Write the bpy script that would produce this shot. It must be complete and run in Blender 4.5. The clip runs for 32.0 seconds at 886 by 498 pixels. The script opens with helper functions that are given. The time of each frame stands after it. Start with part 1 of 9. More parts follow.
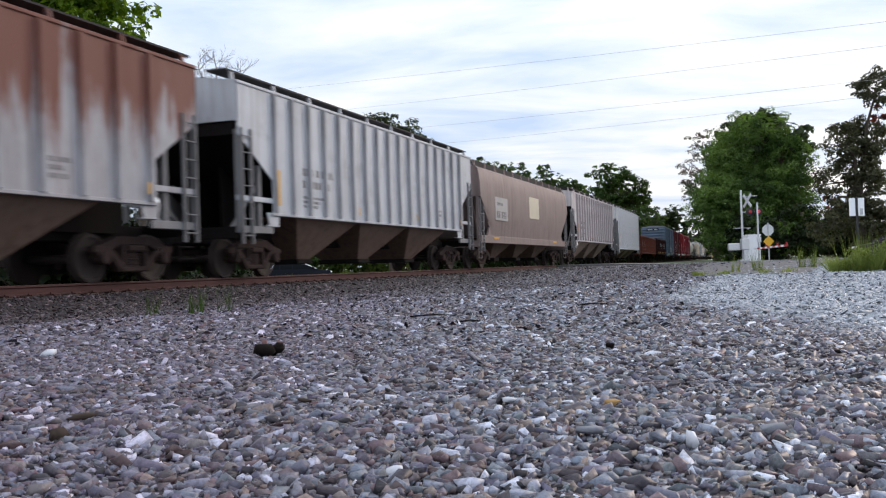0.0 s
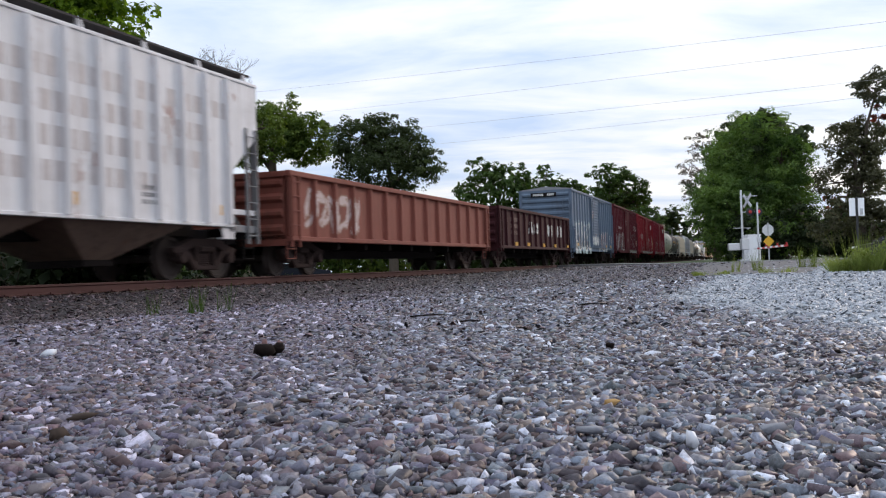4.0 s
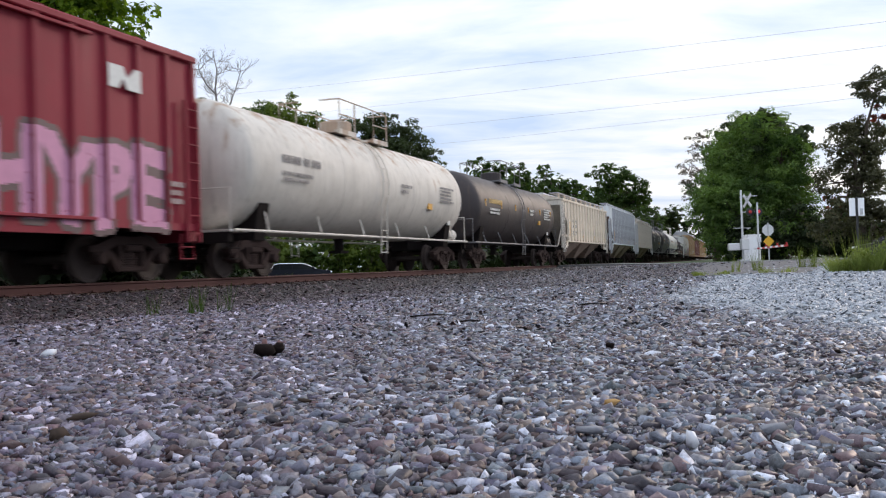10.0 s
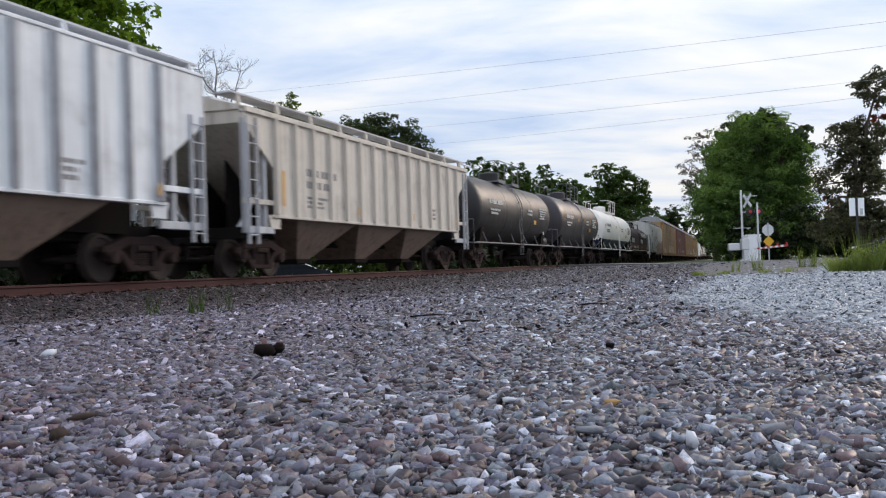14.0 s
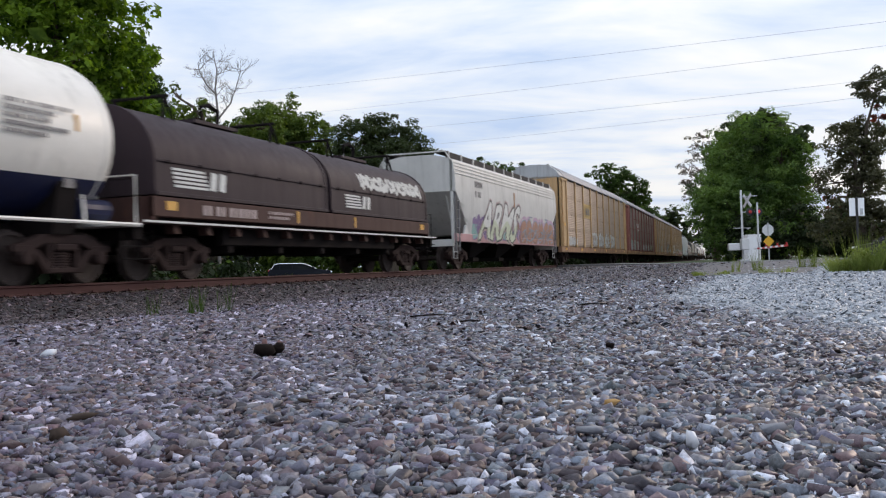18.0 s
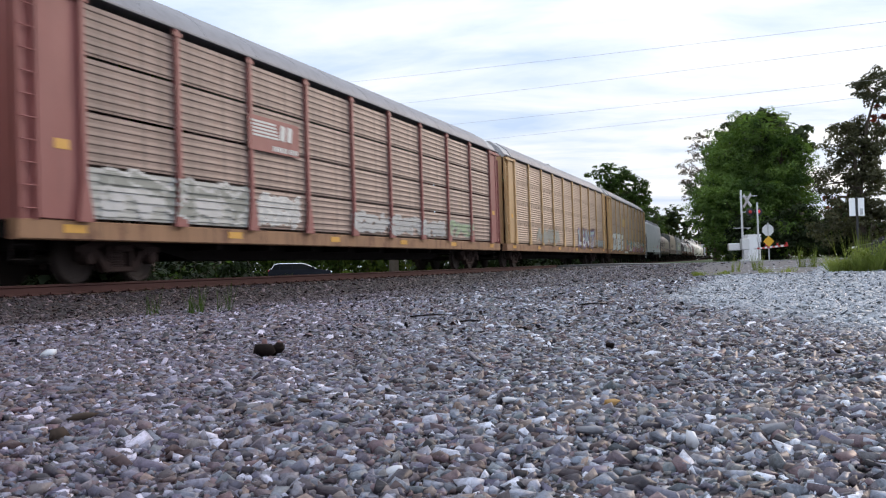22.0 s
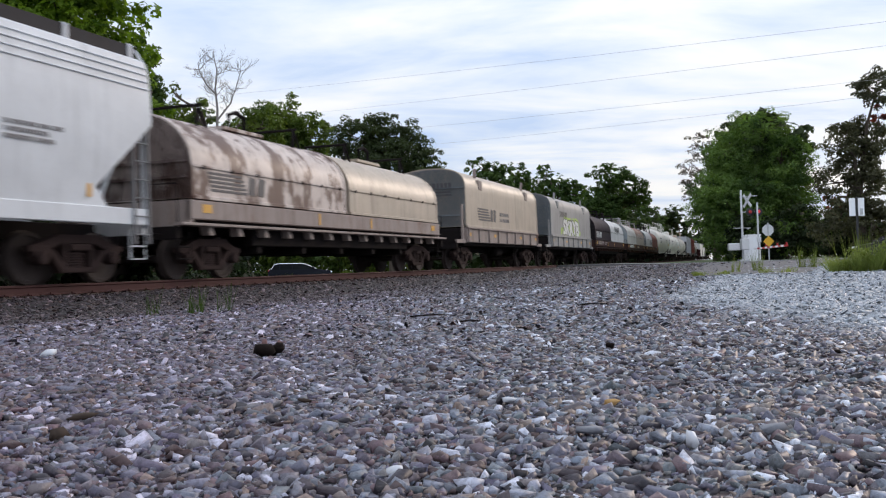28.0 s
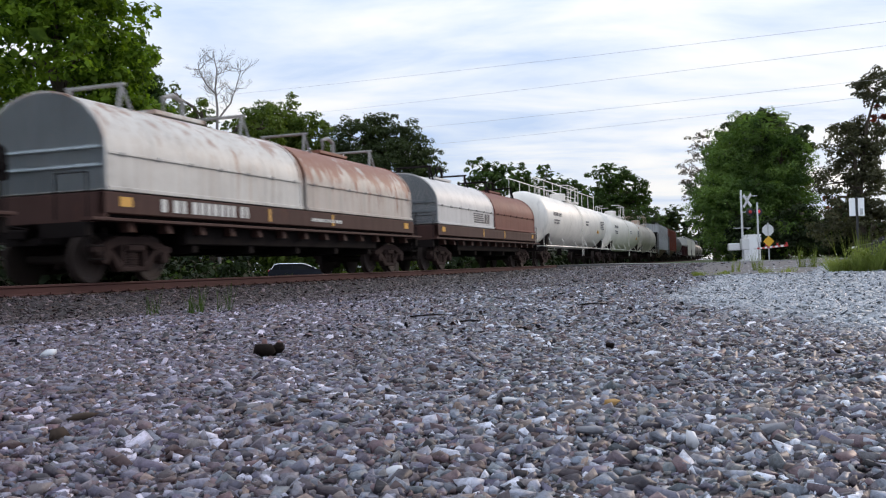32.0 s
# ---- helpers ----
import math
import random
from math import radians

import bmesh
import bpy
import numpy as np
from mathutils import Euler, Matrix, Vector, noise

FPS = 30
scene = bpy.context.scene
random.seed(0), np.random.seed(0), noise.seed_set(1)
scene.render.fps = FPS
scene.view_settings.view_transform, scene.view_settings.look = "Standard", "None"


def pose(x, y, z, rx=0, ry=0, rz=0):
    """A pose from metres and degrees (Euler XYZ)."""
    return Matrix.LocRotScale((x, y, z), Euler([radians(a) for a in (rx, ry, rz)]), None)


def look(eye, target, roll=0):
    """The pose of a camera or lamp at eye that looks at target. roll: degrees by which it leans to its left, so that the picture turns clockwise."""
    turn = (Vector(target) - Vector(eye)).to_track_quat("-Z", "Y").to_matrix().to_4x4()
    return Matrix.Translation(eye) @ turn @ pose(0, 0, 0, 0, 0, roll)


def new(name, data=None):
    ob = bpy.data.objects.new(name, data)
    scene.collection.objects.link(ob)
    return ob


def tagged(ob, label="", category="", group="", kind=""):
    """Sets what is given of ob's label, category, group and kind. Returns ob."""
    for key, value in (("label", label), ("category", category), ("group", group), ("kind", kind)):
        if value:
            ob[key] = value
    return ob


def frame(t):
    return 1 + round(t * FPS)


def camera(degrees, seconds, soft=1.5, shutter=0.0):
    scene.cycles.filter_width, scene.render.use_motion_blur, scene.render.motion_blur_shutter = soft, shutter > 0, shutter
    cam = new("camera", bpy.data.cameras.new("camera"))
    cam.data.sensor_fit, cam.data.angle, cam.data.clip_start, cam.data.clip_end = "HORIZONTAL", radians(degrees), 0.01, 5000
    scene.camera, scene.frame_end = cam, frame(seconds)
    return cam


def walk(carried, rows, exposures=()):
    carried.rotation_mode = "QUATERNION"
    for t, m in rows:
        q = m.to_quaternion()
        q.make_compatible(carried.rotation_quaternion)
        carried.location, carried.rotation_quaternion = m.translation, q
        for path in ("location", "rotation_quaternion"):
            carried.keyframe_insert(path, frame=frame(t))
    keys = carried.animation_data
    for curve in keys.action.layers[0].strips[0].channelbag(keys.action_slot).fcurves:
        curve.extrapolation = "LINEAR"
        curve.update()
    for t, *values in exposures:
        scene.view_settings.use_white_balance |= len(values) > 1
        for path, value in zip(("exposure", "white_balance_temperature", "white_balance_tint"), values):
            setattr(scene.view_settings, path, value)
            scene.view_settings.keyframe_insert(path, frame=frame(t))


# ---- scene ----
# camera: a low tripod beside the track, standing still
CAM_Z = 0.48
RAIL_Z = 0.405
cam = camera(50.84, 32.0, soft=1.2, shutter=0.3)
still = look((0, 0, CAM_Z), (0, 100, CAM_Z + 2.0024), roll=-1.844)
walk(cam, [(0.0, still), (32.0, still)], [(0.0, 0.0), (3.0, -0.07), (6.0, 0.1), (10.0, 0.0), (12.0, 0.0), (13.0, -0.2), (14.5, -0.13), (17.0, -0.17), (19.0, -0.1), (22.0, 0.03), (23.0, -0.05), (25.0, -0.05), (28.0, -0.1), (32.0, -0.1)])

# the track: straight, a gentle curve to the left, straight again
TH, D_SIDE, CURVE, S_IN, S_OUT = 0.33657, 10.975, 0.00083, 50.0, 90.0
D_MID = D_SIDE + 1.6


def track_point(s, left=0.0, z=0.0):
    """Place at arc length s along the track, moved to the left of its middle line, and the heading from the y axis."""
    a, b, c = min(s, S_IN), min(max(s - S_IN, 0.0), S_OUT - S_IN), max(s - S_OUT, 0.0)
    h = CURVE * b
    u = a + math.sin(h) / CURVE + c * math.cos(h) - left * math.sin(h)
    w = (1 - math.cos(h)) / CURVE + c * math.sin(h) + left * math.cos(h) + D_MID
    return Vector((u * math.sin(TH) - w * math.cos(TH), u * math.cos(TH) + w * math.sin(TH), z)), TH - h


def run(t):
    """Metres that the train has come since the start; it slows a little."""
    return 17.344 * t - 0.0156 * ((t - 16) ** 2 - 256)


# light: cloudy evening, the sun veiled ahead and to the right
SUN_AZ, SUN_EL = 43.0, 20.0
sun_data = bpy.data.lights.new("sun", "SUN")
sun_data.energy, sun_data.angle, sun_data.color = 1.32, radians(12), (1.0, 0.81, 0.66)
sun = new("sun", sun_data)
sun_dir = Vector((math.sin(radians(SUN_AZ)) * math.cos(radians(SUN_EL)), math.cos(radians(SUN_AZ)) * math.cos(radians(SUN_EL)), math.sin(radians(SUN_EL))))
sun.matrix_world = look(sun_dir * 200, (0, 0, 0))


def build_world():
    world = bpy.data.worlds.new("world")
    scene.world = world
    world.use_nodes = True
    nt = world.node_tree
    nt.nodes.clear()
    n, l = nt.nodes.new, nt.links.new
    out, bg, mix = n("ShaderNodeOutputWorld"), n("ShaderNodeBackground"), n("ShaderNodeMix")
    sky = n("ShaderNodeTexSky")
    sky.sky_type, sky.sun_disc = "NISHITA", False
    sky.sun_elevation, sky.sun_rotation = radians(SUN_EL), radians(SUN_AZ)
    sky.altitude, sky.dust_density = 200, 2.0
    gain = n("ShaderNodeVectorMath")
    gain.operation = "SCALE"
    gain.inputs["Scale"].default_value = 0.13
    l(sky.outputs[0], gain.inputs[0])
    # cloud sheet: the direction thrown onto a level plane
    tc, sep = n("ShaderNodeTexCoord"), n("ShaderNodeSeparateXYZ")
    l(tc.outputs["Generated"], sep.inputs[0])
    low = n("ShaderNodeMath")
    low.operation, low.use_clamp = "MAXIMUM", False
    low.inputs[1].default_value = 0.0
    l(sep.outputs["Z"], low.inputs[0])
    lift = n("ShaderNodeMath")
    lift.operation = "ADD"
    lift.inputs[1].default_value = 0.12
    l(low.outputs[0], lift.inputs[0])
    div = n("ShaderNodeVectorMath")
    div.operation = "DIVIDE"
    comb = n("ShaderNodeCombineXYZ")
    for k in ("X", "Y", "Z"):
        l(lift.outputs[0], comb.inputs[k])
    l(tc.outputs["Generated"], div.inputs[0])
    l(comb.outputs[0], div.inputs[1])
    mp = n("ShaderNodeMapping")
    mp.inputs["Scale"].default_value = (0.62, 1.15, 0.0)
    mp.inputs["Rotation"].default_value = (0, 0, radians(-14))
    l(div.outputs[0], mp.inputs[0])
    big = n("ShaderNodeTexNoise")
    big.inputs["Scale"].default_value, big.inputs["Detail"].default_value = 1.5, 7
    big.inputs["Roughness"].default_value, big.inputs["Distortion"].default_value = 0.55, 0.35
    l(mp.outputs[0], big.inputs["Vector"])
    ramp = n("ShaderNodeValToRGB")
    e = ramp.color_ramp.elements
    e[0].position, e[0].color = 0.34, (0.50, 0.63, 0.87, 1)
    e[1].position, e[1].color = 0.62, (0.93, 0.935, 0.95, 1)
    m = ramp.color_ramp.elements.new(0.48)
    m.color = (0.71, 0.79, 0.93, 1)
    l(big.outputs["Fac"], ramp.inputs[0])
    # an overcast sky grows brighter towards the zenith
    rise = n("ShaderNodeMath")
    rise.operation, rise.inputs[1].default_value, rise.inputs[2].default_value = "MULTIPLY_ADD", 0.95, 1.0
    l(low.outputs[0], rise.inputs[0])
    domed = n("ShaderNodeVectorMath")
    domed.operation = "SCALE"
    l(ramp.outputs[0], domed.inputs[0])
    l(rise.outputs[0], domed.inputs["Scale"])
    mix.data_type = "RGBA"
    mix.inputs["Factor"].default_value = 0.93
    l(gain.outputs[0], mix.inputs["A"])
    l(domed.outputs[0], mix.inputs["B"])
    # warm evening glow of thin cloud round the sun
    toward = n("ShaderNodeVectorMath")
    toward.operation = "DOT_PRODUCT"
    toward.inputs[1].default_value = tuple(sun_dir)
    l(tc.outputs["Generated"], toward.inputs[0])
    near = n("ShaderNodeMapRange")
    near.interpolation_type = "SMOOTHSTEP"
    near.inputs["From Min"].default_value, near.inputs["From Max"].default_value, near.inputs["To Max"].default_value = 0.975, 1.0, 0.07
    l(toward.outputs["Value"], near.inputs["Value"])
    warm = n("ShaderNodeMix")
    warm.data_type = "RGBA"
    warm.inputs["B"].default_value = (2.0, 1.65, 1.25, 1)
    l(near.outputs["Result"], warm.inputs["Factor"])
    l(mix.outputs["Result"], warm.inputs["A"])
    l(warm.outputs["Result"], bg.inputs["Color"])
    bg.inputs["Strength"].default_value = 1.01
    l(bg.outputs[0], out.inputs[0])


build_world()

# ---- materials ----


def material(name):
    m = bpy.data.materials.new(name)
    m.use_nodes = True
    nt = m.node_tree
    b = nt.nodes["Principled BSDF"]
    return m, nt, b, nt.nodes.new, nt.links.new


def mix_rgb(nt, fac, a, b, blend="MIX"):
    x = nt.nodes.new("ShaderNodeMix")
    x.data_type, x.blend_type = "RGBA", blend
    for v, s in ((fac, x.inputs["Factor"]), (a, x.inputs["A"]), (b, x.inputs["B"])):
        if isinstance(v, (float, int)):
            s.default_value = v
        elif isinstance(v, tuple):
            s.default_value = (*v[:3], 1)
        else:
            nt.links.new(v, s)
    return x.outputs["Result"]


def noise_tex(nt, vec, scale, detail=4, rough=0.55, stretch=None, offset=None):
    if stretch or offset:
        mp = nt.nodes.new("ShaderNodeMapping")
        mp.inputs["Scale"].default_value = stretch or (1, 1, 1)
        mp.inputs["Location"].default_value = offset or (0, 0, 0)
        nt.links.new(vec, mp.inputs[0])
        vec = mp.outputs[0]
    t = nt.nodes.new("ShaderNodeTexNoise")
    t.inputs["Scale"].default_value, t.inputs["Detail"].default_value, t.inputs["Roughness"].default_value = scale, detail, rough
    nt.links.new(vec, t.inputs["Vector"])
    return t.outputs["Fac"]


def step(nt, val, lo, hi, top=1.0):
    r = nt.nodes.new("ShaderNodeMapRange")
    r.interpolation_type = "SMOOTHSTEP"
    r.inputs["From Min"].default_value, r.inputs["From Max"].default_value, r.inputs["To Max"].default_value = lo, hi, top
    nt.links.new(val, r.inputs["Value"])
    return r.outputs["Result"]


def bump(nt, b, height, strength, distance):
    k = nt.nodes.new("ShaderNodeBump")
    k.inputs["Strength"].default_value, k.inputs["Distance"].default_value = strength, distance
    nt.links.new(height, k.inputs["Height"])
    nt.links.new(k.outputs[0], b.inputs["Normal"])


def paint(name, color, rust=0.3, dirt=0.35, rough=0.5, rust_color=(0.16, 0.062, 0.032), patch=None, dirt_color=(0.07, 0.055, 0.045), fade=0.12, seed=0.0, metal=0.0, high=None, runs=0.0, run_color=None, spec=0.18):
    """Weathered paint on steel: faded patches, dark rain streaks, rust blotches that run down.
    high: (low, top) between which rust that starts at the roof edge fades in; runs: strength of the narrow stains below seams."""
    m, nt, b, n, l = material(name)
    tc = n("ShaderNodeTexCoord")
    vec = tc.outputs["Object"]
    off = (seed * 7.3, seed * 3.1, seed)
    fadef = noise_tex(nt, vec, 0.9, 5, 0.6, None, off)
    pale = tuple(min(1.0, c * (1.1 + fade) + 0.25 * fade * sum(color) / 3) for c in color)
    dull = tuple(c * 0.78 for c in color)
    col = mix_rgb(nt, fadef, dull, pale)
    streak = noise_tex(nt, vec, 1.0, 6, 0.62, (5.0, 5.0, 0.34), off)
    col = mix_rgb(nt, step(nt, streak, 0.5, 0.78, dirt), col, dirt_color)
    spot = noise_tex(nt, vec, 1.0, 8, 0.68, (1.7, 1.7, 0.8), (off[1], off[0], 3))
    if high:
        sep = n("ShaderNodeSeparateXYZ")
        l(vec, sep.inputs[0])
        up = n("ShaderNodeMapRange")
        up.inputs["From Min"].default_value, up.inputs["From Max"].default_value = high
        up.inputs["To Min"].default_value, up.inputs["To Max"].default_value = -0.16, 0.2
        l(sep.outputs["Z"], up.inputs["Value"])
        spot = noise_tex(nt, vec, 1.0, 7, 0.62, (2.6, 2.6, 0.45), (off[1], off[0], 3))
        both = n("ShaderNodeMath")
        both.operation = "ADD"
        l(spot, both.inputs[0])
        l(up.outputs["Result"], both.inputs[1])
        spot = both.outputs[0]
    if runs:
        run_f = noise_tex(nt, vec, 1.0, 5, 0.7, (7.5, 7.5, 0.16), (off[2] + 5, off[0], off[1]))
        col = mix_rgb(nt, step(nt, run_f, 0.47, 0.72, runs), col, run_color or rust_color)
        smear = noise_tex(nt, vec, 1.0, 4, 0.6, (0.7, 0.7, 1.1), (off[0], off[2] + 2, off[1]))
        col = mix_rgb(nt, step(nt, smear, 0.48, 0.75, 0.5 * runs), col, dirt_color)
    lo, hi = patch or (0.68 - 0.3 * rust, 0.86 - 0.22 * rust)
    col = mix_rgb(nt, step(nt, spot, lo, hi, min(1.0, 0.45 + rust)), col, rust_color)
    fine = noise_tex(nt, vec, 22, 5, 0.65)
    col = mix_rgb(nt, step(nt, fine, 0.55, 0.85, 0.2), col, dirt_color)
    l(col, b.inputs["Base Color"])
    rr = n("ShaderNodeMapRange")
    rr.inputs["To Min"].default_value, rr.inputs["To Max"].default_value = rough - 0.1, min(1.0, rough + 0.25)
    l(streak, rr.inputs["Value"])
    l(rr.outputs["Result"], b.inputs["Roughness"])
    b.inputs["Metallic"].default_value = metal
    b.inputs["Specular IOR Level"].default_value = spec
    bump(nt, b, noise_tex(nt, vec, 3.2, 5, 0.6), 0.12, 0.05)
    return m


def plain(name, color, rough=0.6, metal=0.0, var=0.25, scale=9.0, emit=0.0):
    m, nt, b, n, l = material(name)
    tc = n("ShaderNodeTexCoord")
    f = noise_tex(nt, tc.outputs["Object"], scale, 6, 0.6)
    l(mix_rgb(nt, f, tuple(c * (1 - var) for c in color), tuple(min(1, c * (1 + var)) for c in color)), b.inputs["Base Color"])
    b.inputs["Roughness"].default_value, b.inputs["Metallic"].default_value = rough, metal
    if emit:
        b.inputs["Emission Color"].default_value = (*color, 1)
        b.inputs["Emission Strength"].default_value = emit
    bump(nt, b, f, 0.15, 0.01)
    return m


def leaf_material(name, dark, light, glow=0.35, gloss=0.65, clump=0.8, gather=0.74):
    m, nt, b, n, l = material(name)
    g = n("ShaderNodeNewGeometry")
    tc = n("ShaderNodeTexCoord")
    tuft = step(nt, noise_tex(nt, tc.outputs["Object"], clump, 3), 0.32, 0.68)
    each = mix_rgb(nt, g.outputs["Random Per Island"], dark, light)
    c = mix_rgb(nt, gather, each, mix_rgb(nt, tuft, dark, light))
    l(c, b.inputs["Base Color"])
    b.inputs["Roughness"].default_value = gloss
    b.inputs["Specular IOR Level"].default_value = 0.12
    tr, mx, out = n("ShaderNodeBsdfTranslucent"), n("ShaderNodeMixShader"), nt.nodes["Material Output"]
    bright = mix_rgb(nt, 1.0, c, (1.6, 1.7, 0.7), "MULTIPLY")
    l(bright, tr.inputs["Color"])
    mx.inputs[0].default_value = glow
    l(b.outputs[0], mx.inputs[1])
    l(tr.outputs[0], mx.inputs[2])
    l(mx.outputs[0], out.inputs["Surface"])
    return m


STONE_STOPS = ((0.0, (0.013, 0.012, 0.015)), (0.09, (0.036, 0.032, 0.043)), (0.16, (0.077, 0.049, 0.045)), (0.25, (0.077, 0.08, 0.109)), (0.33, (0.138, 0.087, 0.092)), (0.41, (0.097, 0.12, 0.132)), (0.5, (0.118, 0.111, 0.167)), (0.58, (0.169, 0.162, 0.174)), (0.66, (0.142, 0.178, 0.227)), (0.73, (0.198, 0.151, 0.122)), (0.8, (0.134, 0.164, 0.177)), (0.87, (0.247, 0.275, 0.332)), (0.91, (0.151, 0.155, 0.194)), (0.965, (0.489, 0.533, 0.613)), (1.0, (0.625, 0.661, 0.723)))


def stone_ramp(nt, val):
    r = nt.nodes.new("ShaderNodeValToRGB")
    els = r.color_ramp.elements
    els[0].position, els[0].color = STONE_STOPS[0][0], (*STONE_STOPS[0][1], 1)
    els[1].position, els[1].color = STONE_STOPS[-1][0], (*STONE_STOPS[-1][1], 1)
    for p, c in STONE_STOPS[1:-1]:
        els.new(p).color = (*c, 1)
    nt.links.new(val, r.inputs[0])
    return r.outputs[0]


def pale_gravel(nt, position):
    """0 to 1: the paler, finer gravel of the drive that opens to the right."""
    sep = nt.nodes.new("ShaderNodeSeparateXYZ")
    nt.links.new(position, sep.inputs[0])
    wob = noise_tex(nt, position, 0.7, 4)
    parts = []
    for lean, loose, lo, hi in ((-0.35, 0.9, -1.25, -0.6), (0.0, 1.1, 2.75, 3.7)):
        a = nt.nodes.new("ShaderNodeMath")
        a.operation, a.inputs[1].default_value = "MULTIPLY_ADD", lean
        nt.links.new(sep.outputs["Y"], a.inputs[0])
        nt.links.new(sep.outputs["X"], a.inputs[2])
        b = nt.nodes.new("ShaderNodeMath")
        b.operation, b.inputs[1].default_value = "MULTIPLY_ADD", loose
        nt.links.new(wob, b.inputs[0])
        nt.links.new(a.outputs[0], b.inputs[2])
        parts.append(step(nt, b.outputs[0], lo, hi, 1.0))
    both = nt.nodes.new("ShaderNodeMath")
    both.operation = "MULTIPLY"
    nt.links.new(parts[0], both.inputs[0])
    nt.links.new(parts[1], both.inputs[1])
    return both.outputs[0]


def oily_bank(nt, position):
    """0 to 1: the grimy ballast close to the rails."""
    dot = nt.nodes.new("ShaderNodeVectorMath")
    dot.operation = "DOT_PRODUCT"
    dot.inputs[1].default_value = (math.cos(TH), -math.sin(TH), 0)
    nt.links.new(position, dot.inputs[0])
    wob = nt.nodes.new("ShaderNodeMath")
    wob.operation, wob.inputs[1].default_value = "MULTIPLY_ADD", 0.9
    nt.links.new(noise_tex(nt, position, 0.8, 4), wob.inputs[0])
    nt.links.new(dot.outputs["Value"], wob.inputs[2])
    r = nt.nodes.new("ShaderNodeMapRange")
    r.interpolation_type = "SMOOTHSTEP"
    r.inputs["From Min"].default_value, r.inputs["From Max"].default_value = 5.7 - D_MID, 4.9 - D_MID
    nt.links.new(wob.outputs[0], r.inputs["Value"])
    return r.outputs["Result"]


def dull_wedge(nt, position):
    """0 to 1: the older, browner gravel that widens along the track from its bank."""
    dot = nt.nodes.new("ShaderNodeVectorMath")
    dot.operation = "DOT_PRODUCT"
    dot.inputs[1].default_value = (math.cos(TH) - 0.28 * math.sin(TH), -math.sin(TH) - 0.28 * math.cos(TH), 0)
    nt.links.new(position, dot.inputs[0])
    wob = nt.nodes.new("ShaderNodeMath")
    wob.operation, wob.inputs[1].default_value = "MULTIPLY_ADD", 0.8
    nt.links.new(noise_tex(nt, position, 0.7, 4), wob.inputs[0])
    nt.links.new(dot.outputs["Value"], wob.inputs[2])
    r = nt.nodes.new("ShaderNodeMapRange")
    r.interpolation_type = "SMOOTHSTEP"
    r.inputs["From Min"].default_value, r.inputs["From Max"].default_value = 3.5 - D_MID, 2.8 - D_MID
    nt.links.new(wob.outputs[0], r.inputs["Value"])
    return r.outputs["Result"]


def aged(nt, c, pos):
    """The stones' colour with the plum-tinted older side, the paler drive, the dull wedge and the oily bank laid over it."""
    c = mix_rgb(nt, pale_gravel(nt, pos), c, mix_rgb(nt, 0.7, c, (0.385, 0.435, 0.47)))
    sep = nt.nodes.new("ShaderNodeSeparateXYZ")
    nt.links.new(pos, sep.inputs[0])
    c = mix_rgb(nt, step(nt, sep.outputs["X"], -1.6, 0.7), mix_rgb(nt, 1.0, c, (0.96, 0.825, 0.885), "MULTIPLY"), c)
    c = mix_rgb(nt, dull_wedge(nt, pos), c, mix_rgb(nt, 1.0, c, (0.54, 0.48, 0.485), "MULTIPLY"))
    return mix_rgb(nt, oily_bank(nt, pos), c, mix_rgb(nt, 1.0, c, (0.68, 0.61, 0.53), "MULTIPLY"))


def stone_material(name, island):
    m, nt, b, n, l = material(name)
    rnd = (n("ShaderNodeNewGeometry").outputs["Random Per Island"] if island else n("ShaderNodeObjectInfo").outputs["Random"])
    c = stone_ramp(nt, rnd)
    pos = n("ShaderNodeNewGeometry").outputs["Position"]
    c = aged(nt, c, pos)
    f = noise_tex(nt, pos, 75, 6, 0.72)
    c = mix_rgb(nt, step(nt, f, 0.40, 0.66, 0.7), mix_rgb(nt, 1.0, c, (1.16, 1.14, 1.16), "MULTIPLY"), mix_rgb(nt, 1.0, c, (0.46, 0.43, 0.44), "MULTIPLY"))
    vein = noise_tex(nt, pos, 32, 3, 0.5, (1, 1, 3), (3, 1, 7))
    c = mix_rgb(nt, step(nt, vein, 0.56, 0.66, 0.22), c, (0.15, 0.115, 0.11))
    l(c, b.inputs["Base Color"])
    b.inputs["Roughness"].default_value = 0.52
    b.inputs["Specular IOR Level"].default_value = 0.4
    bump(nt, b, noise_tex(nt, pos, 130, 3, 0.6), 0.45, 0.004)
    return m


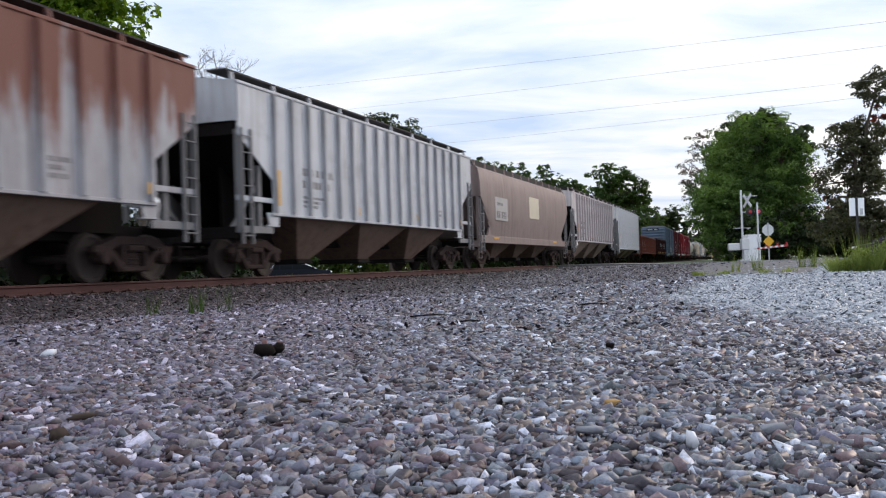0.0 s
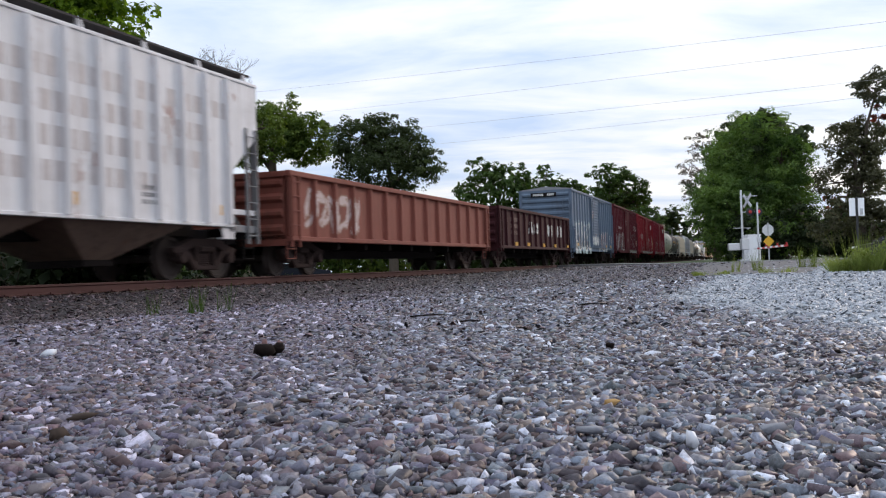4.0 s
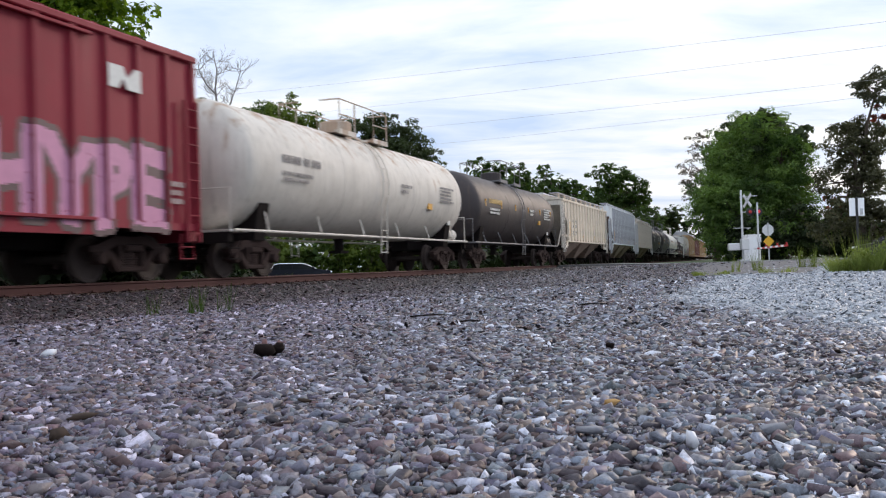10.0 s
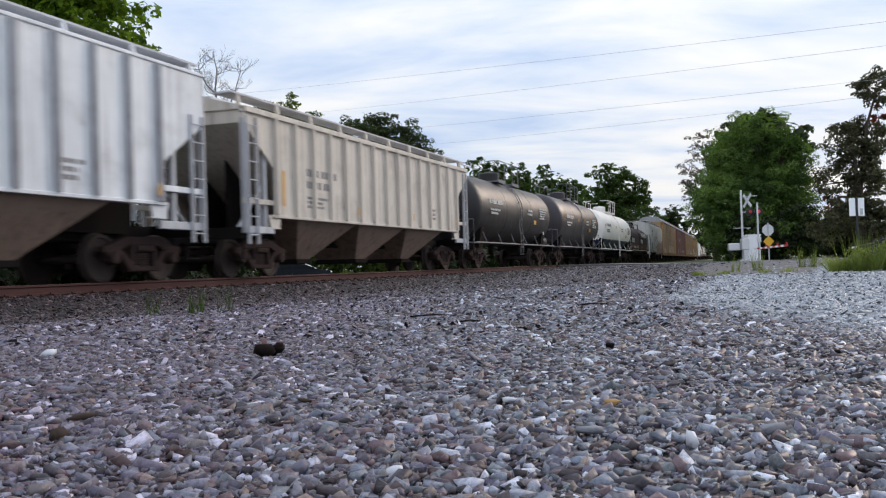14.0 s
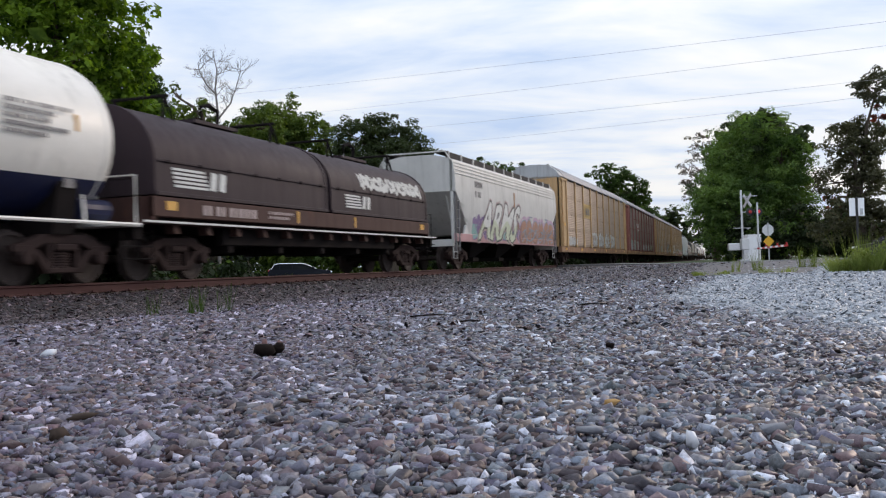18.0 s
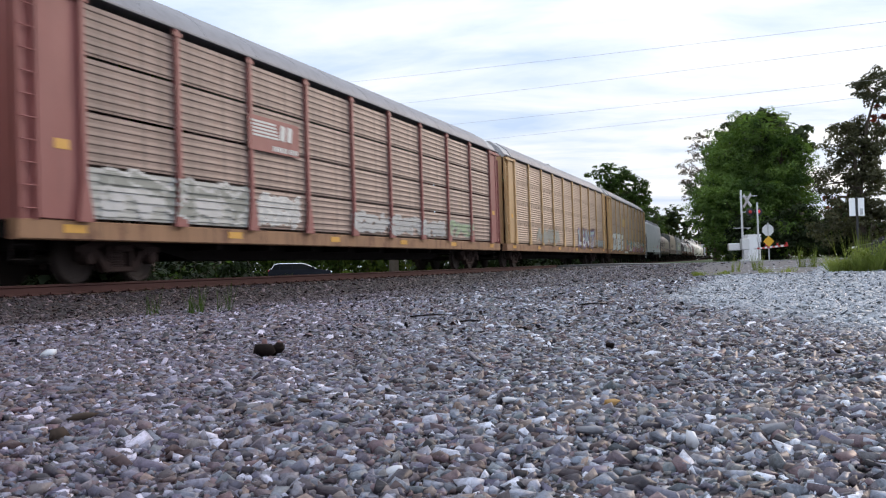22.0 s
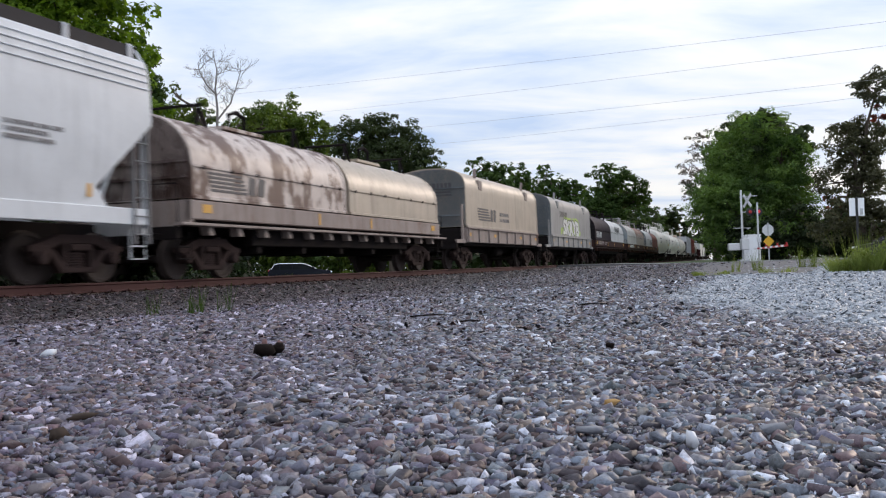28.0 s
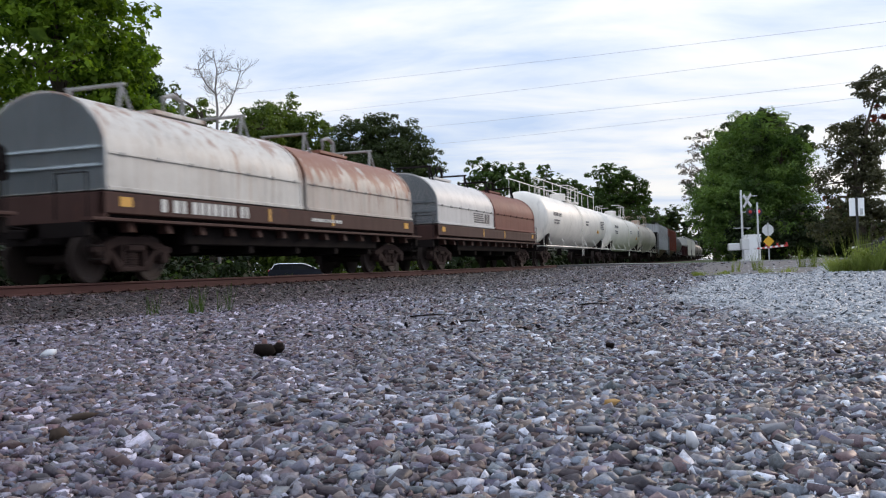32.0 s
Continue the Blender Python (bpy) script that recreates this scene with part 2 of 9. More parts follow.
def gravel_ground(name):
    m, nt, b, n, l = material(name)
    pos = n("ShaderNodeNewGeometry").outputs["Position"]
    v = n("ShaderNodeTexVoronoi")
    v.inputs["Scale"].default_value = 24
    l(pos, v.inputs["Vector"])
    sep = n("ShaderNodeSeparateColor")
    l(v.outputs["Color"], sep.inputs[0])
    c = stone_ramp(nt, sep.outputs[0])
    # near-black rims of the cells stand in for shade in the gaps
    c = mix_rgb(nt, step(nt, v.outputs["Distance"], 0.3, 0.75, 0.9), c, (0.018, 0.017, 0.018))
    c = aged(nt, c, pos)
    # the nearer sheet is painted darker, as the shade between the loose stones
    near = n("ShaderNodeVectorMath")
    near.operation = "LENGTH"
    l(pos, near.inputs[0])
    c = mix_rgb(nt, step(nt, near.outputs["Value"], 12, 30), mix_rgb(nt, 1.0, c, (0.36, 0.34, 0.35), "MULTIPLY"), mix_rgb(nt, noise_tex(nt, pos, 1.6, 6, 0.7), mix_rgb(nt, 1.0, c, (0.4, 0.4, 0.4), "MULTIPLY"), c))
    # grass and soil away from the yard
    sx = n("ShaderNodeSeparateXYZ")
    l(pos, sx.inputs[0])
    patch = noise_tex(nt, pos, 0.25, 5)
    far = n("ShaderNodeVectorMath")
    far.operation = "LENGTH"
    l(pos, far.inputs[0])
    grass = mix_rgb(nt, noise_tex(nt, pos, 3.0, 6), (0.035, 0.06, 0.018), (0.10, 0.13, 0.045))
    c = mix_rgb(nt, step(nt, far.outputs["Value"], 62, 80), c, grass)
    left = n("ShaderNodeMath")
    left.operation, left.inputs[1].default_value = "MULTIPLY_ADD", -0.3497
    l(sx.outputs["Y"], left.inputs[0])
    l(sx.outputs["X"], left.inputs[2])
    lf = n("ShaderNodeMath")
    lf.operation, lf.inputs[1].default_value = "MULTIPLY_ADD", 1.6
    l(patch, lf.inputs[0])
    l(left.outputs[0], lf.inputs[2])
    c = mix_rgb(nt, step(nt, lf.outputs[0], -17.5, -16.0), grass, c)
    l(c, b.inputs["Base Color"])
    b.inputs["Roughness"].default_value = 0.85
    bump(nt, b, v.outputs["Distance"], 0.8, 0.03)
    return m


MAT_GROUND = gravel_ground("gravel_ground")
MAT_STONE = stone_material("ballast_stones", True)
MAT_STONE_ONE = stone_material("ballast_stone", False)
MAT_RAIL = paint("rusty_rail", (0.082, 0.038, 0.035), 0.4, 0.3, 0.8, rust_color=(0.085, 0.040, 0.034), fade=0.03)
MAT_RAIL_TOP = plain("polished_rail_head", (0.13, 0.10, 0.095), 0.5, 0.6, 0.25)
MAT_TIE = plain("creosoted_wood", (0.055, 0.04, 0.032), 0.9, 0, 0.5, 5)
MAT_ASPHALT = plain("worn_asphalt", (0.075, 0.072, 0.076), 0.9, 0, 0.95, 6.5)
MAT_ROAD = plain("pale_worn_asphalt", (0.13, 0.127, 0.129), 0.9, 0, 0.5, 3.5)
MAT_LINE = plain("road_line_paint", (0.30, 0.30, 0.285), 0.7, 0, 0.15)
MAT_GALV = plain("galvanised_steel", (0.50, 0.51, 0.52), 0.45, 0.6, 0.15)
MAT_ALU = plain("bare_aluminium", (0.66, 0.67, 0.68), 0.4, 0.7, 0.1)
MAT_WHITE = plain("white_enamel", (0.92, 0.93, 0.94), 0.45, 0, 0.06)
MAT_RED = plain("red_sheeting", (0.50, 0.03, 0.03), 0.4, 0, 0.1)
MAT_REDLIGHT = plain("lit_red_lens", (0.7, 0.03, 0.04), 0.3, 0, 0.05, 5, 0.3)
MAT_YELLOW_SIGN = plain("yellow_sheeting", (0.75, 0.42, 0.02), 0.4, 0, 0.1)
MAT_BLACK = plain("black_enamel", (0.018, 0.018, 0.020), 0.5, 0, 0.3)
MAT_BARK = plain("bark", (0.085, 0.065, 0.05), 0.95, 0, 0.5, 6)
MAT_DEADWOOD = plain("grey_dead_wood", (0.22, 0.20, 0.195), 0.9, 0, 0.3, 6)
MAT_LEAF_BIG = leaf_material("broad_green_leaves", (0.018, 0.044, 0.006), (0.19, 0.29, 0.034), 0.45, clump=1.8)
MAT_LEAF = leaf_material("green_leaves", (0.024, 0.048, 0.014), (0.075, 0.118, 0.034), 0.30)
MAT_LEAF_MID = leaf_material("fresh_green_leaves", (0.026, 0.048, 0.011), (0.135, 0.18, 0.036), 0.30)
MAT_LEAF_DARK = leaf_material("dark_green_leaves", (0.02, 0.03, 0.014), (0.062, 0.082, 0.034), 0.25)
MAT_LEAF_PURPLE = leaf_material("purplish_leaves", (0.045, 0.039, 0.036), (0.180, 0.150, 0.143), 0.30)
MAT_LEAF_RED = leaf_material("reddish_leaves", (0.045, 0.012, 0.012), (0.20, 0.05, 0.05), 0.45)
MAT_LEAF_DUSK = leaf_material("dusky_leaves", (0.033, 0.034, 0.022), (0.105, 0.105, 0.062), 0.25)
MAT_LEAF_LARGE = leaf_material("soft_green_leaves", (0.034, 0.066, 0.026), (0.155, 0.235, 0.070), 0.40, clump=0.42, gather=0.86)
# bush leaves with the shade behind and under the train put into their colour
MAT_LEAF_LOW = leaf_material("bush_leaves_shade_in_colour", (0.007, 0.013, 0.005), (0.024, 0.037, 0.011), 0.12)
MAT_GRASS = leaf_material("tall_grass", (0.075, 0.105, 0.026), (0.27, 0.31, 0.10), 0.3)
MAT_WIRE = plain("weathered_wire", (0.42, 0.42, 0.43), 0.6, 0.3, 0.1)
MAT_CARPAINT = plain("dark_blue_car_paint", (0.010, 0.012, 0.019), 0.5, 0.0, 0.1)
MAT_PLUMCAR = plain("dark_plum_car_paint", (0.03, 0.022, 0.04), 0.3, 0.2, 0.1)
MAT_GLASS = plain("tinted_glass", (0.015, 0.018, 0.02), 0.06, 0, 0.05)
MAT_CHROME = plain("bright_trim", (0.85, 0.86, 0.88), 0.12, 1.0, 0.05)
MAT_RUBBER = plain("tyre_rubber", (0.02, 0.02, 0.02), 0.85, 0, 0.2)
MAT_STICK = plain("charred_wood", (0.013, 0.009, 0.008), 0.9, 0, 0.6, 30)
MAT_OCHRE = plain("ochre_stone", (0.42, 0.25, 0.09), 0.7, 0, 0.25, 40)
MAT_REDSTONE = plain("reddish_brick", (0.16, 0.085, 0.08), 0.85, 0, 0.3, 40)
MAT_SLATE = plain("blue_grey_stone", (0.17, 0.175, 0.20), 0.7, 0, 0.25, 60)
MAT_PALESTONE = plain("pale_stone", (0.55, 0.56, 0.60), 0.6, 0, 0.12, 40)

for m_, level_ in ((MAT_STICK, 0.1), (MAT_TIE, 0.15), (MAT_CARPAINT, 0.15), (MAT_PLUMCAR, 0.2)):
    m_.node_tree.nodes["Principled BSDF"].inputs["Specular IOR Level"].default_value = level_

# ---- mesh helpers ----


class Shape:
    """Collects vertices and faces for one mesh."""

    def __init__(self):
        self.v, self.f, self.m = [], [], []

    def add(self, vs, fs, mat=0):
        k = len(self.v)
        self.v.extend(vs)
        self.f.extend(tuple(i + k for i in f) for f in fs)
        self.m.extend([mat] * len(fs))
        return self

    def box(self, x0, x1, y0, y1, z0, z1, c=0.0, mat=0):
        if c <= 0:
            vs = [(x, y, z) for x in (x0, x1) for y in (y0, y1) for z in (z0, z1)]
            return self.add(vs, [(0, 1, 3, 2), (4, 6, 7, 5), (0, 4, 5, 1), (2, 3, 7, 6), (0, 2, 6, 4), (1, 5, 7, 3)], mat)
        c = min(c, abs(x1 - x0) / 2.2, abs(y1 - y0) / 2.2, abs(z1 - z0) / 2.2)
        prof = [(y0 + c, z0), (y1 - c, z0), (y1, z0 + c), (y1, z1 - c), (y1 - c, z1), (y0 + c, z1), (y0, z1 - c), (y0, z0 + c)]
        return self.prism(prof, x0, x1, mat)

    def prism(self, prof, x0, x1, mat=0):
        n = len(prof)
        vs = [(x0, y, z) for y, z in prof] + [(x1, y, z) for y, z in prof]
        fs = [(i, (i + 1) % n, n + (i + 1) % n, n + i) for i in range(n)] + [tuple(range(n - 1, -1, -1)), tuple(range(n, 2 * n))]
        return self.add(vs, fs, mat)

    def prism_y(self, prof, y0, y1, mat=0):
        n = len(prof)
        vs = [(x, y0, z) for x, z in prof] + [(x, y1, z) for x, z in prof]
        fs = [(i, (i + 1) % n, n + (i + 1) % n, n + i) for i in range(n)] + [tuple(range(n - 1, -1, -1)), tuple(range(n, 2 * n))]
        return self.add(vs, fs, mat)

    def prism_z(self, prof, z0, z1, mat=0):
        n = len(prof)
        vs = [(x, y, z0) for x, y in prof] + [(x, y, z1) for x, y in prof]
        fs = [(i, (i + 1) % n, n + (i + 1) % n, n + i) for i in range(n)] + [tuple(range(n - 1, -1, -1)), tuple(range(n, 2 * n))]
        return self.add(vs, fs, mat)

    def loft(self, rings, mat=0, caps=True, closed=True):
        n = len(rings[0])
        vs = [p for r in rings for p in r]
        fs = []
        for j in range(len(rings) - 1):
            for i in range(n if closed else n - 1):
                k = (i + 1) % n
                fs.append((j * n + i, j * n + k, (j + 1) * n + k, (j + 1) * n + i))
        if caps:
            fs += [tuple(range(n - 1, -1, -1)), tuple(range((len(rings) - 1) * n, len(rings) * n))]
        return self.add(vs, fs, mat)

    def tube(self, pts, r, n=6, mat=0, r1=None):
        pts = [Vector(p) for p in pts]
        rings = []
        for i, p in enumerate(pts):
            d = (pts[min(i + 1, len(pts) - 1)] - pts[max(i - 1, 0)]).normalized()
            a = d.cross(Vector((0, 0, 1)) if abs(d.z) < 0.9 else Vector((1, 0, 0))).normalized()
            b = d.cross(a)
            q = r if r1 is None else r + (r1 - r) * i / max(1, len(pts) - 1)
            rings.append([tuple(p + q * (math.cos(2 * math.pi * k / n) * a + math.sin(2 * math.pi * k / n) * b)) for k in range(n)])
        return self.loft(rings, mat)

    def turn(self, prof, axis="x", centre=(0, 0, 0), n=24, mat=0):
        """Revolves (along, radius) pairs about an axis through centre."""
        cx, cy, cz = centre
        rings = []
        for a, r in prof:
            ring = []
            for k in range(n):
                co, si = r * math.cos(2 * math.pi * k / n), r * math.sin(2 * math.pi * k / n)
                ring.append({"x": (cx + a, cy + co, cz + si), "y": (cx + co, cy + a, cz + si), "z": (cx + co, cy + si, cz + a)}[axis])
            rings.append(ring)
        return self.loft(rings, mat)

    def mesh(self, name, mats, smooth=False):
        me = bpy.data.meshes.new(name)
        me.from_pydata([tuple(p) for p in self.v], [], self.f)
        for mt in (mats if isinstance(mats, (list, tuple)) else [mats]):
            me.materials.append(mt)
        if any(self.m):
            me.polygons.foreach_set("material_index", self.m)
        if smooth:
            me.polygons.foreach_set("use_smooth", [len(f) < 5 for f in self.f])
            me.set_sharp_from_angle(angle=radians(38))
        bm = bmesh.new()
        bm.from_mesh(me)
        bmesh.ops.recalc_face_normals(bm, faces=bm.faces)
        bm.to_mesh(me)
        bm.free()
        return me


def part(name, shape, mat, parent, label="", smooth=False, at=None):
    """One mesh object under a thing or under a part."""
    me = shape.mesh(name, mat, smooth) if isinstance(shape, Shape) else shape
    ob = new(name, me)
    ob.parent = parent
    if at is not None:
        ob.matrix_basis = at
    if label:
        tagged(ob, label)
    return ob


def thing(name, label, category, group="", kind="", at=None):
    ob = new(name)
    ob.empty_display_size = 0.3
    if at is not None:
        ob.matrix_basis = at
    return tagged(ob, label, category, group, kind)


def solid(name, shape, mat, label, category, group="", kind="", at=None, smooth=False):
    ob = new(name, shape.mesh(name, mat, smooth) if isinstance(shape, Shape) else shape)
    if at is not None:
        ob.matrix_basis = at
    return tagged(ob, label, category, group, kind)

# ---- ground, track and road ----
SU, CU = math.sin(TH), math.cos(TH)


def bend(u):
    """How far the track has moved to the left of its first straight line."""
    if u <= S_IN:
        return 0.0
    if u <= S_OUT:
        return CURVE * (u - S_IN) ** 2 / 2
    h = CURVE * (S_OUT - S_IN)
    return h * (S_OUT - S_IN) / 2 + math.tan(h) * (u - S_OUT)


def smooth(a, b, x):
    t = min(1.0, max(0.0, (x - a) / (b - a)))
    return t * t * (3 - 2 * t)


def along_across(x, y):
    """Along the track, and to the right of its middle line."""
    u = x * SU + y * CU
    return u, D_MID + bend(u) - (-x * CU + y * SU)


def height(x, y):
    u, r = along_across(x, y)
    base = 0.25 * smooth(20, 50, u) if r > 0 else -0.55 + 0.30 * smooth(-9, -3, r) + 0.22 * smooth(44, 53, u)
    base += 0.02 * noise.noise(Vector((x * 0.5, y * 0.5, 0))) + 0.012 * noise.noise(Vector((x * 1.7, y * 1.7, 3)))
    if r > 0:
        bank = 0.2 - 0.2 * smooth(1.4, 3.8, r)
    else:
        bank = 0.23 - 0.6 * smooth(1.6, 3.4, -r)
    return max(base, bank) if abs(r) < 4 else base


def np_mesh(name, verts, faces, mats, smooth_faces=False):
    """A mesh from arrays: vertices (n, 3), faces (m, k)."""
    me = bpy.data.meshes.new(name)
    n, (m, k) = len(verts), faces.shape
    me.vertices.add(n)
    me.vertices.foreach_set("co", np.ascontiguousarray(verts, dtype=np.float32).ravel())
    me.loops.add(m * k)
    me.loops.foreach_set("vertex_index", np.ascontiguousarray(faces, dtype=np.int32).ravel())
    me.polygons.add(m)
    me.polygons.foreach_set("loop_start", np.arange(0, m * k, k, dtype=np.int32))
    me.update(calc_edges=True)
    if smooth_faces:
        me.polygons.foreach_set("use_smooth", np.ones(m, dtype=bool))
    for mt in (mats if isinstance(mats, (list, tuple)) else [mats]):
        me.materials.append(mt)
    me.validate()
    return me


def span(*pieces):
    out = []
    for a, b, d in pieces:
        out += list(np.arange(a, b - 1e-6, d))
    return out + [pieces[-1][1]]


def build_ground():
    us = span((-2400, -300, 700), (-300, -60, 60), (-60, -12, 4), (-12, 40, 0.4), (40, 80, 1.0), (80, 200, 5), (200, 400, 40), (400, 3200, 700))
    rs = span((-2400, -300, 700), (-300, -40, 65), (-40, -10, 5), (-10, -4, 0.75), (-4, 4, 0.16), (4, 20, 0.5), (20, 60, 4), (60, 300, 60), (300, 2700, 800))
    vs = []
    for u in us:
        for r in rs:
            w = D_MID + bend(u) - r if abs(u) < 500 else D_MID - r
            x, y = u * SU - w * CU, u * CU + w * SU
            vs.append((x, y, height(x, y)))
    n = len(rs)
    fs = [(i * n + j, i * n + j + 1, (i + 1) * n + j + 1, (i + 1) * n + j) for i in range(len(us) - 1) for j in range(n - 1)]
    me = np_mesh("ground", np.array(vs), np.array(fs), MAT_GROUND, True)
    if me.polygons[0].normal.z < 0:
        me.flip_normals()
    return tagged(new("ground", me), "grey crushed-stone yard beside the track", "ground", kind="structure")


ground = build_ground()


def rail_profile():
    return [(-0.07, 0), (0.07, 0), (0.07, 0.012), (0.012, 0.035), (0.010, 0.125), (0.036, 0.140), (0.036, 0.165), (0.028, 0.172), (-0.028, 0.172), (-0.036, 0.165), (-0.036, 0.140), (-0.010, 0.125), (-0.012, 0.035), (-0.07, 0.012)]


def build_track():
    for side, label in ((-0.755, "rusty steel rail on the near side of the track"), (0.755, "rusty steel rail on the far side of the track")):
        sh, rings = Shape(), []
        for s in span((-40, 50, 5), (50, 90, 4), (90, 320, 20)):
            p, h = track_point(s, side)
            lx, ly = -math.cos(h), math.sin(h)
            rings.append([(p.x + lx * a, p.y + ly * a, RAIL_Z - 0.172 + z) for a, z in rail_profile()])
        sh.loft(rings)
        rail = solid("rail", sh, MAT_RAIL, label, "rail", "rails of the track", "structure")
        # worn bright running band on the head
        sh, rings = Shape(), []
        for s in span((-40, 50, 5), (50, 90, 4), (90, 320, 20)):
            p, h = track_point(s, side)
            lx, ly = -math.cos(h), math.sin(h)
            rings.append([(p.x + lx * a, p.y + ly * a, RAIL_Z + z) for a, z in ((-0.024, -0.001), (0.024, -0.001), (0.022, 0.002), (-0.022, 0.002))])
        part("running_surface", sh.loft(rings), MAT_RAIL_TOP, rail, "worn bright running band")
    tie = Shape().box(-0.115, 0.115, -1.3, 1.3, -0.10, 0.0, 0.012)
    plate = Shape().prism([(-0.18, 0.0), (0.18, 0.0), (0.18, 0.018), (0.115, 0.018), (0.11, 0.045), (0.085, 0.045), (0.08, 0.018), (-0.08, 0.018), (-0.085, 0.045), (-0.11, 0.045), (-0.115, 0.018), (-0.18, 0.018)], -0.09, 0.09)
    mt, mp = tie.mesh("tie", MAT_TIE), plate.mesh("tie_plate", MAT_RAIL)
    s, k = -14.0, 0
    while s < 62:
        p, h = track_point(s)
        ob = new("tie", mt)
        ob.matrix_basis = pose(p.x, p.y, RAIL_Z - 0.178, 0, 0, 90 - math.degrees(h) + random.uniform(-1, 1))
        tagged(ob, "weathered creosoted wooden railway tie", "railway tie", "ties under the rails")
        for y in (-0.755, 0.755):
            part("tie_plate", mp, None, ob, at=pose(0, y, 0))
        s += 0.52


build_track()

ROAD_P, ROAD_H = track_point(57.5)


def build_road():
    """The road over the crossing, and the paved apron before it."""
    rx, ry = math.cos(ROAD_H), -math.sin(ROAD_H)
    fx, fy = math.sin(ROAD_H), math.cos(ROAD_H)

    def level(r):
        a = abs(r)
        edge = (0.27 if r > 0 else -0.30)
        return (RAIL_Z - 0.004) + (edge - RAIL_Z) * smooth(2.2, 9, a)

    for name, lo, hi, mat, label, up in (("road", -3.6, 3.6, MAT_ROAD, "worn grey asphalt road over the crossing", 0.0),
                                         ("road_line", 3.2, 3.36, MAT_LINE, "worn white edge line", 0.006), ("road_line", -3.36, -3.2, MAT_LINE, "worn white edge line", 0.006)):
        rings = []
        for r in span((-60, -12, 6), (-12, 12, 0.5), (12, 90, 4)):
            z = level(r)
            ring = []
            for o, dz in ((lo, 0.0), (hi, 0.0), (hi, -0.12 if not up else -0.004), (lo, -0.12 if not up else -0.004)):
                ring.append((ROAD_P.x + rx * r + fx * o, ROAD_P.y + ry * r + fy * o, z + up + dz))
            rings.append(ring)
        sh = Shape().loft(rings)
        if name == "road":
            road = solid("road", sh, mat, label, "road", kind="structure")
        else:
            part("edge_line", sh, mat, road, label)
    # apron: a sheet laid on the rising ground
    a, b, c, d = Vector((6.9, 25.6)), Vector((9.4, 24.3)), Vector((20.5, 48.5)), Vector((14.2, 50.0))
    n, vs, fs = 24, [], []
    for i in range(n + 1):
        for j in range(n + 1):
            p = a.lerp(b, i / n).lerp(d.lerp(c, i / n), j / n)
            p.x += 0.25 * noise.noise(Vector((p.x, p.y, 5))) * (1 if 0 < j else 1.6)
            vs.append((p.x, p.y, height(p.x, p.y) + 0.02))
    for i in range(n):
        for j in range(n):
            q = i * (n + 1) + j
            fs.append((q, q + n + 1, q + n + 2, q + 1))
    ob = new("pavement", np_mesh("pavement", np.array(vs), np.array(fs), MAT_ASPHALT, True))
    tagged(ob, "dark worn asphalt apron before the crossing", "pavement", kind="structure")


build_road()

# ---- loose stones of the yard ----


def stone_templates(n, points, seed, flat=(0.28, 0.6), longest=1.75):
    """Angular crushed stones: hulls of a few scattered points."""
    r = np.random.default_rng(seed)
    out = []
    for _ in range(n):
        bm = bmesh.new()
        d = r.normal(size=(points, 3))
        d /= (np.abs(d) ** 3.2).sum(axis=1)[:, None] ** (1 / 3.2)
        d *= r.uniform(0.72, 1.06, (points, 1)) * np.array([r.uniform(1.0, longest), r.uniform(0.68, 1.0), r.uniform(*flat)])
        for p in d:
            bm.verts.new(p)
        hull = bmesh.ops.convex_hull(bm, input=bm.verts)
        loose = [e for e in hull["geom_interior"] if isinstance(e, bmesh.types.BMVert)]
        bmesh.ops.delete(bm, geom=loose, context="VERTS")
        bmesh.ops.triangulate(bm, faces=bm.faces)
        bm.verts.index_update()
        v = np.array([p.co[:] for p in bm.verts])
        f = np.array([[q.index for q in p.verts] for p in bm.faces])
        bm.free()
        out.append((v, f))
    return out


def scatter(name, places, sizes, templates, seed, closed):
    r = np.random.default_rng(seed)
    vs, fs, k = [], [], 0
    # the undersides of the farther stones, bedded in the ground, are left away
    open_below = []
    for v, f in templates:
        nz = np.cross(v[f[:, 1]] - v[f[:, 0]], v[f[:, 2]] - v[f[:, 0]])
        out = np.sign((nz * v[f].mean(axis=1)).sum(axis=1))
        nz = nz[:, 2] * out / (np.linalg.norm(nz, axis=1) + 1e-9)
        open_below.append((v, f if closed else f[nz > -0.55]))
    for (x, y, z), s in zip(places, sizes):
        v, f = open_below[r.integers(len(templates))]
        rot = np.array(Euler((r.normal(scale=0.3), r.normal(scale=0.3), r.uniform(0, 6.28))).to_matrix())
        vs.append(v @ rot.T * s + (x, y, z))
        fs.append(f + k)
        k += len(v)
    return np_mesh(name, np.concatenate(vs), np.concatenate(fs), MAT_STONE)


def yard_places(y0, y1, density, seed):
    r = np.random.default_rng(seed)
    n = int(density * 0.53 * (y1 * y1 - y0 * y0) * 1.0)
    y = np.sqrt(r.uniform(y0 * y0, y1 * y1, n))
    x = r.uniform(-0.53, 0.53, n) * y
    out = []
    for a, b in zip(x, y):
        u, q = along_across(a, b)
        if q > 0.9 and not (a > 6.7 + 0.3 * (b - 25.6) and b > 25.2 and r.random() < 0.6):
            out.append((a, b, height(a, b)))
    return out


def beside_places(density, seed):
    """The rest of the yard round the tripod, less densely strewn."""
    r = np.random.default_rng(seed)
    n = int(density * 13 * 14)
    out = []
    for a, b in zip(r.uniform(-6, 7, n), r.uniform(-4, 10, n)):
        if (abs(a) > 0.53 * b or b < 1.55) and along_across(a, b)[1] > 0.9:
            out.append((a, b, height(a, b)))
    return out


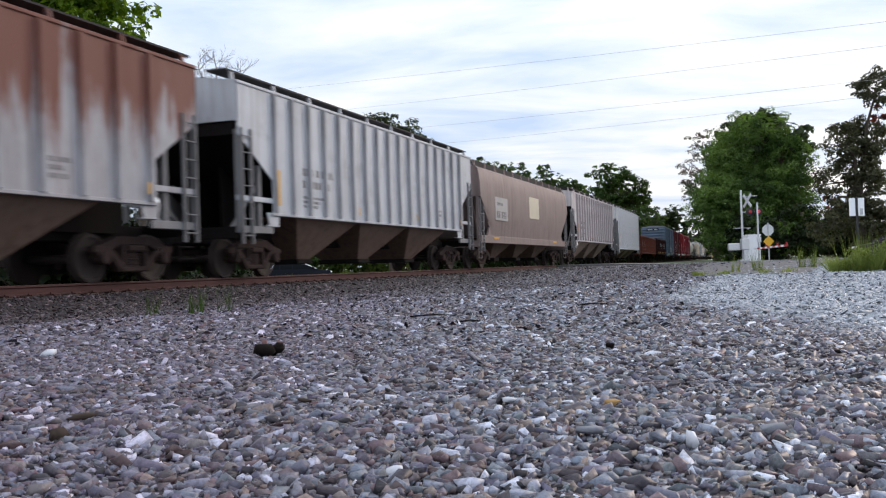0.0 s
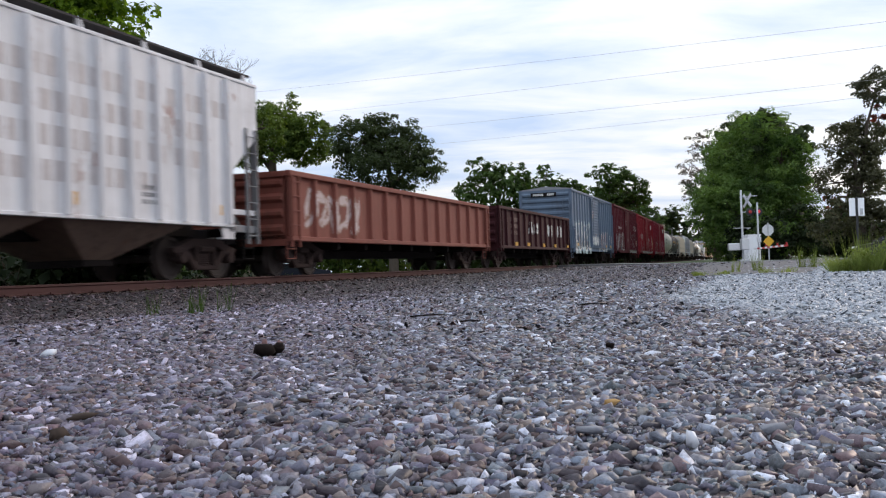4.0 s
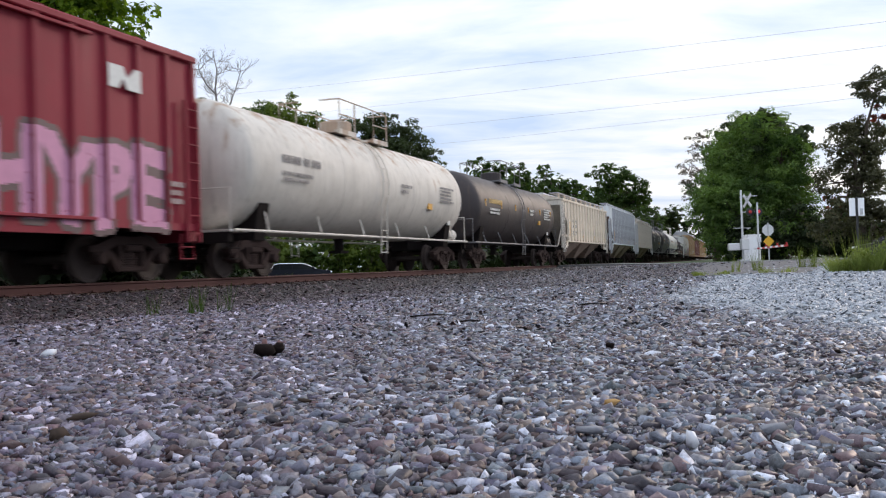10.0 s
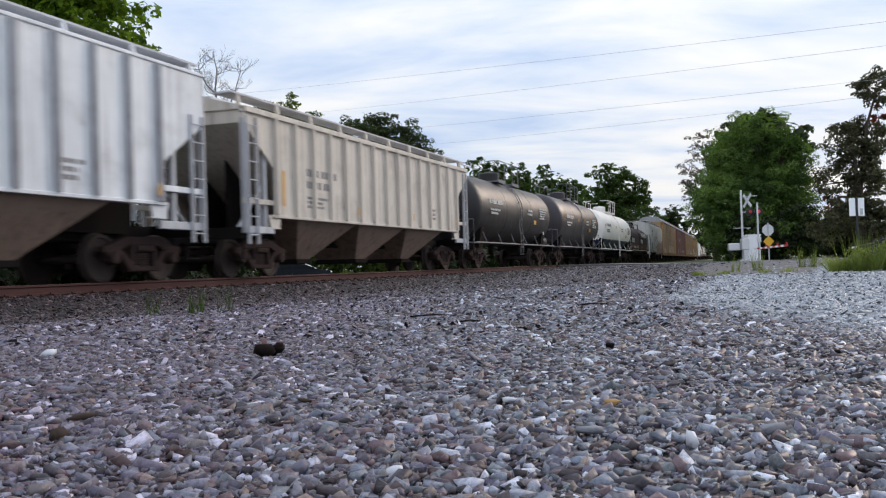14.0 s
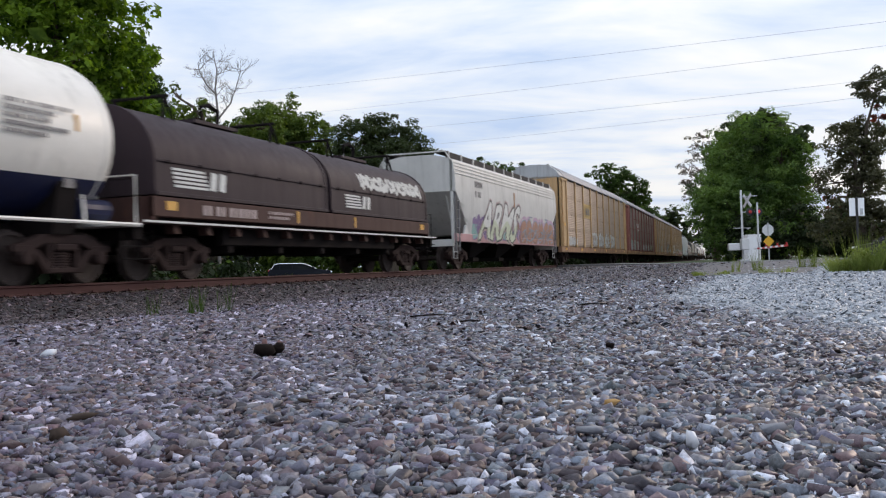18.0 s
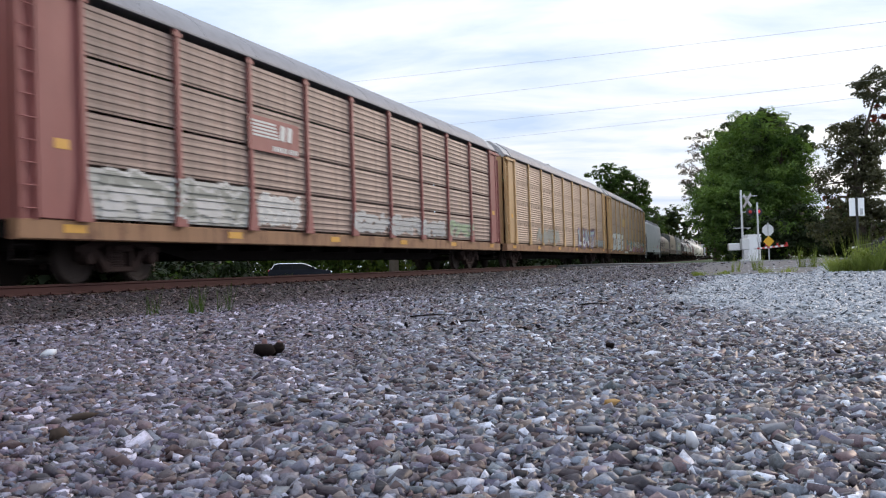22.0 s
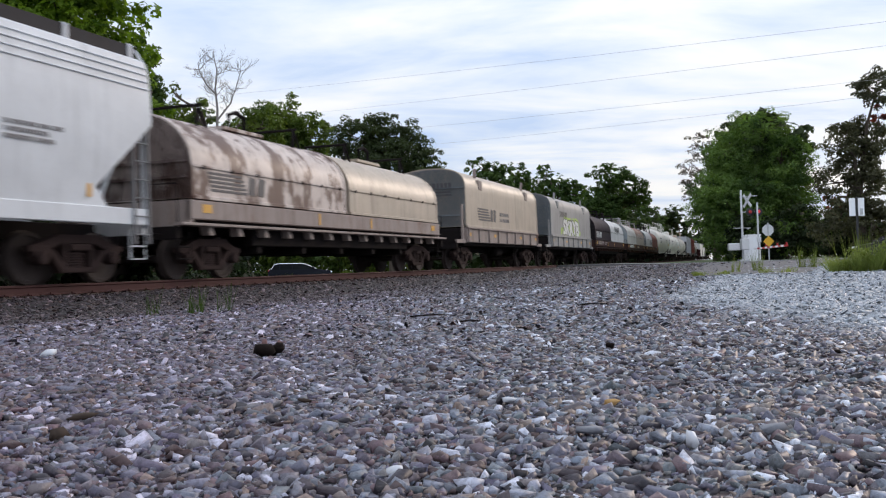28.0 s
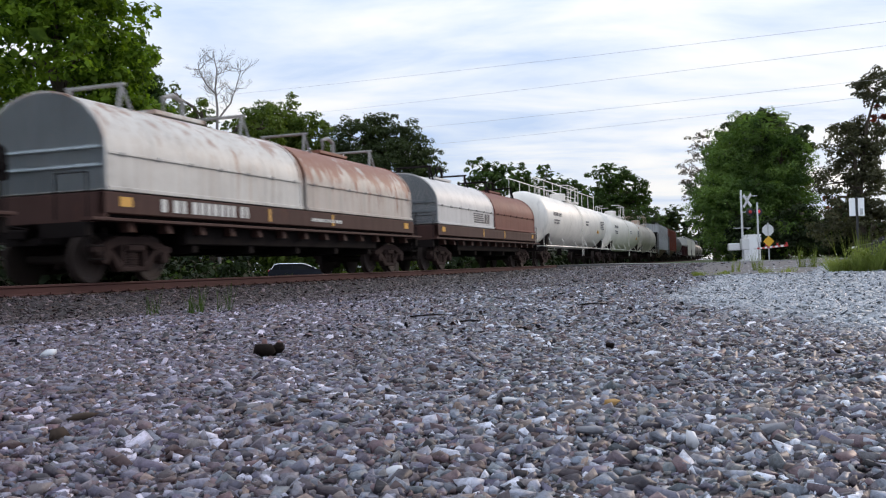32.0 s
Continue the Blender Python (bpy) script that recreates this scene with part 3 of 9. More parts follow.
def build_stones():
    fine, coarse = stone_templates(36, 9, 1, (0.46, 0.86), 1.4), stone_templates(28, 9, 2, (0.34, 0.66), 1.55)
    r = np.random.default_rng(3)
    near = yard_places(1.55, 3.2, 3400, 11)
    near.sort(key=lambda p: p[1])
    singles, rest = near[:300], near[300:]
    meshes = []
    for v, f in fine:
        me = np_mesh("stone", v * 0.0135, f, MAT_STONE_ONE)
        meshes.append(me)
    for x, y, z in singles:
        ob = new("stone", meshes[r.integers(len(meshes))])
        ob.parent = ground
        s = float(np.clip(r.lognormal(0, 0.34), 0.5, 2.0))
        ob.matrix_basis = Matrix.LocRotScale((x, y, z + 0.006), Euler((r.normal(scale=0.33), r.normal(scale=0.33), r.uniform(0, 6.28))), (s, s, s))
    size = lambda n, m: np.clip(r.lognormal(0, 0.5, n), 0.38, 2.7) * m
    plain_ones = stone_templates(16, 9, 4)
    lots = [("near", rest, 0.0132, fine), ("yard", yard_places(3.2, 6.5, 2500, 12), 0.0135, coarse), ("yard", yard_places(6.5, 12, 760, 13), 0.0175, plain_ones),
            ("yard", yard_places(12, 19, 290, 14), 0.0205, plain_ones), ("yard", yard_places(19, 34, 80, 15), 0.0255, plain_ones), ("yard", yard_places(34, 54, 22, 16), 0.036, plain_ones), ("yard", beside_places(130, 17), 0.024, plain_ones)]
    for _, places, m, tem in lots:
        me = scatter("ballast_gravel", [(x, y, z + 0.25 * m) for x, y, z in places], size(len(places), m), tem, 20 + int(m * 1000) + len(places) % 7, tem is not plain_ones)
        ob = new("ballast_gravel", me)
        ob.parent = ground
        tagged(ob, "loose angular grey and brown crushed stone", kind="stuff")


build_stones()

# ---- plants ----


def leaves(centres, size, seed, droop=0.35, out=None):
    """Folded rhombic leaves at the given centres: vertices and quads."""
    r = np.random.default_rng(seed)
    n = len(centres)
    # leaf faces turn upward and away from the middle of their clump
    if out is None:
        out = centres - centres.mean(axis=0)
    out = out / (np.linalg.norm(out, axis=1)[:, None] + 1e-6)
    nm = r.normal(size=(n, 3)) * 0.5 + out * 0.7 + np.array([0, 0, 0.6])
    nm /= np.linalg.norm(nm, axis=1)[:, None]
    ax = r.normal(size=(n, 3)) + np.array([0, 0, -droop])
    ax -= nm * (ax * nm).sum(axis=1)[:, None]
    ax /= np.linalg.norm(ax, axis=1)[:, None] + 1e-9
    sd = np.cross(ax, nm)
    s = (size * np.clip(r.lognormal(0, 0.3, n), 0.5, 1.9))[:, None]
    a = centres - ax * s * 0.5
    t = centres + ax * s * 0.5
    l = centres + sd * s * 0.32 + nm * s * 0.10
    q = centres - sd * s * 0.32 + nm * s * 0.10
    vs = np.stack([a, l, t, q], 1).reshape(-1, 3)
    fs = np.arange(4 * n).reshape(-1, 4)
    return vs, fs


def crown_points(lobes, n, depth_ratio, seed, per=62):
    """Points gathered in domed sprays on the outside of uneven lobes, and the way out of each spray."""
    r = np.random.default_rng(seed)
    vol = np.array([rx * rz * min(rx, rz) ** 0.4 for _, _, _, rx, rz in lobes])
    pick = r.choice(len(lobes), size=max(14, n // per), p=vol / vol.sum())
    cs, rad = [], []
    for k in pick:
        x, y, z, rx, rz = lobes[k]
        d = r.normal(size=3)
        d /= np.linalg.norm(d)
        q = r.uniform(0.6, 1.12)
        cs.append((x + d[0] * rx * q, y + d[1] * rx * depth_ratio * q, z + d[2] * rz * q))
        rad.append((0.13 * min(rx, rz) + 0.15) * r.uniform(0.6, 1.5))
    cs, rad = np.array(cs), np.array(rad)
    i = r.choice(len(cs), size=n, p=rad ** 2 / (rad ** 2).sum())
    d = r.normal(size=(n, 3))
    d[:, 2] = 0.75 * d[:, 2] + 0.3
    d /= np.linalg.norm(d, axis=1)[:, None]
    reach = r.uniform(0.25, 1.0, n) ** 0.45 * np.where(r.random(n) < 0.06, r.uniform(1.0, 1.45, n), 1.0)
    return cs[i] + d * (reach * rad[i])[:, None] * np.array([1.15, 1.15, 0.72]), d


def foliage(lobes, n, leaf, seed, depth_ratio, core=1.0):
    """Outer leaves in sprays, and larger leafy pieces that fill the inside of the crown."""
    p, d = crown_points(lobes, n, depth_ratio, seed)
    v, f = leaves(p, leaf, seed + 1, out=d)
    if core <= 0:
        return v, f
    r = np.random.default_rng(seed + 2)
    pts = []
    for x, y, z, rx, rz in lobes:
        m = int(core * 26 + core * 4.0 * rx * rz / (leaf * leaf * 4))
        d = r.normal(size=(m, 3))
        d *= (r.uniform(0, 1, m) ** 0.4 / np.linalg.norm(d, axis=1))[:, None] * 0.95
        pts.append(np.array([x, y, z]) + d * np.array([rx, rx * depth_ratio, rz]))
    v2, f2 = leaves(np.concatenate(pts), leaf * 2.0, seed + 3)
    return np.concatenate([v, v2]), np.concatenate([f, f2 + len(v)])


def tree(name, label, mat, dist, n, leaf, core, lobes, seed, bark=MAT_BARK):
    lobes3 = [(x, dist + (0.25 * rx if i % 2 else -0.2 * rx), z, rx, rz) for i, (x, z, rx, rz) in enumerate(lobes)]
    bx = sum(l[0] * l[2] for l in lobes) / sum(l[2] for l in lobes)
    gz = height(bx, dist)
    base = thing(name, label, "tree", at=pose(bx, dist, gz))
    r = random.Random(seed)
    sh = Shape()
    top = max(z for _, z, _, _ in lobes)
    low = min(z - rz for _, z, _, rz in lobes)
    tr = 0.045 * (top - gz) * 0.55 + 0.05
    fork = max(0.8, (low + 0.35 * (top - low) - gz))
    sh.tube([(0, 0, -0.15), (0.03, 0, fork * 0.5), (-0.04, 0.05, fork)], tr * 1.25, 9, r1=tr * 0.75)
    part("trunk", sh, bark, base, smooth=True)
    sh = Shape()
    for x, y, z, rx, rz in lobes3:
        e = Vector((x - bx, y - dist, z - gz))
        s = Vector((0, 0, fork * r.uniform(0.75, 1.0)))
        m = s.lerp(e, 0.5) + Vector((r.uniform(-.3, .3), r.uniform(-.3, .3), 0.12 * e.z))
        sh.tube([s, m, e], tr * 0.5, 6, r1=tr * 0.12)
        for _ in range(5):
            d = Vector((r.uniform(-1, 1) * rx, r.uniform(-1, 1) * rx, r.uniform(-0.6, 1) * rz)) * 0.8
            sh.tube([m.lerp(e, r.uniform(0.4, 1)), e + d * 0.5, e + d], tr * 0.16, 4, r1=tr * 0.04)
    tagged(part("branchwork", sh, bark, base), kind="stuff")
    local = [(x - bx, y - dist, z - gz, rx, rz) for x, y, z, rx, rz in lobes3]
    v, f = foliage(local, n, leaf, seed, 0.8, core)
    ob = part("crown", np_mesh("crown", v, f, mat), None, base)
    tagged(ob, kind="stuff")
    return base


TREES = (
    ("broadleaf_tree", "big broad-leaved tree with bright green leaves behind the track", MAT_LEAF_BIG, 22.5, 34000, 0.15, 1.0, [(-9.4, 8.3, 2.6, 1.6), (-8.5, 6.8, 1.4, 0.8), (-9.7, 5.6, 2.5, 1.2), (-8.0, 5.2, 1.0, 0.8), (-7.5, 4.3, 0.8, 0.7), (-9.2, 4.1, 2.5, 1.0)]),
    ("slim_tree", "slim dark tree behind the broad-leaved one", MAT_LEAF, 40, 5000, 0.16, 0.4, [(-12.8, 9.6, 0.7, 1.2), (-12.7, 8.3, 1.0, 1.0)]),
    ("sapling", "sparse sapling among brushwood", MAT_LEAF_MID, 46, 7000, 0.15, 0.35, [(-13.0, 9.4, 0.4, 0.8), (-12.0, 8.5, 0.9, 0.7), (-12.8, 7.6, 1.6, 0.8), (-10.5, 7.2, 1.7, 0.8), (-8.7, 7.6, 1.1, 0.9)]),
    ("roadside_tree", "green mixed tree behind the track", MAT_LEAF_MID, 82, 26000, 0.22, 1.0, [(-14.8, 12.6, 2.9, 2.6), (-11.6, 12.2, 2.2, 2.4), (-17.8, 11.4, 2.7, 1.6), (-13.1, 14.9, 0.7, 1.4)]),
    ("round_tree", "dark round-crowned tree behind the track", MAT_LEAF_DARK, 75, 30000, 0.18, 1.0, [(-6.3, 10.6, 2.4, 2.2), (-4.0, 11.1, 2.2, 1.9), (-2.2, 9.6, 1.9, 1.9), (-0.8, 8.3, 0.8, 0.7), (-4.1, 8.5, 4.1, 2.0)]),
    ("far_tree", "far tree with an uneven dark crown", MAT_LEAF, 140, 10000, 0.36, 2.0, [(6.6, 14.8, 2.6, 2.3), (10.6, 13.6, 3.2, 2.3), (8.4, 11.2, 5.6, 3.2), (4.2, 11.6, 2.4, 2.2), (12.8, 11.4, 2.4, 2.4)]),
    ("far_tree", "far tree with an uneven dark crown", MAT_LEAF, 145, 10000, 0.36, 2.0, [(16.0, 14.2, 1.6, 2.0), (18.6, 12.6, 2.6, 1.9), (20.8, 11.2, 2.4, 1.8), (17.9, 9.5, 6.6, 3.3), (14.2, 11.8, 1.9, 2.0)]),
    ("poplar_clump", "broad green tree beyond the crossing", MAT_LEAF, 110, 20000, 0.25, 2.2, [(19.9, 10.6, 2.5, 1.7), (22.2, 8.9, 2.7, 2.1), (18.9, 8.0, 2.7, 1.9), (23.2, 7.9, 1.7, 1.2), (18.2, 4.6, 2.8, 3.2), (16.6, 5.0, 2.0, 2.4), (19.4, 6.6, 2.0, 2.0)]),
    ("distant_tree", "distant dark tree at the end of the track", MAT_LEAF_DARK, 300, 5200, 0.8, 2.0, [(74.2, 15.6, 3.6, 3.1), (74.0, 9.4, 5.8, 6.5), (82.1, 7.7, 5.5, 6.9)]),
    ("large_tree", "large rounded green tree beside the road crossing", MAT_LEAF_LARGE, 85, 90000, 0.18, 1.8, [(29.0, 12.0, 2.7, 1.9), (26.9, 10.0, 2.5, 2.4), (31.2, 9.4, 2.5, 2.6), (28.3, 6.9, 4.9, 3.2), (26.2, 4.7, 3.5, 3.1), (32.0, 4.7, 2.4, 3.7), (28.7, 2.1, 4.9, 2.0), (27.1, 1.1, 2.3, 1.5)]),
    # woodland out of sight behind the large tree, added to darken the far train
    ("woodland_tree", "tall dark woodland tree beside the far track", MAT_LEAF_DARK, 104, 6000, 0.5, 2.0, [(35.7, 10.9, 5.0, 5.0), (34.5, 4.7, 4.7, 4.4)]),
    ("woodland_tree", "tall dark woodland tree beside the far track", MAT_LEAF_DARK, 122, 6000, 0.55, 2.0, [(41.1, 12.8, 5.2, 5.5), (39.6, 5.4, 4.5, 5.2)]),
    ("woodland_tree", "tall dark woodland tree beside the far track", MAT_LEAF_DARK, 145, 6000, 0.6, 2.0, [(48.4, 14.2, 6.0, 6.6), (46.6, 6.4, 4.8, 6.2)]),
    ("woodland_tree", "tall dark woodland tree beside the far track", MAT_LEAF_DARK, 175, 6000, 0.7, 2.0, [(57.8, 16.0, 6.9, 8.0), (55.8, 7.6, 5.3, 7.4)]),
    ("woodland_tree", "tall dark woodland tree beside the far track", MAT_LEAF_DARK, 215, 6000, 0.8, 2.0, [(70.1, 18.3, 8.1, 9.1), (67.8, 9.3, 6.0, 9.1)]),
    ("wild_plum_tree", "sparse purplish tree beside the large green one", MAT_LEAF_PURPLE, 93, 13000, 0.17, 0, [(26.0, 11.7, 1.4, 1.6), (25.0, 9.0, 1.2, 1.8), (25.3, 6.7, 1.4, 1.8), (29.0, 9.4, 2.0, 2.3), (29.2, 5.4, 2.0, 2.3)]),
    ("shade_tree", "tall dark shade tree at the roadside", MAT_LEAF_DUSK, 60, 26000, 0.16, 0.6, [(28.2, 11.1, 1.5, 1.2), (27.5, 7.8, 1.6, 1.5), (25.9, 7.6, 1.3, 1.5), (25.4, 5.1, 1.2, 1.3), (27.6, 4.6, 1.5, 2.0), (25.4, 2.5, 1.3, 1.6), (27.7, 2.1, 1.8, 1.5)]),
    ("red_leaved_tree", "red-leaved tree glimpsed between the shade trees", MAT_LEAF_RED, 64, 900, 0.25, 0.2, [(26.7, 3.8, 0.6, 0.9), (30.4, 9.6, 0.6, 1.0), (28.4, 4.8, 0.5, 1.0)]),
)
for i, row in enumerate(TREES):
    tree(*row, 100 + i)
# more trees unseen behind the large one, added to shade the far track
for i, s_ in enumerate((92, 104, 118, 134, 152, 174, 200, 230, 265, 300)):
    p_, _ = track_point(s_, -13.0 - 0.5 * (i % 3))
    tree("woodland_tree", "tall dark woodland tree beside the far track", MAT_LEAF_DARK, p_.y, 3600, 0.55, 1.6, [(p_.x + 0.4, 10.5, 3.8, 3.6), (p_.x, 5.5, 4.0, 4.0), (p_.x - 0.3, 2.2, 3.6, 2.2)], 160 + i)


for i, (s_, k_) in enumerate(((128, 1.0), (150, 1.2), (172, 1.5), (196, 1.8), (222, 1.9), (250, 2.0), (280, 2.05), (312, 1.8), (345, 1.9))):
    p_, _ = track_point(s_, 11.0 + 0.8 * (i % 2) + 2 * (k_ - 1))
    tree("woodland_tree", "dark woodland tree behind the far track", MAT_LEAF_DARK if i % 2 else MAT_LEAF, p_.y, 4600, 0.55, 2.0, [(p_.x - 0.4, (5.6 + 0.5 * (i % 3)) * k_, 3.4 * k_ ** 0.5, 2.6 * k_), (p_.x + 0.6, 3.4 * k_, 4.2 * k_ ** 0.5, 2.6 * k_), (p_.x - 0.6, 1.6 * k_, 4.4 * k_ ** 0.5, 1.6 * k_)], 180 + i)


def branchy(name, label, stems, seed):
    """A bare dead tree: forking twigs grown from its stems."""
    r = random.Random(seed)
    p0 = stems[0][0]
    base = thing(name, label, "tree", at=pose(p0[0], p0[1], height(p0[0], p0[1])))
    o = Vector((p0[0], p0[1], height(p0[0], p0[1])))
    sh, tw = Shape(), Shape()

    def grow(p, d, ln, rad, depth):
        q = p + d * ln
        m = p.lerp(q, 0.5) + Vector((r.uniform(-1, 1), r.uniform(-1, 1), r.uniform(-.5, .5))) * ln * 0.08
        tw.tube([p, m, q], rad, 4, r1=rad * 0.55)
        if depth:
            for _ in range(r.choice((2, 3, 3))):
                e = (d + Vector((r.uniform(-1, 1), r.uniform(-0.6, 0.6), r.uniform(-0.2, 0.95))) * 0.75).normalized()
                grow(p.lerp(q, r.uniform(0.45, 1.0)), e, ln * r.uniform(0.5, 0.8), rad * 0.55, depth - 1)

    for st in stems:
        pts = [Vector((x, y, z)) - o for x, y, z in st]
        pts = [Vector((pts[0].x - 0.05, pts[0].y, -0.1))] + pts if st is stems[0] else pts
        sh.tube(pts, 0.085 if st is stems[0] else 0.05, 7, r1=0.014)
        for k in range(len(pts) - 3, len(pts)):
            for _ in range(6):
                a = pts[k - 1].lerp(pts[k], r.random())
                grow(a, Vector((r.uniform(-0.9, 0.9), r.uniform(-0.5, 0.5), r.uniform(0.0, 0.8))).normalized(), r.uniform(0.3, 0.58), 0.014, 4)
    part("trunk", sh, MAT_DEADWOOD, base, smooth=True)
    tagged(part("branchwork", tw, MAT_DEADWOOD, base), kind="stuff")


branchy("dead_tree", "bare grey dead tree behind the track", [[(-10.75, 45, 7.4), (-10.7, 45, 8.5), (-10.78, 45, 9.5), (-10.68, 45, 10.4), (-10.85, 45, 11.3)],
                                                                  [(-10.7, 45, 8.0), (-10.1, 45.2, 8.8), (-9.75, 45, 9.6), (-9.5, 45, 10.4)],
                                                                  [(-10.72, 45, 9.2), (-11.2, 45.1, 9.7), (-11.5, 45, 10.3), (-11.6, 45, 10.8)]], 5)


def shrub(name, label, mat, x, y, rx, rz, n, leaf, seed, up=0.0):
    z = height(x, y)
    ob = thing(name, label, "shrub", "bushes behind the track", at=pose(x, y, z))
    lob = [(0, 0, rz * 0.75 + up, rx, rz * 0.8), (rx * 0.55, 0.2, rz * 0.5 + up, rx * 0.6, rz * 0.6), (-rx * 0.6, -0.2, rz * 0.55 + up, rx * 0.6, rz * 0.55)]
    v, f = foliage(lob, n, leaf, seed, 0.7, 1.2)
    sh = Shape()
    r = random.Random(seed)
    for _ in range(6):
        sh.tube([(r.uniform(-.2, .2), r.uniform(-.2, .2), -0.08), (r.uniform(-.4, .4) * rx, r.uniform(-.3, .3), rz * 0.5), (r.uniform(-.9, .9) * rx, r.uniform(-.4, .4), rz * 1.1)], 0.03, 5, r1=0.008)
    tagged(part("branchwork", sh, MAT_BARK, ob), kind="stuff")
    tagged(part("foliage", np_mesh("foliage", v, f, mat), None, ob), kind="stuff")


def build_brush():
    r = random.Random(9)
    k = 0
    # most bushes here carry the shade behind the train in their leaf colour
    for s in np.arange(4, 66, 3.1):
        if 50 < s < 64:
            continue
        for back, hgt in ((9.0, 1.0), (14.5, 2.2)):
            p, _ = track_point(s + r.uniform(-1, 1), back + r.uniform(-1.5, 1.5))
            if 20 < p.y < 71 and -0.235 < p.x / p.y < -0.07:
                continue
            k += 1
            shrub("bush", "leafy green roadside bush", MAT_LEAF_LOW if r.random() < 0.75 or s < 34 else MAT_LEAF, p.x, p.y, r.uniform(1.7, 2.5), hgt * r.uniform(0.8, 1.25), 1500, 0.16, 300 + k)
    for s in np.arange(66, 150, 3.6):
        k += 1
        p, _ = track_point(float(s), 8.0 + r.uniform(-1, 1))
        shrub("bush", "low hedge bush behind the track, shade put into its dark leaves", MAT_LEAF_LOW, p.x, p.y, 3.2, 1.8 * r.uniform(0.85, 1.2), 1100, 0.28, 300 + k)
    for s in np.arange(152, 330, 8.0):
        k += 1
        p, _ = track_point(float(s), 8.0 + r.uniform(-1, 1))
        shrub("bush", "low hedge bush behind the track, shade put into its dark leaves", MAT_LEAF_LOW, p.x, p.y, 5.5, 2.2 * r.uniform(0.85, 1.2), 900, 0.4, 300 + k)
    for x in np.arange(-18, -2, 1.9):
        k += 1
        shrub("bush", "sunlit green hedge bush beyond the far road", MAT_LEAF_MID if k % 3 else MAT_LEAF, float(x), 77.0 + r.uniform(-1, 1), 2.0, 3.0 * r.uniform(0.85, 1.15), 1600, 0.24, 300 + k)
    for s in np.arange(22, 56, 3.0):
        p, _ = track_point(float(s), 18.5 + r.uniform(-1, 1))
        if not -0.235 < p.x / p.y < -0.07:
            k += 1
            shrub("bush", "tall bush behind the track, shade put into its dark leaves", MAT_LEAF_LOW, p.x, p.y, 2.6, 3.0 * r.uniform(0.85, 1.15), 1500, 0.2, 300 + k)
    # added bushes cover the trunk with dark leaves where only shade lies
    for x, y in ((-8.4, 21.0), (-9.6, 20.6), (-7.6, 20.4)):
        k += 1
        shrub("bush", "added dark bush for the shade at the foot of the big tree", MAT_LEAF_LOW, x, y, 1.0, 0.95, 1100, 0.14, 300 + k)
    # added dark bushes stand in for the shade low in the roadside trees
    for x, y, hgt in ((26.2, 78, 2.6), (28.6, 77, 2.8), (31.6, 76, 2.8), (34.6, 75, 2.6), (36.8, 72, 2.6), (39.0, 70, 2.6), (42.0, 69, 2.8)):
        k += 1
        shrub("bush", "added dark bush for the shade under the roadside trees", MAT_LEAF_LOW, x, y, 2.4, hgt, 2400, 0.24, 300 + k)
    # taller thicket that closes the view under and between the trees
    for s, back, hgt in ((26, 26, 5.5), (34, 29, 6.0), (43, 31, 6.0), (52, 33, 7.0), (62, 36, 7.0), (73, 33, 7.0), (86, 30, 7.5), (100, 26, 8.0), (116, 24, 8.0), (134, 24, 8.0), (155, 22, 8.0), (180, 22, 8.5), (210, 22, 9.0)):
        k += 1
        p, _ = track_point(s, back)
        shrub("thicket", "dense dark green thicket behind the track", MAT_LEAF if k % 2 else MAT_LEAF_DARK, p.x, p.y, 5.5, hgt * 0.7, 4200, 0.33, 300 + k)
    for s, back, hgt in ((95, -21, 4.0), (115, -22, 5.0), (140, -21, 5.5), (170, -20, 6.0), (205, -18, 6.5), (245, -15, 7.0), (330, -2, 9.0), (345, 8, 9.0)):
        k += 1
        p, _ = track_point(s, back)
        shrub("thicket", "dense dark green thicket beside the track", MAT_LEAF_DARK, p.x, p.y, 5.0, hgt * 0.7, 3600, 0.36, 300 + k)


build_brush()


def blades(places, h, width, seed, lean=0.25):
    r = np.random.default_rng(seed)
    n = len(places)
    p = np.array(places)
    ang = r.uniform(0, 6.28, n)
    hh = (h * r.uniform(0.25, 1.1, n))[:, None]
    d = np.stack([np.cos(ang), np.sin(ang), np.zeros(n)], 1)
    tip = p + np.array([0, 0, 1]) * hh + r.normal(size=(n, 3)) * np.array([lean, lean, 0.02]) * hh
    mid = p + (tip - p) * 0.55 + np.array([0, 0, 0.06]) * hh
    w = width
    vs = np.stack([p - d * w, p + d * w, mid + d * w * 0.8, tip, mid - d * w * 0.8], 1).reshape(-1, 3)
    k = np.arange(n)[:, None] * 5
    return vs, np.concatenate([k + np.array([[0, 1, 2, 4]]), k + np.array([[4, 2, 3, 3]])])[:, :4]


def grass_patch(name, label, cx, cy, rx, ry, n, h, width, seed, lean=0.25, mat=None):
    r = np.random.default_rng(seed)
    a, q = r.uniform(0, 6.28, n), np.sqrt(r.uniform(0, 1, n))
    pts = [(cx + rx * math.cos(t) * k, cy + ry * math.sin(t) * k) for t, k in zip(a, q)]
    places = [(x, y, height(x, y) - 0.02) for x, y in pts]
    v, f = blades(places, h, width, seed, lean)
    k = len(places)
    me = bpy.data.meshes.new(name)
    faces = [tuple(t) for t in f[:k]] + [tuple(t[:3]) for t in f[k:]]
    me.from_pydata([tuple(p) for p in v], [], faces)
    me.materials.append(mat or MAT_GRASS)
    tagged(new(name, me), label, "grass", kind="stuff")


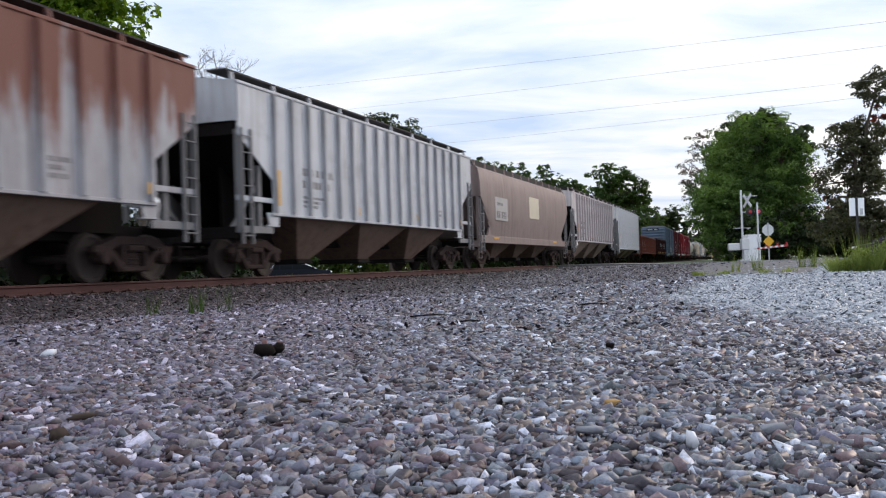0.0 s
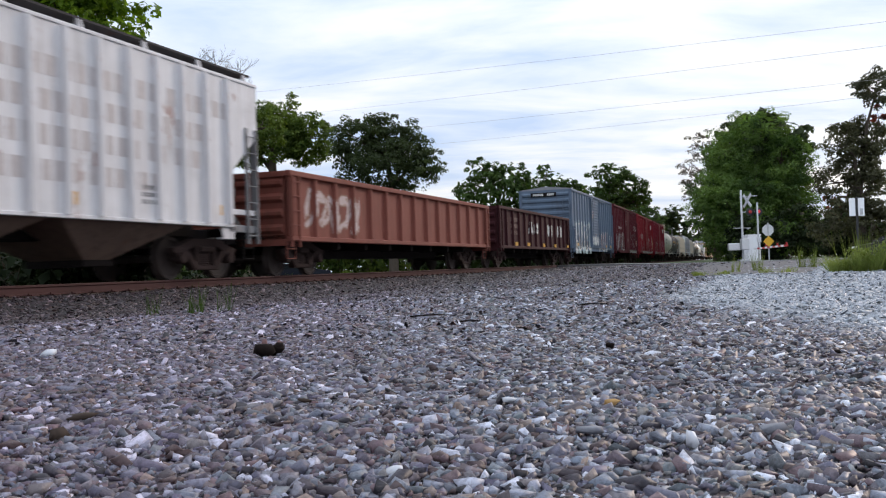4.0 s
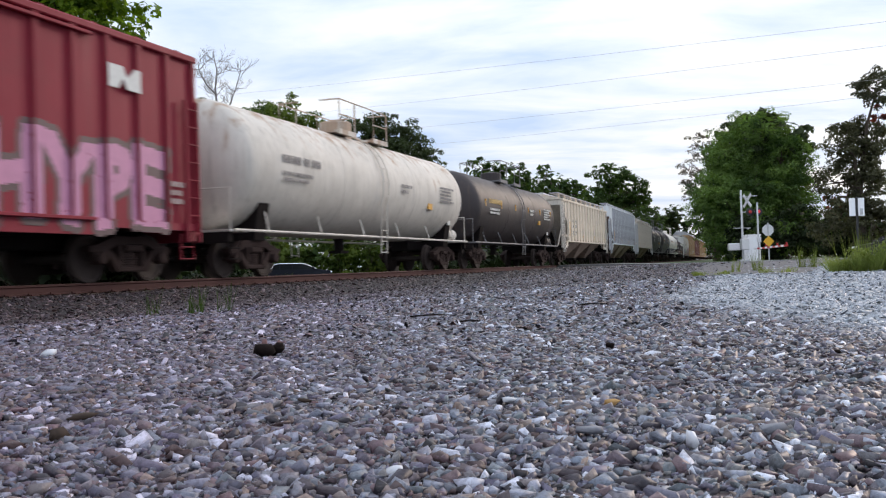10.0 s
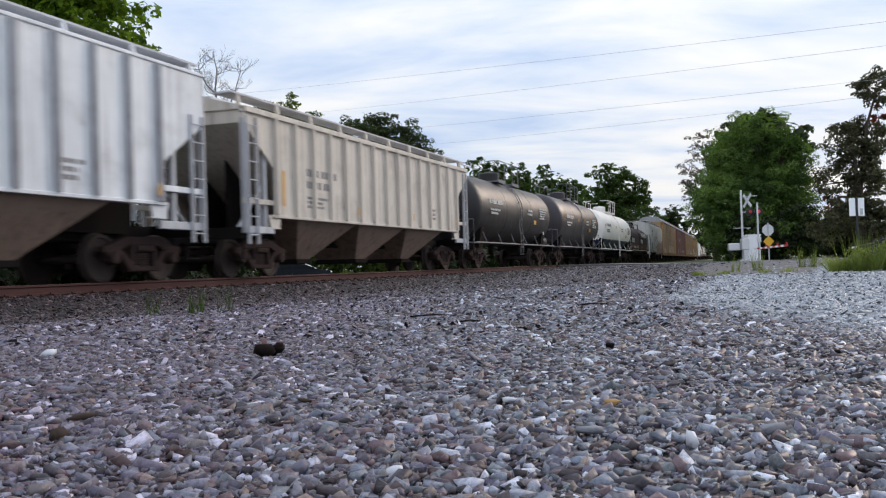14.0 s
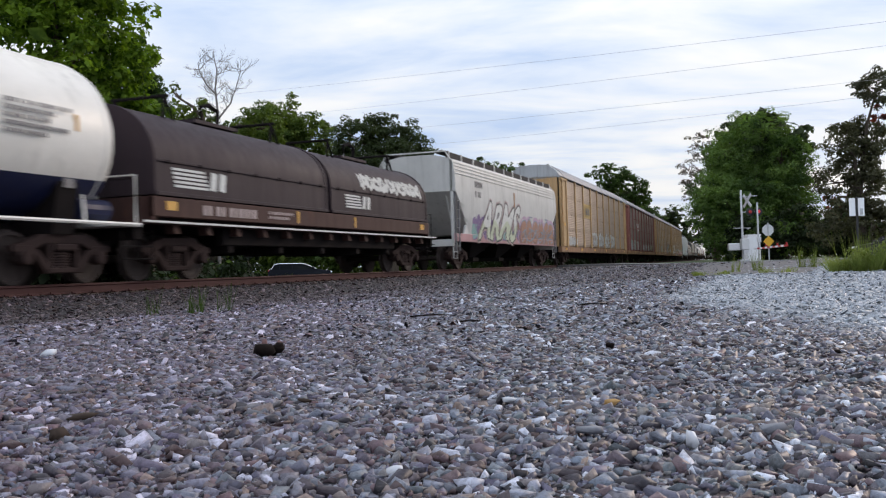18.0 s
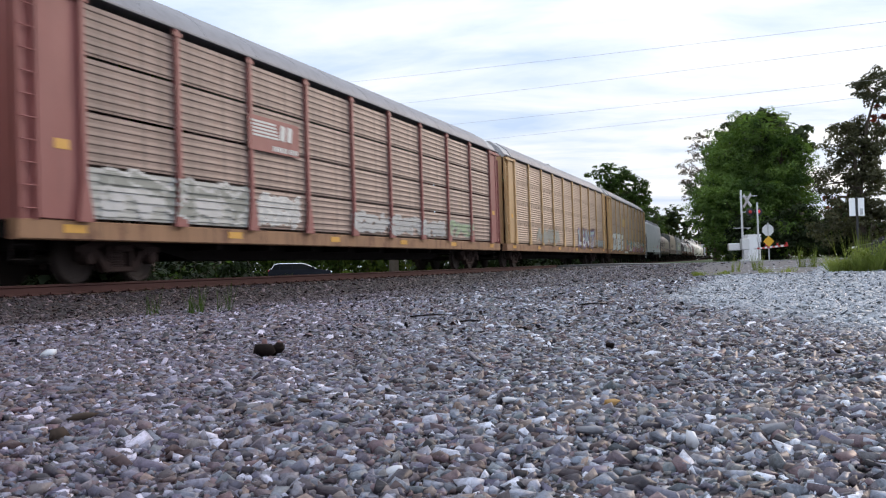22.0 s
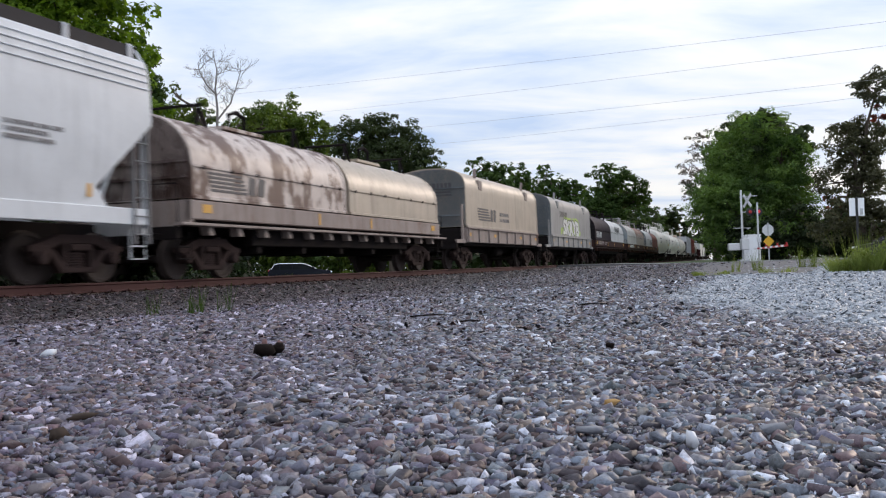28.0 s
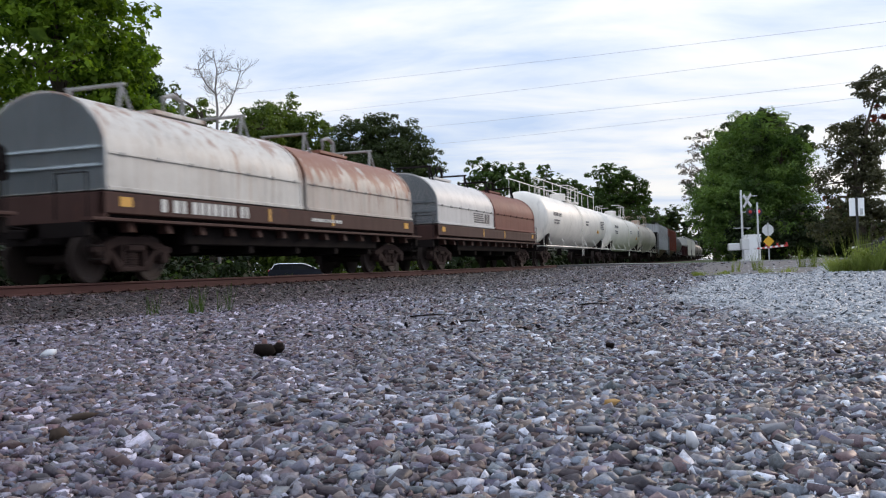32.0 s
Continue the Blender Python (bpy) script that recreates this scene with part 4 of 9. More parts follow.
def build_grass():
    r = random.Random(44)
    for k in range(13):
        x, y = 10.9 + 0.34 * k + r.uniform(-0.2, 0.2), 24.6 + r.uniform(-0.5, 0.9) + 0.08 * k
        grass_patch("tall_grass", "clump of tall yellow-green grass beside the drive", x, y, r.uniform(0.35, 0.6), r.uniform(0.3, 0.5), 420, r.uniform(0.4, 0.68) + 0.015 * k, 0.007, 500 + k, 0.36)
    grass_patch("tall_grass", "low matted grass under the taller clumps", 13.2, 25.6, 2.6, 1.5, 5200, 0.36, 0.007, 42, 0.9)
    grass_patch("tall_grass", "sparse seeding stalks above the tall grass", 12.3, 24.9, 1.8, 0.9, 130, 1.15, 0.006, 48, 0.16)
    grass_patch("tall_grass", "upright green weed stalks in the tall grass", 11.9, 25.6, 0.45, 0.5, 70, 1.2, 0.014, 49, 0.14)
    for k, (x, y, rx, rz) in enumerate(((11.3, 25.0, 0.55, 0.34), (12.4, 24.7, 0.7, 0.42), (13.5, 24.9, 0.8, 0.5), (14.6, 25.6, 0.8, 0.55), (12.9, 26.0, 1.0, 0.6))):
        v, f = foliage([(x, y, height(x, y) + rz * 0.7, rx, rz)], 900, 0.075, 520 + k, 0.8, 0.0)
        tagged(new("leafy_weeds", np_mesh("leafy_weeds", v, f, MAT_GRASS)), "leafy yellow-green weeds among the tall grass", "weeds", kind="stuff")
    grass_patch("low_weeds", "low green weeds at the edge of the gravel", 7.35, 25.6, 0.5, 0.45, 520, 0.15, 0.006, 43, 0.6)
    grass_patch("low_weeds", "low green weeds at the edge of the gravel", 9.3, 26.0, 0.5, 0.4, 260, 0.2, 0.006, 44, 0.5)
    grass_patch("weeds", "thin tall weeds beside the apron", 9.6, 28.5, 0.16, 0.2, 60, 0.75, 0.006, 45, 0.12)
    grass_patch("weeds", "thin tall weeds beside the apron", 8.6, 27.5, 0.14, 0.2, 40, 0.6, 0.006, 46, 0.12)
    grass_patch("weeds", "thin tall weeds beside the apron", 11.9, 30.5, 0.3, 0.2, 90, 0.8, 0.006, 47, 0.12)
    for x, y, n, seed in ((-3.63, 11.57, 26, 51), (-3.08, 11.5, 44, 52), (-2.82, 11.88, 24, 53), (-5.9, 10.4, 14, 54)):
        grass_patch("weeds", "thin weeds growing out of the ballast", x, y, 0.09, 0.12, n, 0.42, 0.004, seed, 0.16, MAT_LEAF)
    for s, left, seed in ((20, 2.6, 61), (26, 2.5, 62), (33, 2.7, 63), (40, 2.4, 64), (30, 3.2, 65)):
        p, _ = track_point(s, left)
        grass_patch("weeds", "green weeds along the far side of the ballast", p.x, p.y, 1.0, 0.5, 160, 0.28, 0.006, seed, 0.3)


build_grass()

# ---- crossing gear, signs, wires, parked cars ----


def build_crossing():
    z0 = height(19.3, 60)
    gate = thing("crossing_gate", "railway crossing gate with lowered striped arm and flashing lights", "crossing gate", at=pose(19.3, 60, z0))
    part("mast", Shape().turn([(-0.1, 0.075), (4.55, 0.065), (4.6, 0.03)], "z", n=12), MAT_GALV, gate, smooth=True)
    part("foundation", Shape().box(-0.3, 0.3, -0.3, 0.3, -0.2, 0.12, 0.03), MAT_GALV, gate)
    for a in (45, -45):
        sh = Shape().box(-0.56, 0.56, -0.012, 0.012, -0.10, 0.10, 0.005)
        part("crossbuck_blade", sh, MAT_ALU, gate, "bare metal back of a crossbuck blade", at=pose(0.36, -0.09, 3.9, 0, a, -72))
    part("cross_arm", Shape().tube([(-0.1, 0, 4.15), (1.0, -0.1, 4.2)], 0.03), MAT_GALV, gate)
    part("light_bar", Shape().tube([(0.05, -0.1, 3.16), (1.1, -0.35, 3.16)], 0.035), MAT_GALV, gate)
    for x, y in ((0.45, -0.22), (0.95, -0.34)):
        lamp = part("flasher", Shape().turn([(0, 0.02), (0.02, 0.255), (0.05, 0.26), (0.05, 0.1), (0.2, 0.08)], "y", (x, y - 0.1, 3.16), 18), MAT_BLACK, gate, "black flasher with round backboard")
        part("lens", Shape().turn([(-0.05, 0.02), (-0.04, 0.09), (0.0, 0.11)], "y", (x, y - 0.12, 3.16), 16), MAT_REDLIGHT if x > 0.6 else MAT_RED, lamp, "lit red lens" if x > 0.6 else "dark red lens", True)
    part("bell", Shape().turn([(0, 0.02), (0.05, 0.11), (0.12, 0.13)], "z", (0.35, -0.15, 2.05), 14), MAT_ALU, gate, smooth=True)
    part("bell_arm", Shape().tube([(-0.55, 0, 2.15), (0.5, -0.15, 2.15)], 0.025), MAT_GALV, gate)
    part("gate_mechanism", Shape().box(-0.2, 0.25, -0.5, -0.1, 0.75, 1.45, 0.03), MAT_ALU, gate)
    part("counterweight", Shape().box(-0.95, -0.25, -0.2, 0.1, 0.72, 1.18, 0.03), MAT_ALU, gate, "grey counterweight")
    arm = [Vector((0.55, -0.8, 0.78)), Vector((0.2, -7.2, 0.86))]
    for k in range(12):
        a, b = arm[0].lerp(arm[1], k / 12), arm[0].lerp(arm[1], (k + 1) / 12)
        part("arm_stripe", Shape().box(min(a.x, b.x) - 0.02, max(a.x, b.x) + 0.02, b.y, a.y, (a.z + b.z) / 2 - 0.055, (a.z + b.z) / 2 + 0.055, 0.008), MAT_RED if k % 2 else MAT_WHITE, gate, "red gate arm stripe" if k % 2 else "white gate arm stripe")
    for k in (4, 8, 11):
        p = arm[0].lerp(arm[1], k / 11.2)
        part("arm_lamp", Shape().turn([(0, 0.02), (0.02, 0.05), (0.12, 0.05), (0.14, 0.02)], "z", (p.x, p.y, p.z + 0.05), 10), MAT_RED, gate, "small red arm lamp")
    cab = thing("signal_cabinet", "white steel signal equipment cabinet behind the gate", "equipment cabinet", at=pose(20.27, 61.2, height(20.3, 61.2), 0, 0, 4))
    part("body", Shape().box(-0.44, 0.44, -0.35, 0.35, 0.02, 1.68, 0.02), MAT_WHITE, cab)
    part("roof", Shape().box(-0.48, 0.48, -0.39, 0.39, 1.68, 1.76, 0.02), MAT_WHITE, cab)
    part("door", Shape().box(-0.38, 0.38, -0.375, -0.352, 0.12, 1.6, 0.008), MAT_WHITE, cab)
    part("door_handle", Shape().box(0.25, 0.29, -0.41, -0.376, 0.8, 0.95, 0.008), MAT_GALV, cab)
    pole = thing("signal_mast", "slim galvanised signal mast beside the cabinet", "mast", at=pose(20.08, 59.3, height(20.1, 59.3)))
    part("pole", Shape().turn([(-0.1, 0.06), (3.62, 0.055), (3.68, 0.02)], "z", n=12), MAT_GALV, pole, smooth=True)
    part("cap", Shape().turn([(3.66, 0.07), (3.72, 0.07), (3.74, 0.02)], "z", n=12), MAT_GALV, pole)
    part("junction_box", Shape().box(-0.12, 0.12, -0.18, -0.05, 1.2, 1.55, 0.02), MAT_ALU, pole)
    # stop sign from behind, over a yellow warning sign
    st = thing("stop_sign", "back of an octagonal stop sign on a steel post", "road sign", at=pose(21.3, 61.0, height(21.3, 61)))
    oct_ = [(0.39 * math.cos(radians(22.5 + 45 * k)), 2.02 + 0.39 * math.sin(radians(22.5 + 45 * k))) for k in range(8)]
    part("plate", Shape().prism_y(oct_, -0.01, 0.01), MAT_ALU, st, "bare metal octagonal plate")
    part("post", Shape().box(-0.035, 0.035, -0.06, -0.012, -0.1, 2.5, 0.008), MAT_GALV, st)
    part("warning_plate", Shape().prism_y([(0, 0.9), (0.36, 1.27), (0, 1.64), (-0.36, 1.27)], -0.085, -0.065), MAT_YELLOW_SIGN, st, "yellow diamond warning plate")
    part("brace", Shape().box(-0.03, 0.03, -0.066, -0.058, 1.0, 1.6), MAT_GALV, st)
    sg = thing("road_sign", "pair of white sign plates on a dark post", "road sign", at=pose(16.92, 38.0, height(16.92, 38), 0, 0, 2))
    part("post", Shape().box(-0.035, 0.035, -0.05, 0.03, -0.1, 2.62, 0.01), MAT_BLACK, sg)
    part("plate", Shape().box(-0.31, -0.06, -0.02, 0.0, 1.85, 2.58, 0.01), MAT_WHITE, sg)
    pl = part("plate", Shape().box(0.06, 0.31, -0.02, 0.0, 1.85, 2.58, 0.01), MAT_WHITE, sg)
    part("printed_panel", Shape().box(0.13, 0.25, -0.028, -0.021, 1.9, 2.15), MAT_GALV, pl, "grey printed panel")
    part("bracket", Shape().box(-0.3, 0.3, 0.0, 0.02, 2.2, 2.26), MAT_GALV, sg)


build_crossing()


def wire(a, b, sag, label):
    a, b = Vector(a), Vector(b)
    pts = [a.lerp(b, k / 24) - Vector((0, 0, sag * 4 * (k / 24) * (1 - k / 24))) for k in range(25)]
    solid("power_line", Shape().tube(pts, 0.0105, 5), MAT_WIRE, label, "power line", "overhead lines", "structure")


for a, b in (((-22.3, 110, 22.3), (27.6, 55, 14.7)), ((-14.7, 112, 20.0), (28.1, 56, 13.5)), ((-6.0, 114, 17.9), (28.5, 57, 11.7)), ((3.7, 118, 16.8), (29.0, 58, 10.9))):
    a, b = Vector(a), Vector(b)
    wire(a - (b - a) * 0.5, b + (b - a) * 0.6, 0.5, "thin grey overhead power line")


def parked_car(name, label, m, paint_mat, rails=True):
    """An estate car: body with wheel arches, glasshouse, trim, lamps and wheels. Length along x."""
    car = thing(name, label, "car", at=m)
    low = [(-2.25, 0.32), (-1.95, 0.25), (1.95, 0.25), (2.28, 0.34), (2.30, 0.66), (2.12, 0.84), (1.25, 0.98), (-2.15, 1.02), (-2.30, 0.85)]
    sh = Shape()
    rings = []
    for y, k in ((-0.92, 0.96), (-0.86, 1.0), (0.86, 1.0), (0.92, 0.96)):
        rings.append([(x * k, y, z) for x, z in low])
    part("body", sh.loft(rings), paint_mat, car, smooth=True)
    house = [(-2.1, 1.0), (1.2, 0.98), (0.42, 1.34), (0.1, 1.41), (-1.5, 1.43), (-1.85, 1.37)]
    sh = Shape().loft([[(x, -0.84, z if z < 1.1 else z) for x, z in house], [(x, 0.84, z) for x, z in house]])
    part("glasshouse", sh, MAT_GLASS, car)
    part("roof", Shape().loft([[(x, y, z) for y in (-0.74, -0.66, 0.66, 0.74)] for x, z in ((0.36, 1.37), (0.05, 1.43), (-1.5, 1.455), (-1.86, 1.39))], caps=False, closed=False).loft(
        [[(x, y, z - 0.03) for y in (-0.74, -0.66, 0.66, 0.74)] for x, z in ((0.36, 1.37), (0.05, 1.43), (-1.5, 1.455), (-1.86, 1.39))], caps=False, closed=False), paint_mat, car)
    for y in (-0.86, 0.86):
        part("window_trim", Shape().tube([(1.16, y, 1.0), (0.40, y, 1.35), (0.08, y, 1.41), (-1.5, y, 1.43), (-1.84, y, 1.37), (-2.05, y, 1.02)], 0.032, 6), MAT_CHROME if rails else paint_mat, car, "window trim")
        for x in (-0.55, -1.45):
            part("pillar", Shape().box(x - 0.045, x + 0.045, min(y * 0.97, y * 1.0), max(y * 0.97, y * 1.0), 1.0, 1.41, 0.01), paint_mat, car)
        part("mirror", Shape().box(0.85, 1.02, min(y, y * 1.2), max(y, y * 1.2), 1.0, 1.14, 0.03), paint_mat, car)
        part("headlamp", Shape().box(2.05, 2.3, min(y * 0.95, y * 0.6), max(y * 0.95, y * 0.6), 0.66, 0.80, 0.03), MAT_WHITE, car, "pale headlamp")
        part("tail_lamp", Shape().box(-2.29, -2.1, min(y * 0.98, y * 0.75), max(y * 0.98, y * 0.75), 0.75, 1.0, 0.03), MAT_RED, car)
        for x in (-1.38, 1.42):
            w = part("wheel", Shape().turn([(-0.11, 0.2), (-0.11, 0.31), (-0.08, 0.335), (0.08, 0.335), (0.11, 0.31), (0.11, 0.2)], "y", (x, y * 0.93, 0.335), 20), MAT_RUBBER, car, "black tyre")
            part("rim", Shape().turn([(-0.09, 0.03), (-0.095, 0.2), (0.095, 0.2), (0.09, 0.03)], "y", (x, y * 0.95, 0.335), 14), MAT_ALU, w)
    return car


parked_car("parked_car", "dark blue estate car with bright trim beyond the track", pose(-10.5, 68.3, -0.295, 0, 0, 8), MAT_CARPAINT)
parked_car("parked_car", "dark plum-coloured car waiting on the road", pose(27.6, 57.0, 0.17, 0, 0, 165), MAT_PLUMCAR, False)


def yard_bits():
    """Odd pieces lying on the gravel."""
    def lump(name, label, cat, x, y, sx, sy, sz, mat, seed, rz=0, up=0.0):
        v, f = stone_templates(1, 15, seed)[0]
        v = v / np.abs(v).max(axis=0) * np.array([sx, sy, sz])
        ob = new(name, np_mesh(name, v, f, mat))
        ob.matrix_basis = pose(x, y, height(x, y) + sz * 0.6 + up, random.uniform(-8, 8), random.uniform(-8, 8), rz)
        tagged(ob, label, cat)
    lump("charred_wood", "charred black lump of wood lying on the gravel", "wood piece", -1.03, 5.30, 0.062, 0.05, 0.05, MAT_STICK, 71, 20, 0.012)
    lump("wood_knot", "dark brown knot of wood against the charred lump", "wood piece", -0.985, 5.40, 0.042, 0.04, 0.044, MAT_STICK, 81, -15, 0.02)
    lump("brick_piece", "broken reddish brick piece behind the charred wood", "brick", -1.07, 5.52, 0.02, 0.02, 0.045, MAT_REDSTONE, 72, 10, 0.03)
    lump("brick_piece", "broken reddish brick piece behind the charred wood", "brick", -0.99, 5.53, 0.018, 0.02, 0.04, MAT_REDSTONE, 82, 30, 0.03)
    lump("charred_wood", "flat dark bark piece on the gravel", "wood piece", -1.22, 3.10, 0.062, 0.022, 0.012, MAT_TIE, 73, 5, 0.015)
    lump("charred_wood", "dark splinter of wood on the gravel", "wood piece", -1.14, 2.75, 0.034, 0.014, 0.022, MAT_TIE, 77, 60, 0.012)
    lump("bark_piece", "curled brown bark piece on the gravel", "wood piece", -0.51, 3.31, 0.03, 0.012, 0.008, MAT_TIE, 84, 10, 0.014)
    lump("dry_leaf", "dark curled dry leaf on the pale gravel", "leaf", 1.86, 4.45, 0.026, 0.03, 0.012, MAT_STICK, 85, 50, 0.014)
    lump("wood_chip", "small dark wood chip on the gravel", "wood piece", 0.89, 5.06, 0.028, 0.024, 0.02, MAT_STICK, 86, 0, 0.014)
    lump("slate_stone", "flat blue-grey stone among the gravel", "stone", 0.37, 2.49, 0.042, 0.026, 0.012, MAT_SLATE, 87, 10, 0.018)
    lump("slate_stone", "long dark grey stone among the gravel", "stone", 0.84, 2.42, 0.05, 0.02, 0.016, MAT_SLATE, 88, 25, 0.016)
    lump("pale_stone", "upright pale stone among the gravel", "stone", 0.60, 2.31, 0.016, 0.02, 0.026, MAT_PALESTONE, 89, 30, 0.012)
    lump("pale_stone", "flat pale bluish stone among the gravel", "stone", 0.20, 3.11, 0.03, 0.02, 0.012, MAT_PALESTONE, 90, 5, 0.016)
    for x, y, dx, dy in ((1.5, 10.3, 0.34, 0.05), (-0.35, 9.2, 0.5, -0.1), (0.1, 7.9, 0.22, 0.06)):
        z = height(x, y) + 0.022
        solid("stick", Shape().tube([(x, y, z), (x + dx * 0.5, y + dy * 0.5 + 0.02, z + 0.012), (x + dx, y + dy, z)], 0.009, 5, r1=0.004), MAT_STICK, "thin dark stick lying on the gravel", "stick")
    lump("ochre_stone", "ochre yellow stone among the grey gravel", "stone", 0.52, 2.98, 0.030, 0.018, 0.012, MAT_OCHRE, 74, 15, 0.016)
    lump("pale_stone", "flat white stone among the grey gravel", "stone", -2.45, 5.75, 0.05, 0.035, 0.02, MAT_PALESTONE, 75, 0, 0.016)
    lump("pale_stone", "white stone among the grey gravel", "stone", -0.13, 2.15, 0.026, 0.018, 0.014, MAT_PALESTONE, 76, 40, 0.012)


yard_bits()

# ---- the train ----
MAT_TRUCK = paint("grimy_cast_steel", (0.046, 0.031, 0.029), 0.35, 0.3, 0.8, fade=0.02, rust_color=(0.052, 0.026, 0.021), dirt_color=(0.018, 0.012, 0.012), spec=0.06)
MAT_WHEEL = paint("rusty_wheel_steel", (0.048, 0.036, 0.033), 0.4, 0.2, 0.65, fade=0.02, rust_color=(0.06, 0.033, 0.025), dirt_color=(0.02, 0.015, 0.014))
MAT_UNDER = paint("grimy_underframe", (0.016, 0.013, 0.013), 0.25, 0.3, 0.85, fade=0.01, rust_color=(0.04, 0.024, 0.019), dirt_color=(0.012, 0.009, 0.009), spec=0.06)
MAT_REFLECT = plain("yellow_reflector", (0.62, 0.32, 0.04), 0.4, 0, 0.2, 6)
MAT_FIELD = plain("faded_yellow_field", (0.50, 0.33, 0.10), 0.55, 0, 0.3, 5)
MAT_LETTER_W = plain("worn_white_lettering", (0.62, 0.62, 0.60), 0.6, 0, 0.3, 12)
MAT_EMBLEM = plain("dark_emblem_paint", (0.075, 0.07, 0.075), 0.6, 0, 0.3, 12)
MAT_LETTER_P = plain("faded_pinkish_white_lettering", (0.38, 0.30, 0.29), 0.6, 0, 0.3, 12)
MAT_LETTER_D = plain("worn_dark_lettering", (0.17, 0.16, 0.165), 0.6, 0, 0.35, 12)
MAT_GRATE = paint("dark_walkway_grating", (0.05, 0.045, 0.045), 0.3, 0.3, 0.8, fade=0.01)
MAT_LADDER = paint("dull_grey_steel", (0.20, 0.195, 0.20), 0.3, 0.5, 0.6)
G_WHITE = plain("white_spray_paint", (0.62, 0.62, 0.60), 0.55, 0, 0.2, 4)
G_SILVER = plain("silver_spray_paint", (0.45, 0.46, 0.47), 0.4, 0.4, 0.25, 4)
G_BLACK = plain("black_spray_paint", (0.025, 0.025, 0.03), 0.55, 0, 0.3, 4)
G_TEAL = plain("teal_spray_paint", (0.16, 0.32, 0.31), 0.55, 0, 0.3, 4)
G_PINK = plain("pink_spray_paint", (0.52, 0.22, 0.36), 0.55, 0, 0.25, 4)
G_GREEN = plain("pale_green_spray_paint", (0.30, 0.40, 0.24), 0.55, 0, 0.3, 4)
G_PALE = plain("pale_lime_spray_paint", (0.50, 0.54, 0.40), 0.55, 0, 0.15, 4)
G_GHOST = plain("faded_greenish_spray_paint", (0.27, 0.28, 0.25), 0.6, 0, 0.25, 4)
G_ROSE = plain("dusty_rose_spray_paint", (0.40, 0.30, 0.29), 0.55, 0, 0.25, 4)
G_DUSK = plain("dusky_plum_spray_paint", (0.10, 0.055, 0.06), 0.55, 0, 0.3, 4)
G_SLATE = plain("slate_blue_spray_paint", (0.19, 0.235, 0.29), 0.55, 0, 0.3, 4)
G_LIME = plain("lime_spray_paint", (0.36, 0.50, 0.08), 0.55, 0, 0.3, 4)
G_PURPLE = plain("purple_spray_paint", (0.14, 0.08, 0.22), 0.55, 0, 0.3, 4)
G_BROWN = plain("brown_spray_paint", (0.20, 0.09, 0.06), 0.55, 0, 0.3, 4)
G_SMOKE = plain("smoky_grey_spray_paint", (0.115, 0.105, 0.10), 0.55, 0, 0.35, 4)
G_MINT = plain("pale_mint_spray_paint", (0.30, 0.40, 0.42), 0.55, 0, 0.2, 4)
G_RUST = plain("rusty_orange_spray_paint", (0.34, 0.16, 0.105), 0.55, 0, 0.35, 3)
G_MAUVE = plain("mauve_spray_paint", (0.44, 0.29, 0.41), 0.55, 0, 0.3, 3)

CARS, WHEELS = [], []


def wheelset_mesh():
    sh = Shape()
    for s in (-1, 1):
        prof = [(0.655, 0.11), (0.645, 0.30), (0.665, 0.385), (0.655, 0.482), (0.690, 0.486), (0.705, 0.457), (0.80, 0.452), (0.803, 0.39), (0.775, 0.37), (0.755, 0.28), (0.79, 0.17), (0.80, 0.11)]
        sh.turn([(s * a, r) for a, r in prof], "y", n=22)
    sh.turn([(-1.02, 0.05), (-1.0, 0.09), (-0.8, 0.085), (0.8, 0.085), (1.0, 0.09), (1.02, 0.05)], "y", n=14)
    return sh.mesh("wheelset", MAT_WHEEL, True)


def side_frame_mesh():
    sh = Shape()
    y0, y1 = -0.09, 0.09
    sh.prism_y([(-1.16, 0.66), (-0.95, 0.70), (-0.48, 0.86), (0.48, 0.86), (0.95, 0.70), (1.16, 0.66), (1.16, 0.56), (0.72, 0.58), (0.42, 0.71), (-0.42, 0.71), (-0.72, 0.58), (-1.16, 0.56)], y0, y1)
    sh.prism_y([(-0.74, 0.60), (-0.62, 0.60), (-0.33, 0.33), (-0.33, 0.20), (-0.44, 0.20)], y0, y1)
    sh.prism_y([(0.74, 0.60), (0.62, 0.60), (0.33, 0.33), (0.33, 0.20), (0.44, 0.20)], y0, y1)
    sh.box(-0.44, 0.44, y0, y1, 0.19, 0.29, 0.02)
    for x in (-0.36, 0.28):
        sh.box(x, x + 0.08, y0, y1, 0.28, 0.72)
    for x in (-0.89, 0.89):
        sh.box(x - 0.17, x + 0.17, y0 - 0.01, y1 + 0.01, 0.48, 0.68, 0.03)
        sh.turn([(-0.16, 0.07), (-0.15, 0.12), (0.05, 0.13)], "y", (x, 0, 0.457), 14)
    return sh.mesh("side_frame", MAT_TRUCK)


def spring_mesh():
    prof = [(0.28, 0.05)]
    for k in range(6):
        prof += [(0.29 + k * 0.045, 0.10), (0.31 + k * 0.045, 0.10), (0.315 + k * 0.045, 0.08), (0.33 + k * 0.045, 0.08)]
    sh = Shape().turn(prof + [(0.57, 0.05)], "z", n=7)
    sh.v = [(x * 2.3, y, z) for x, y, z in sh.v]
    return sh.mesh("spring_nest", MAT_TRUCK)


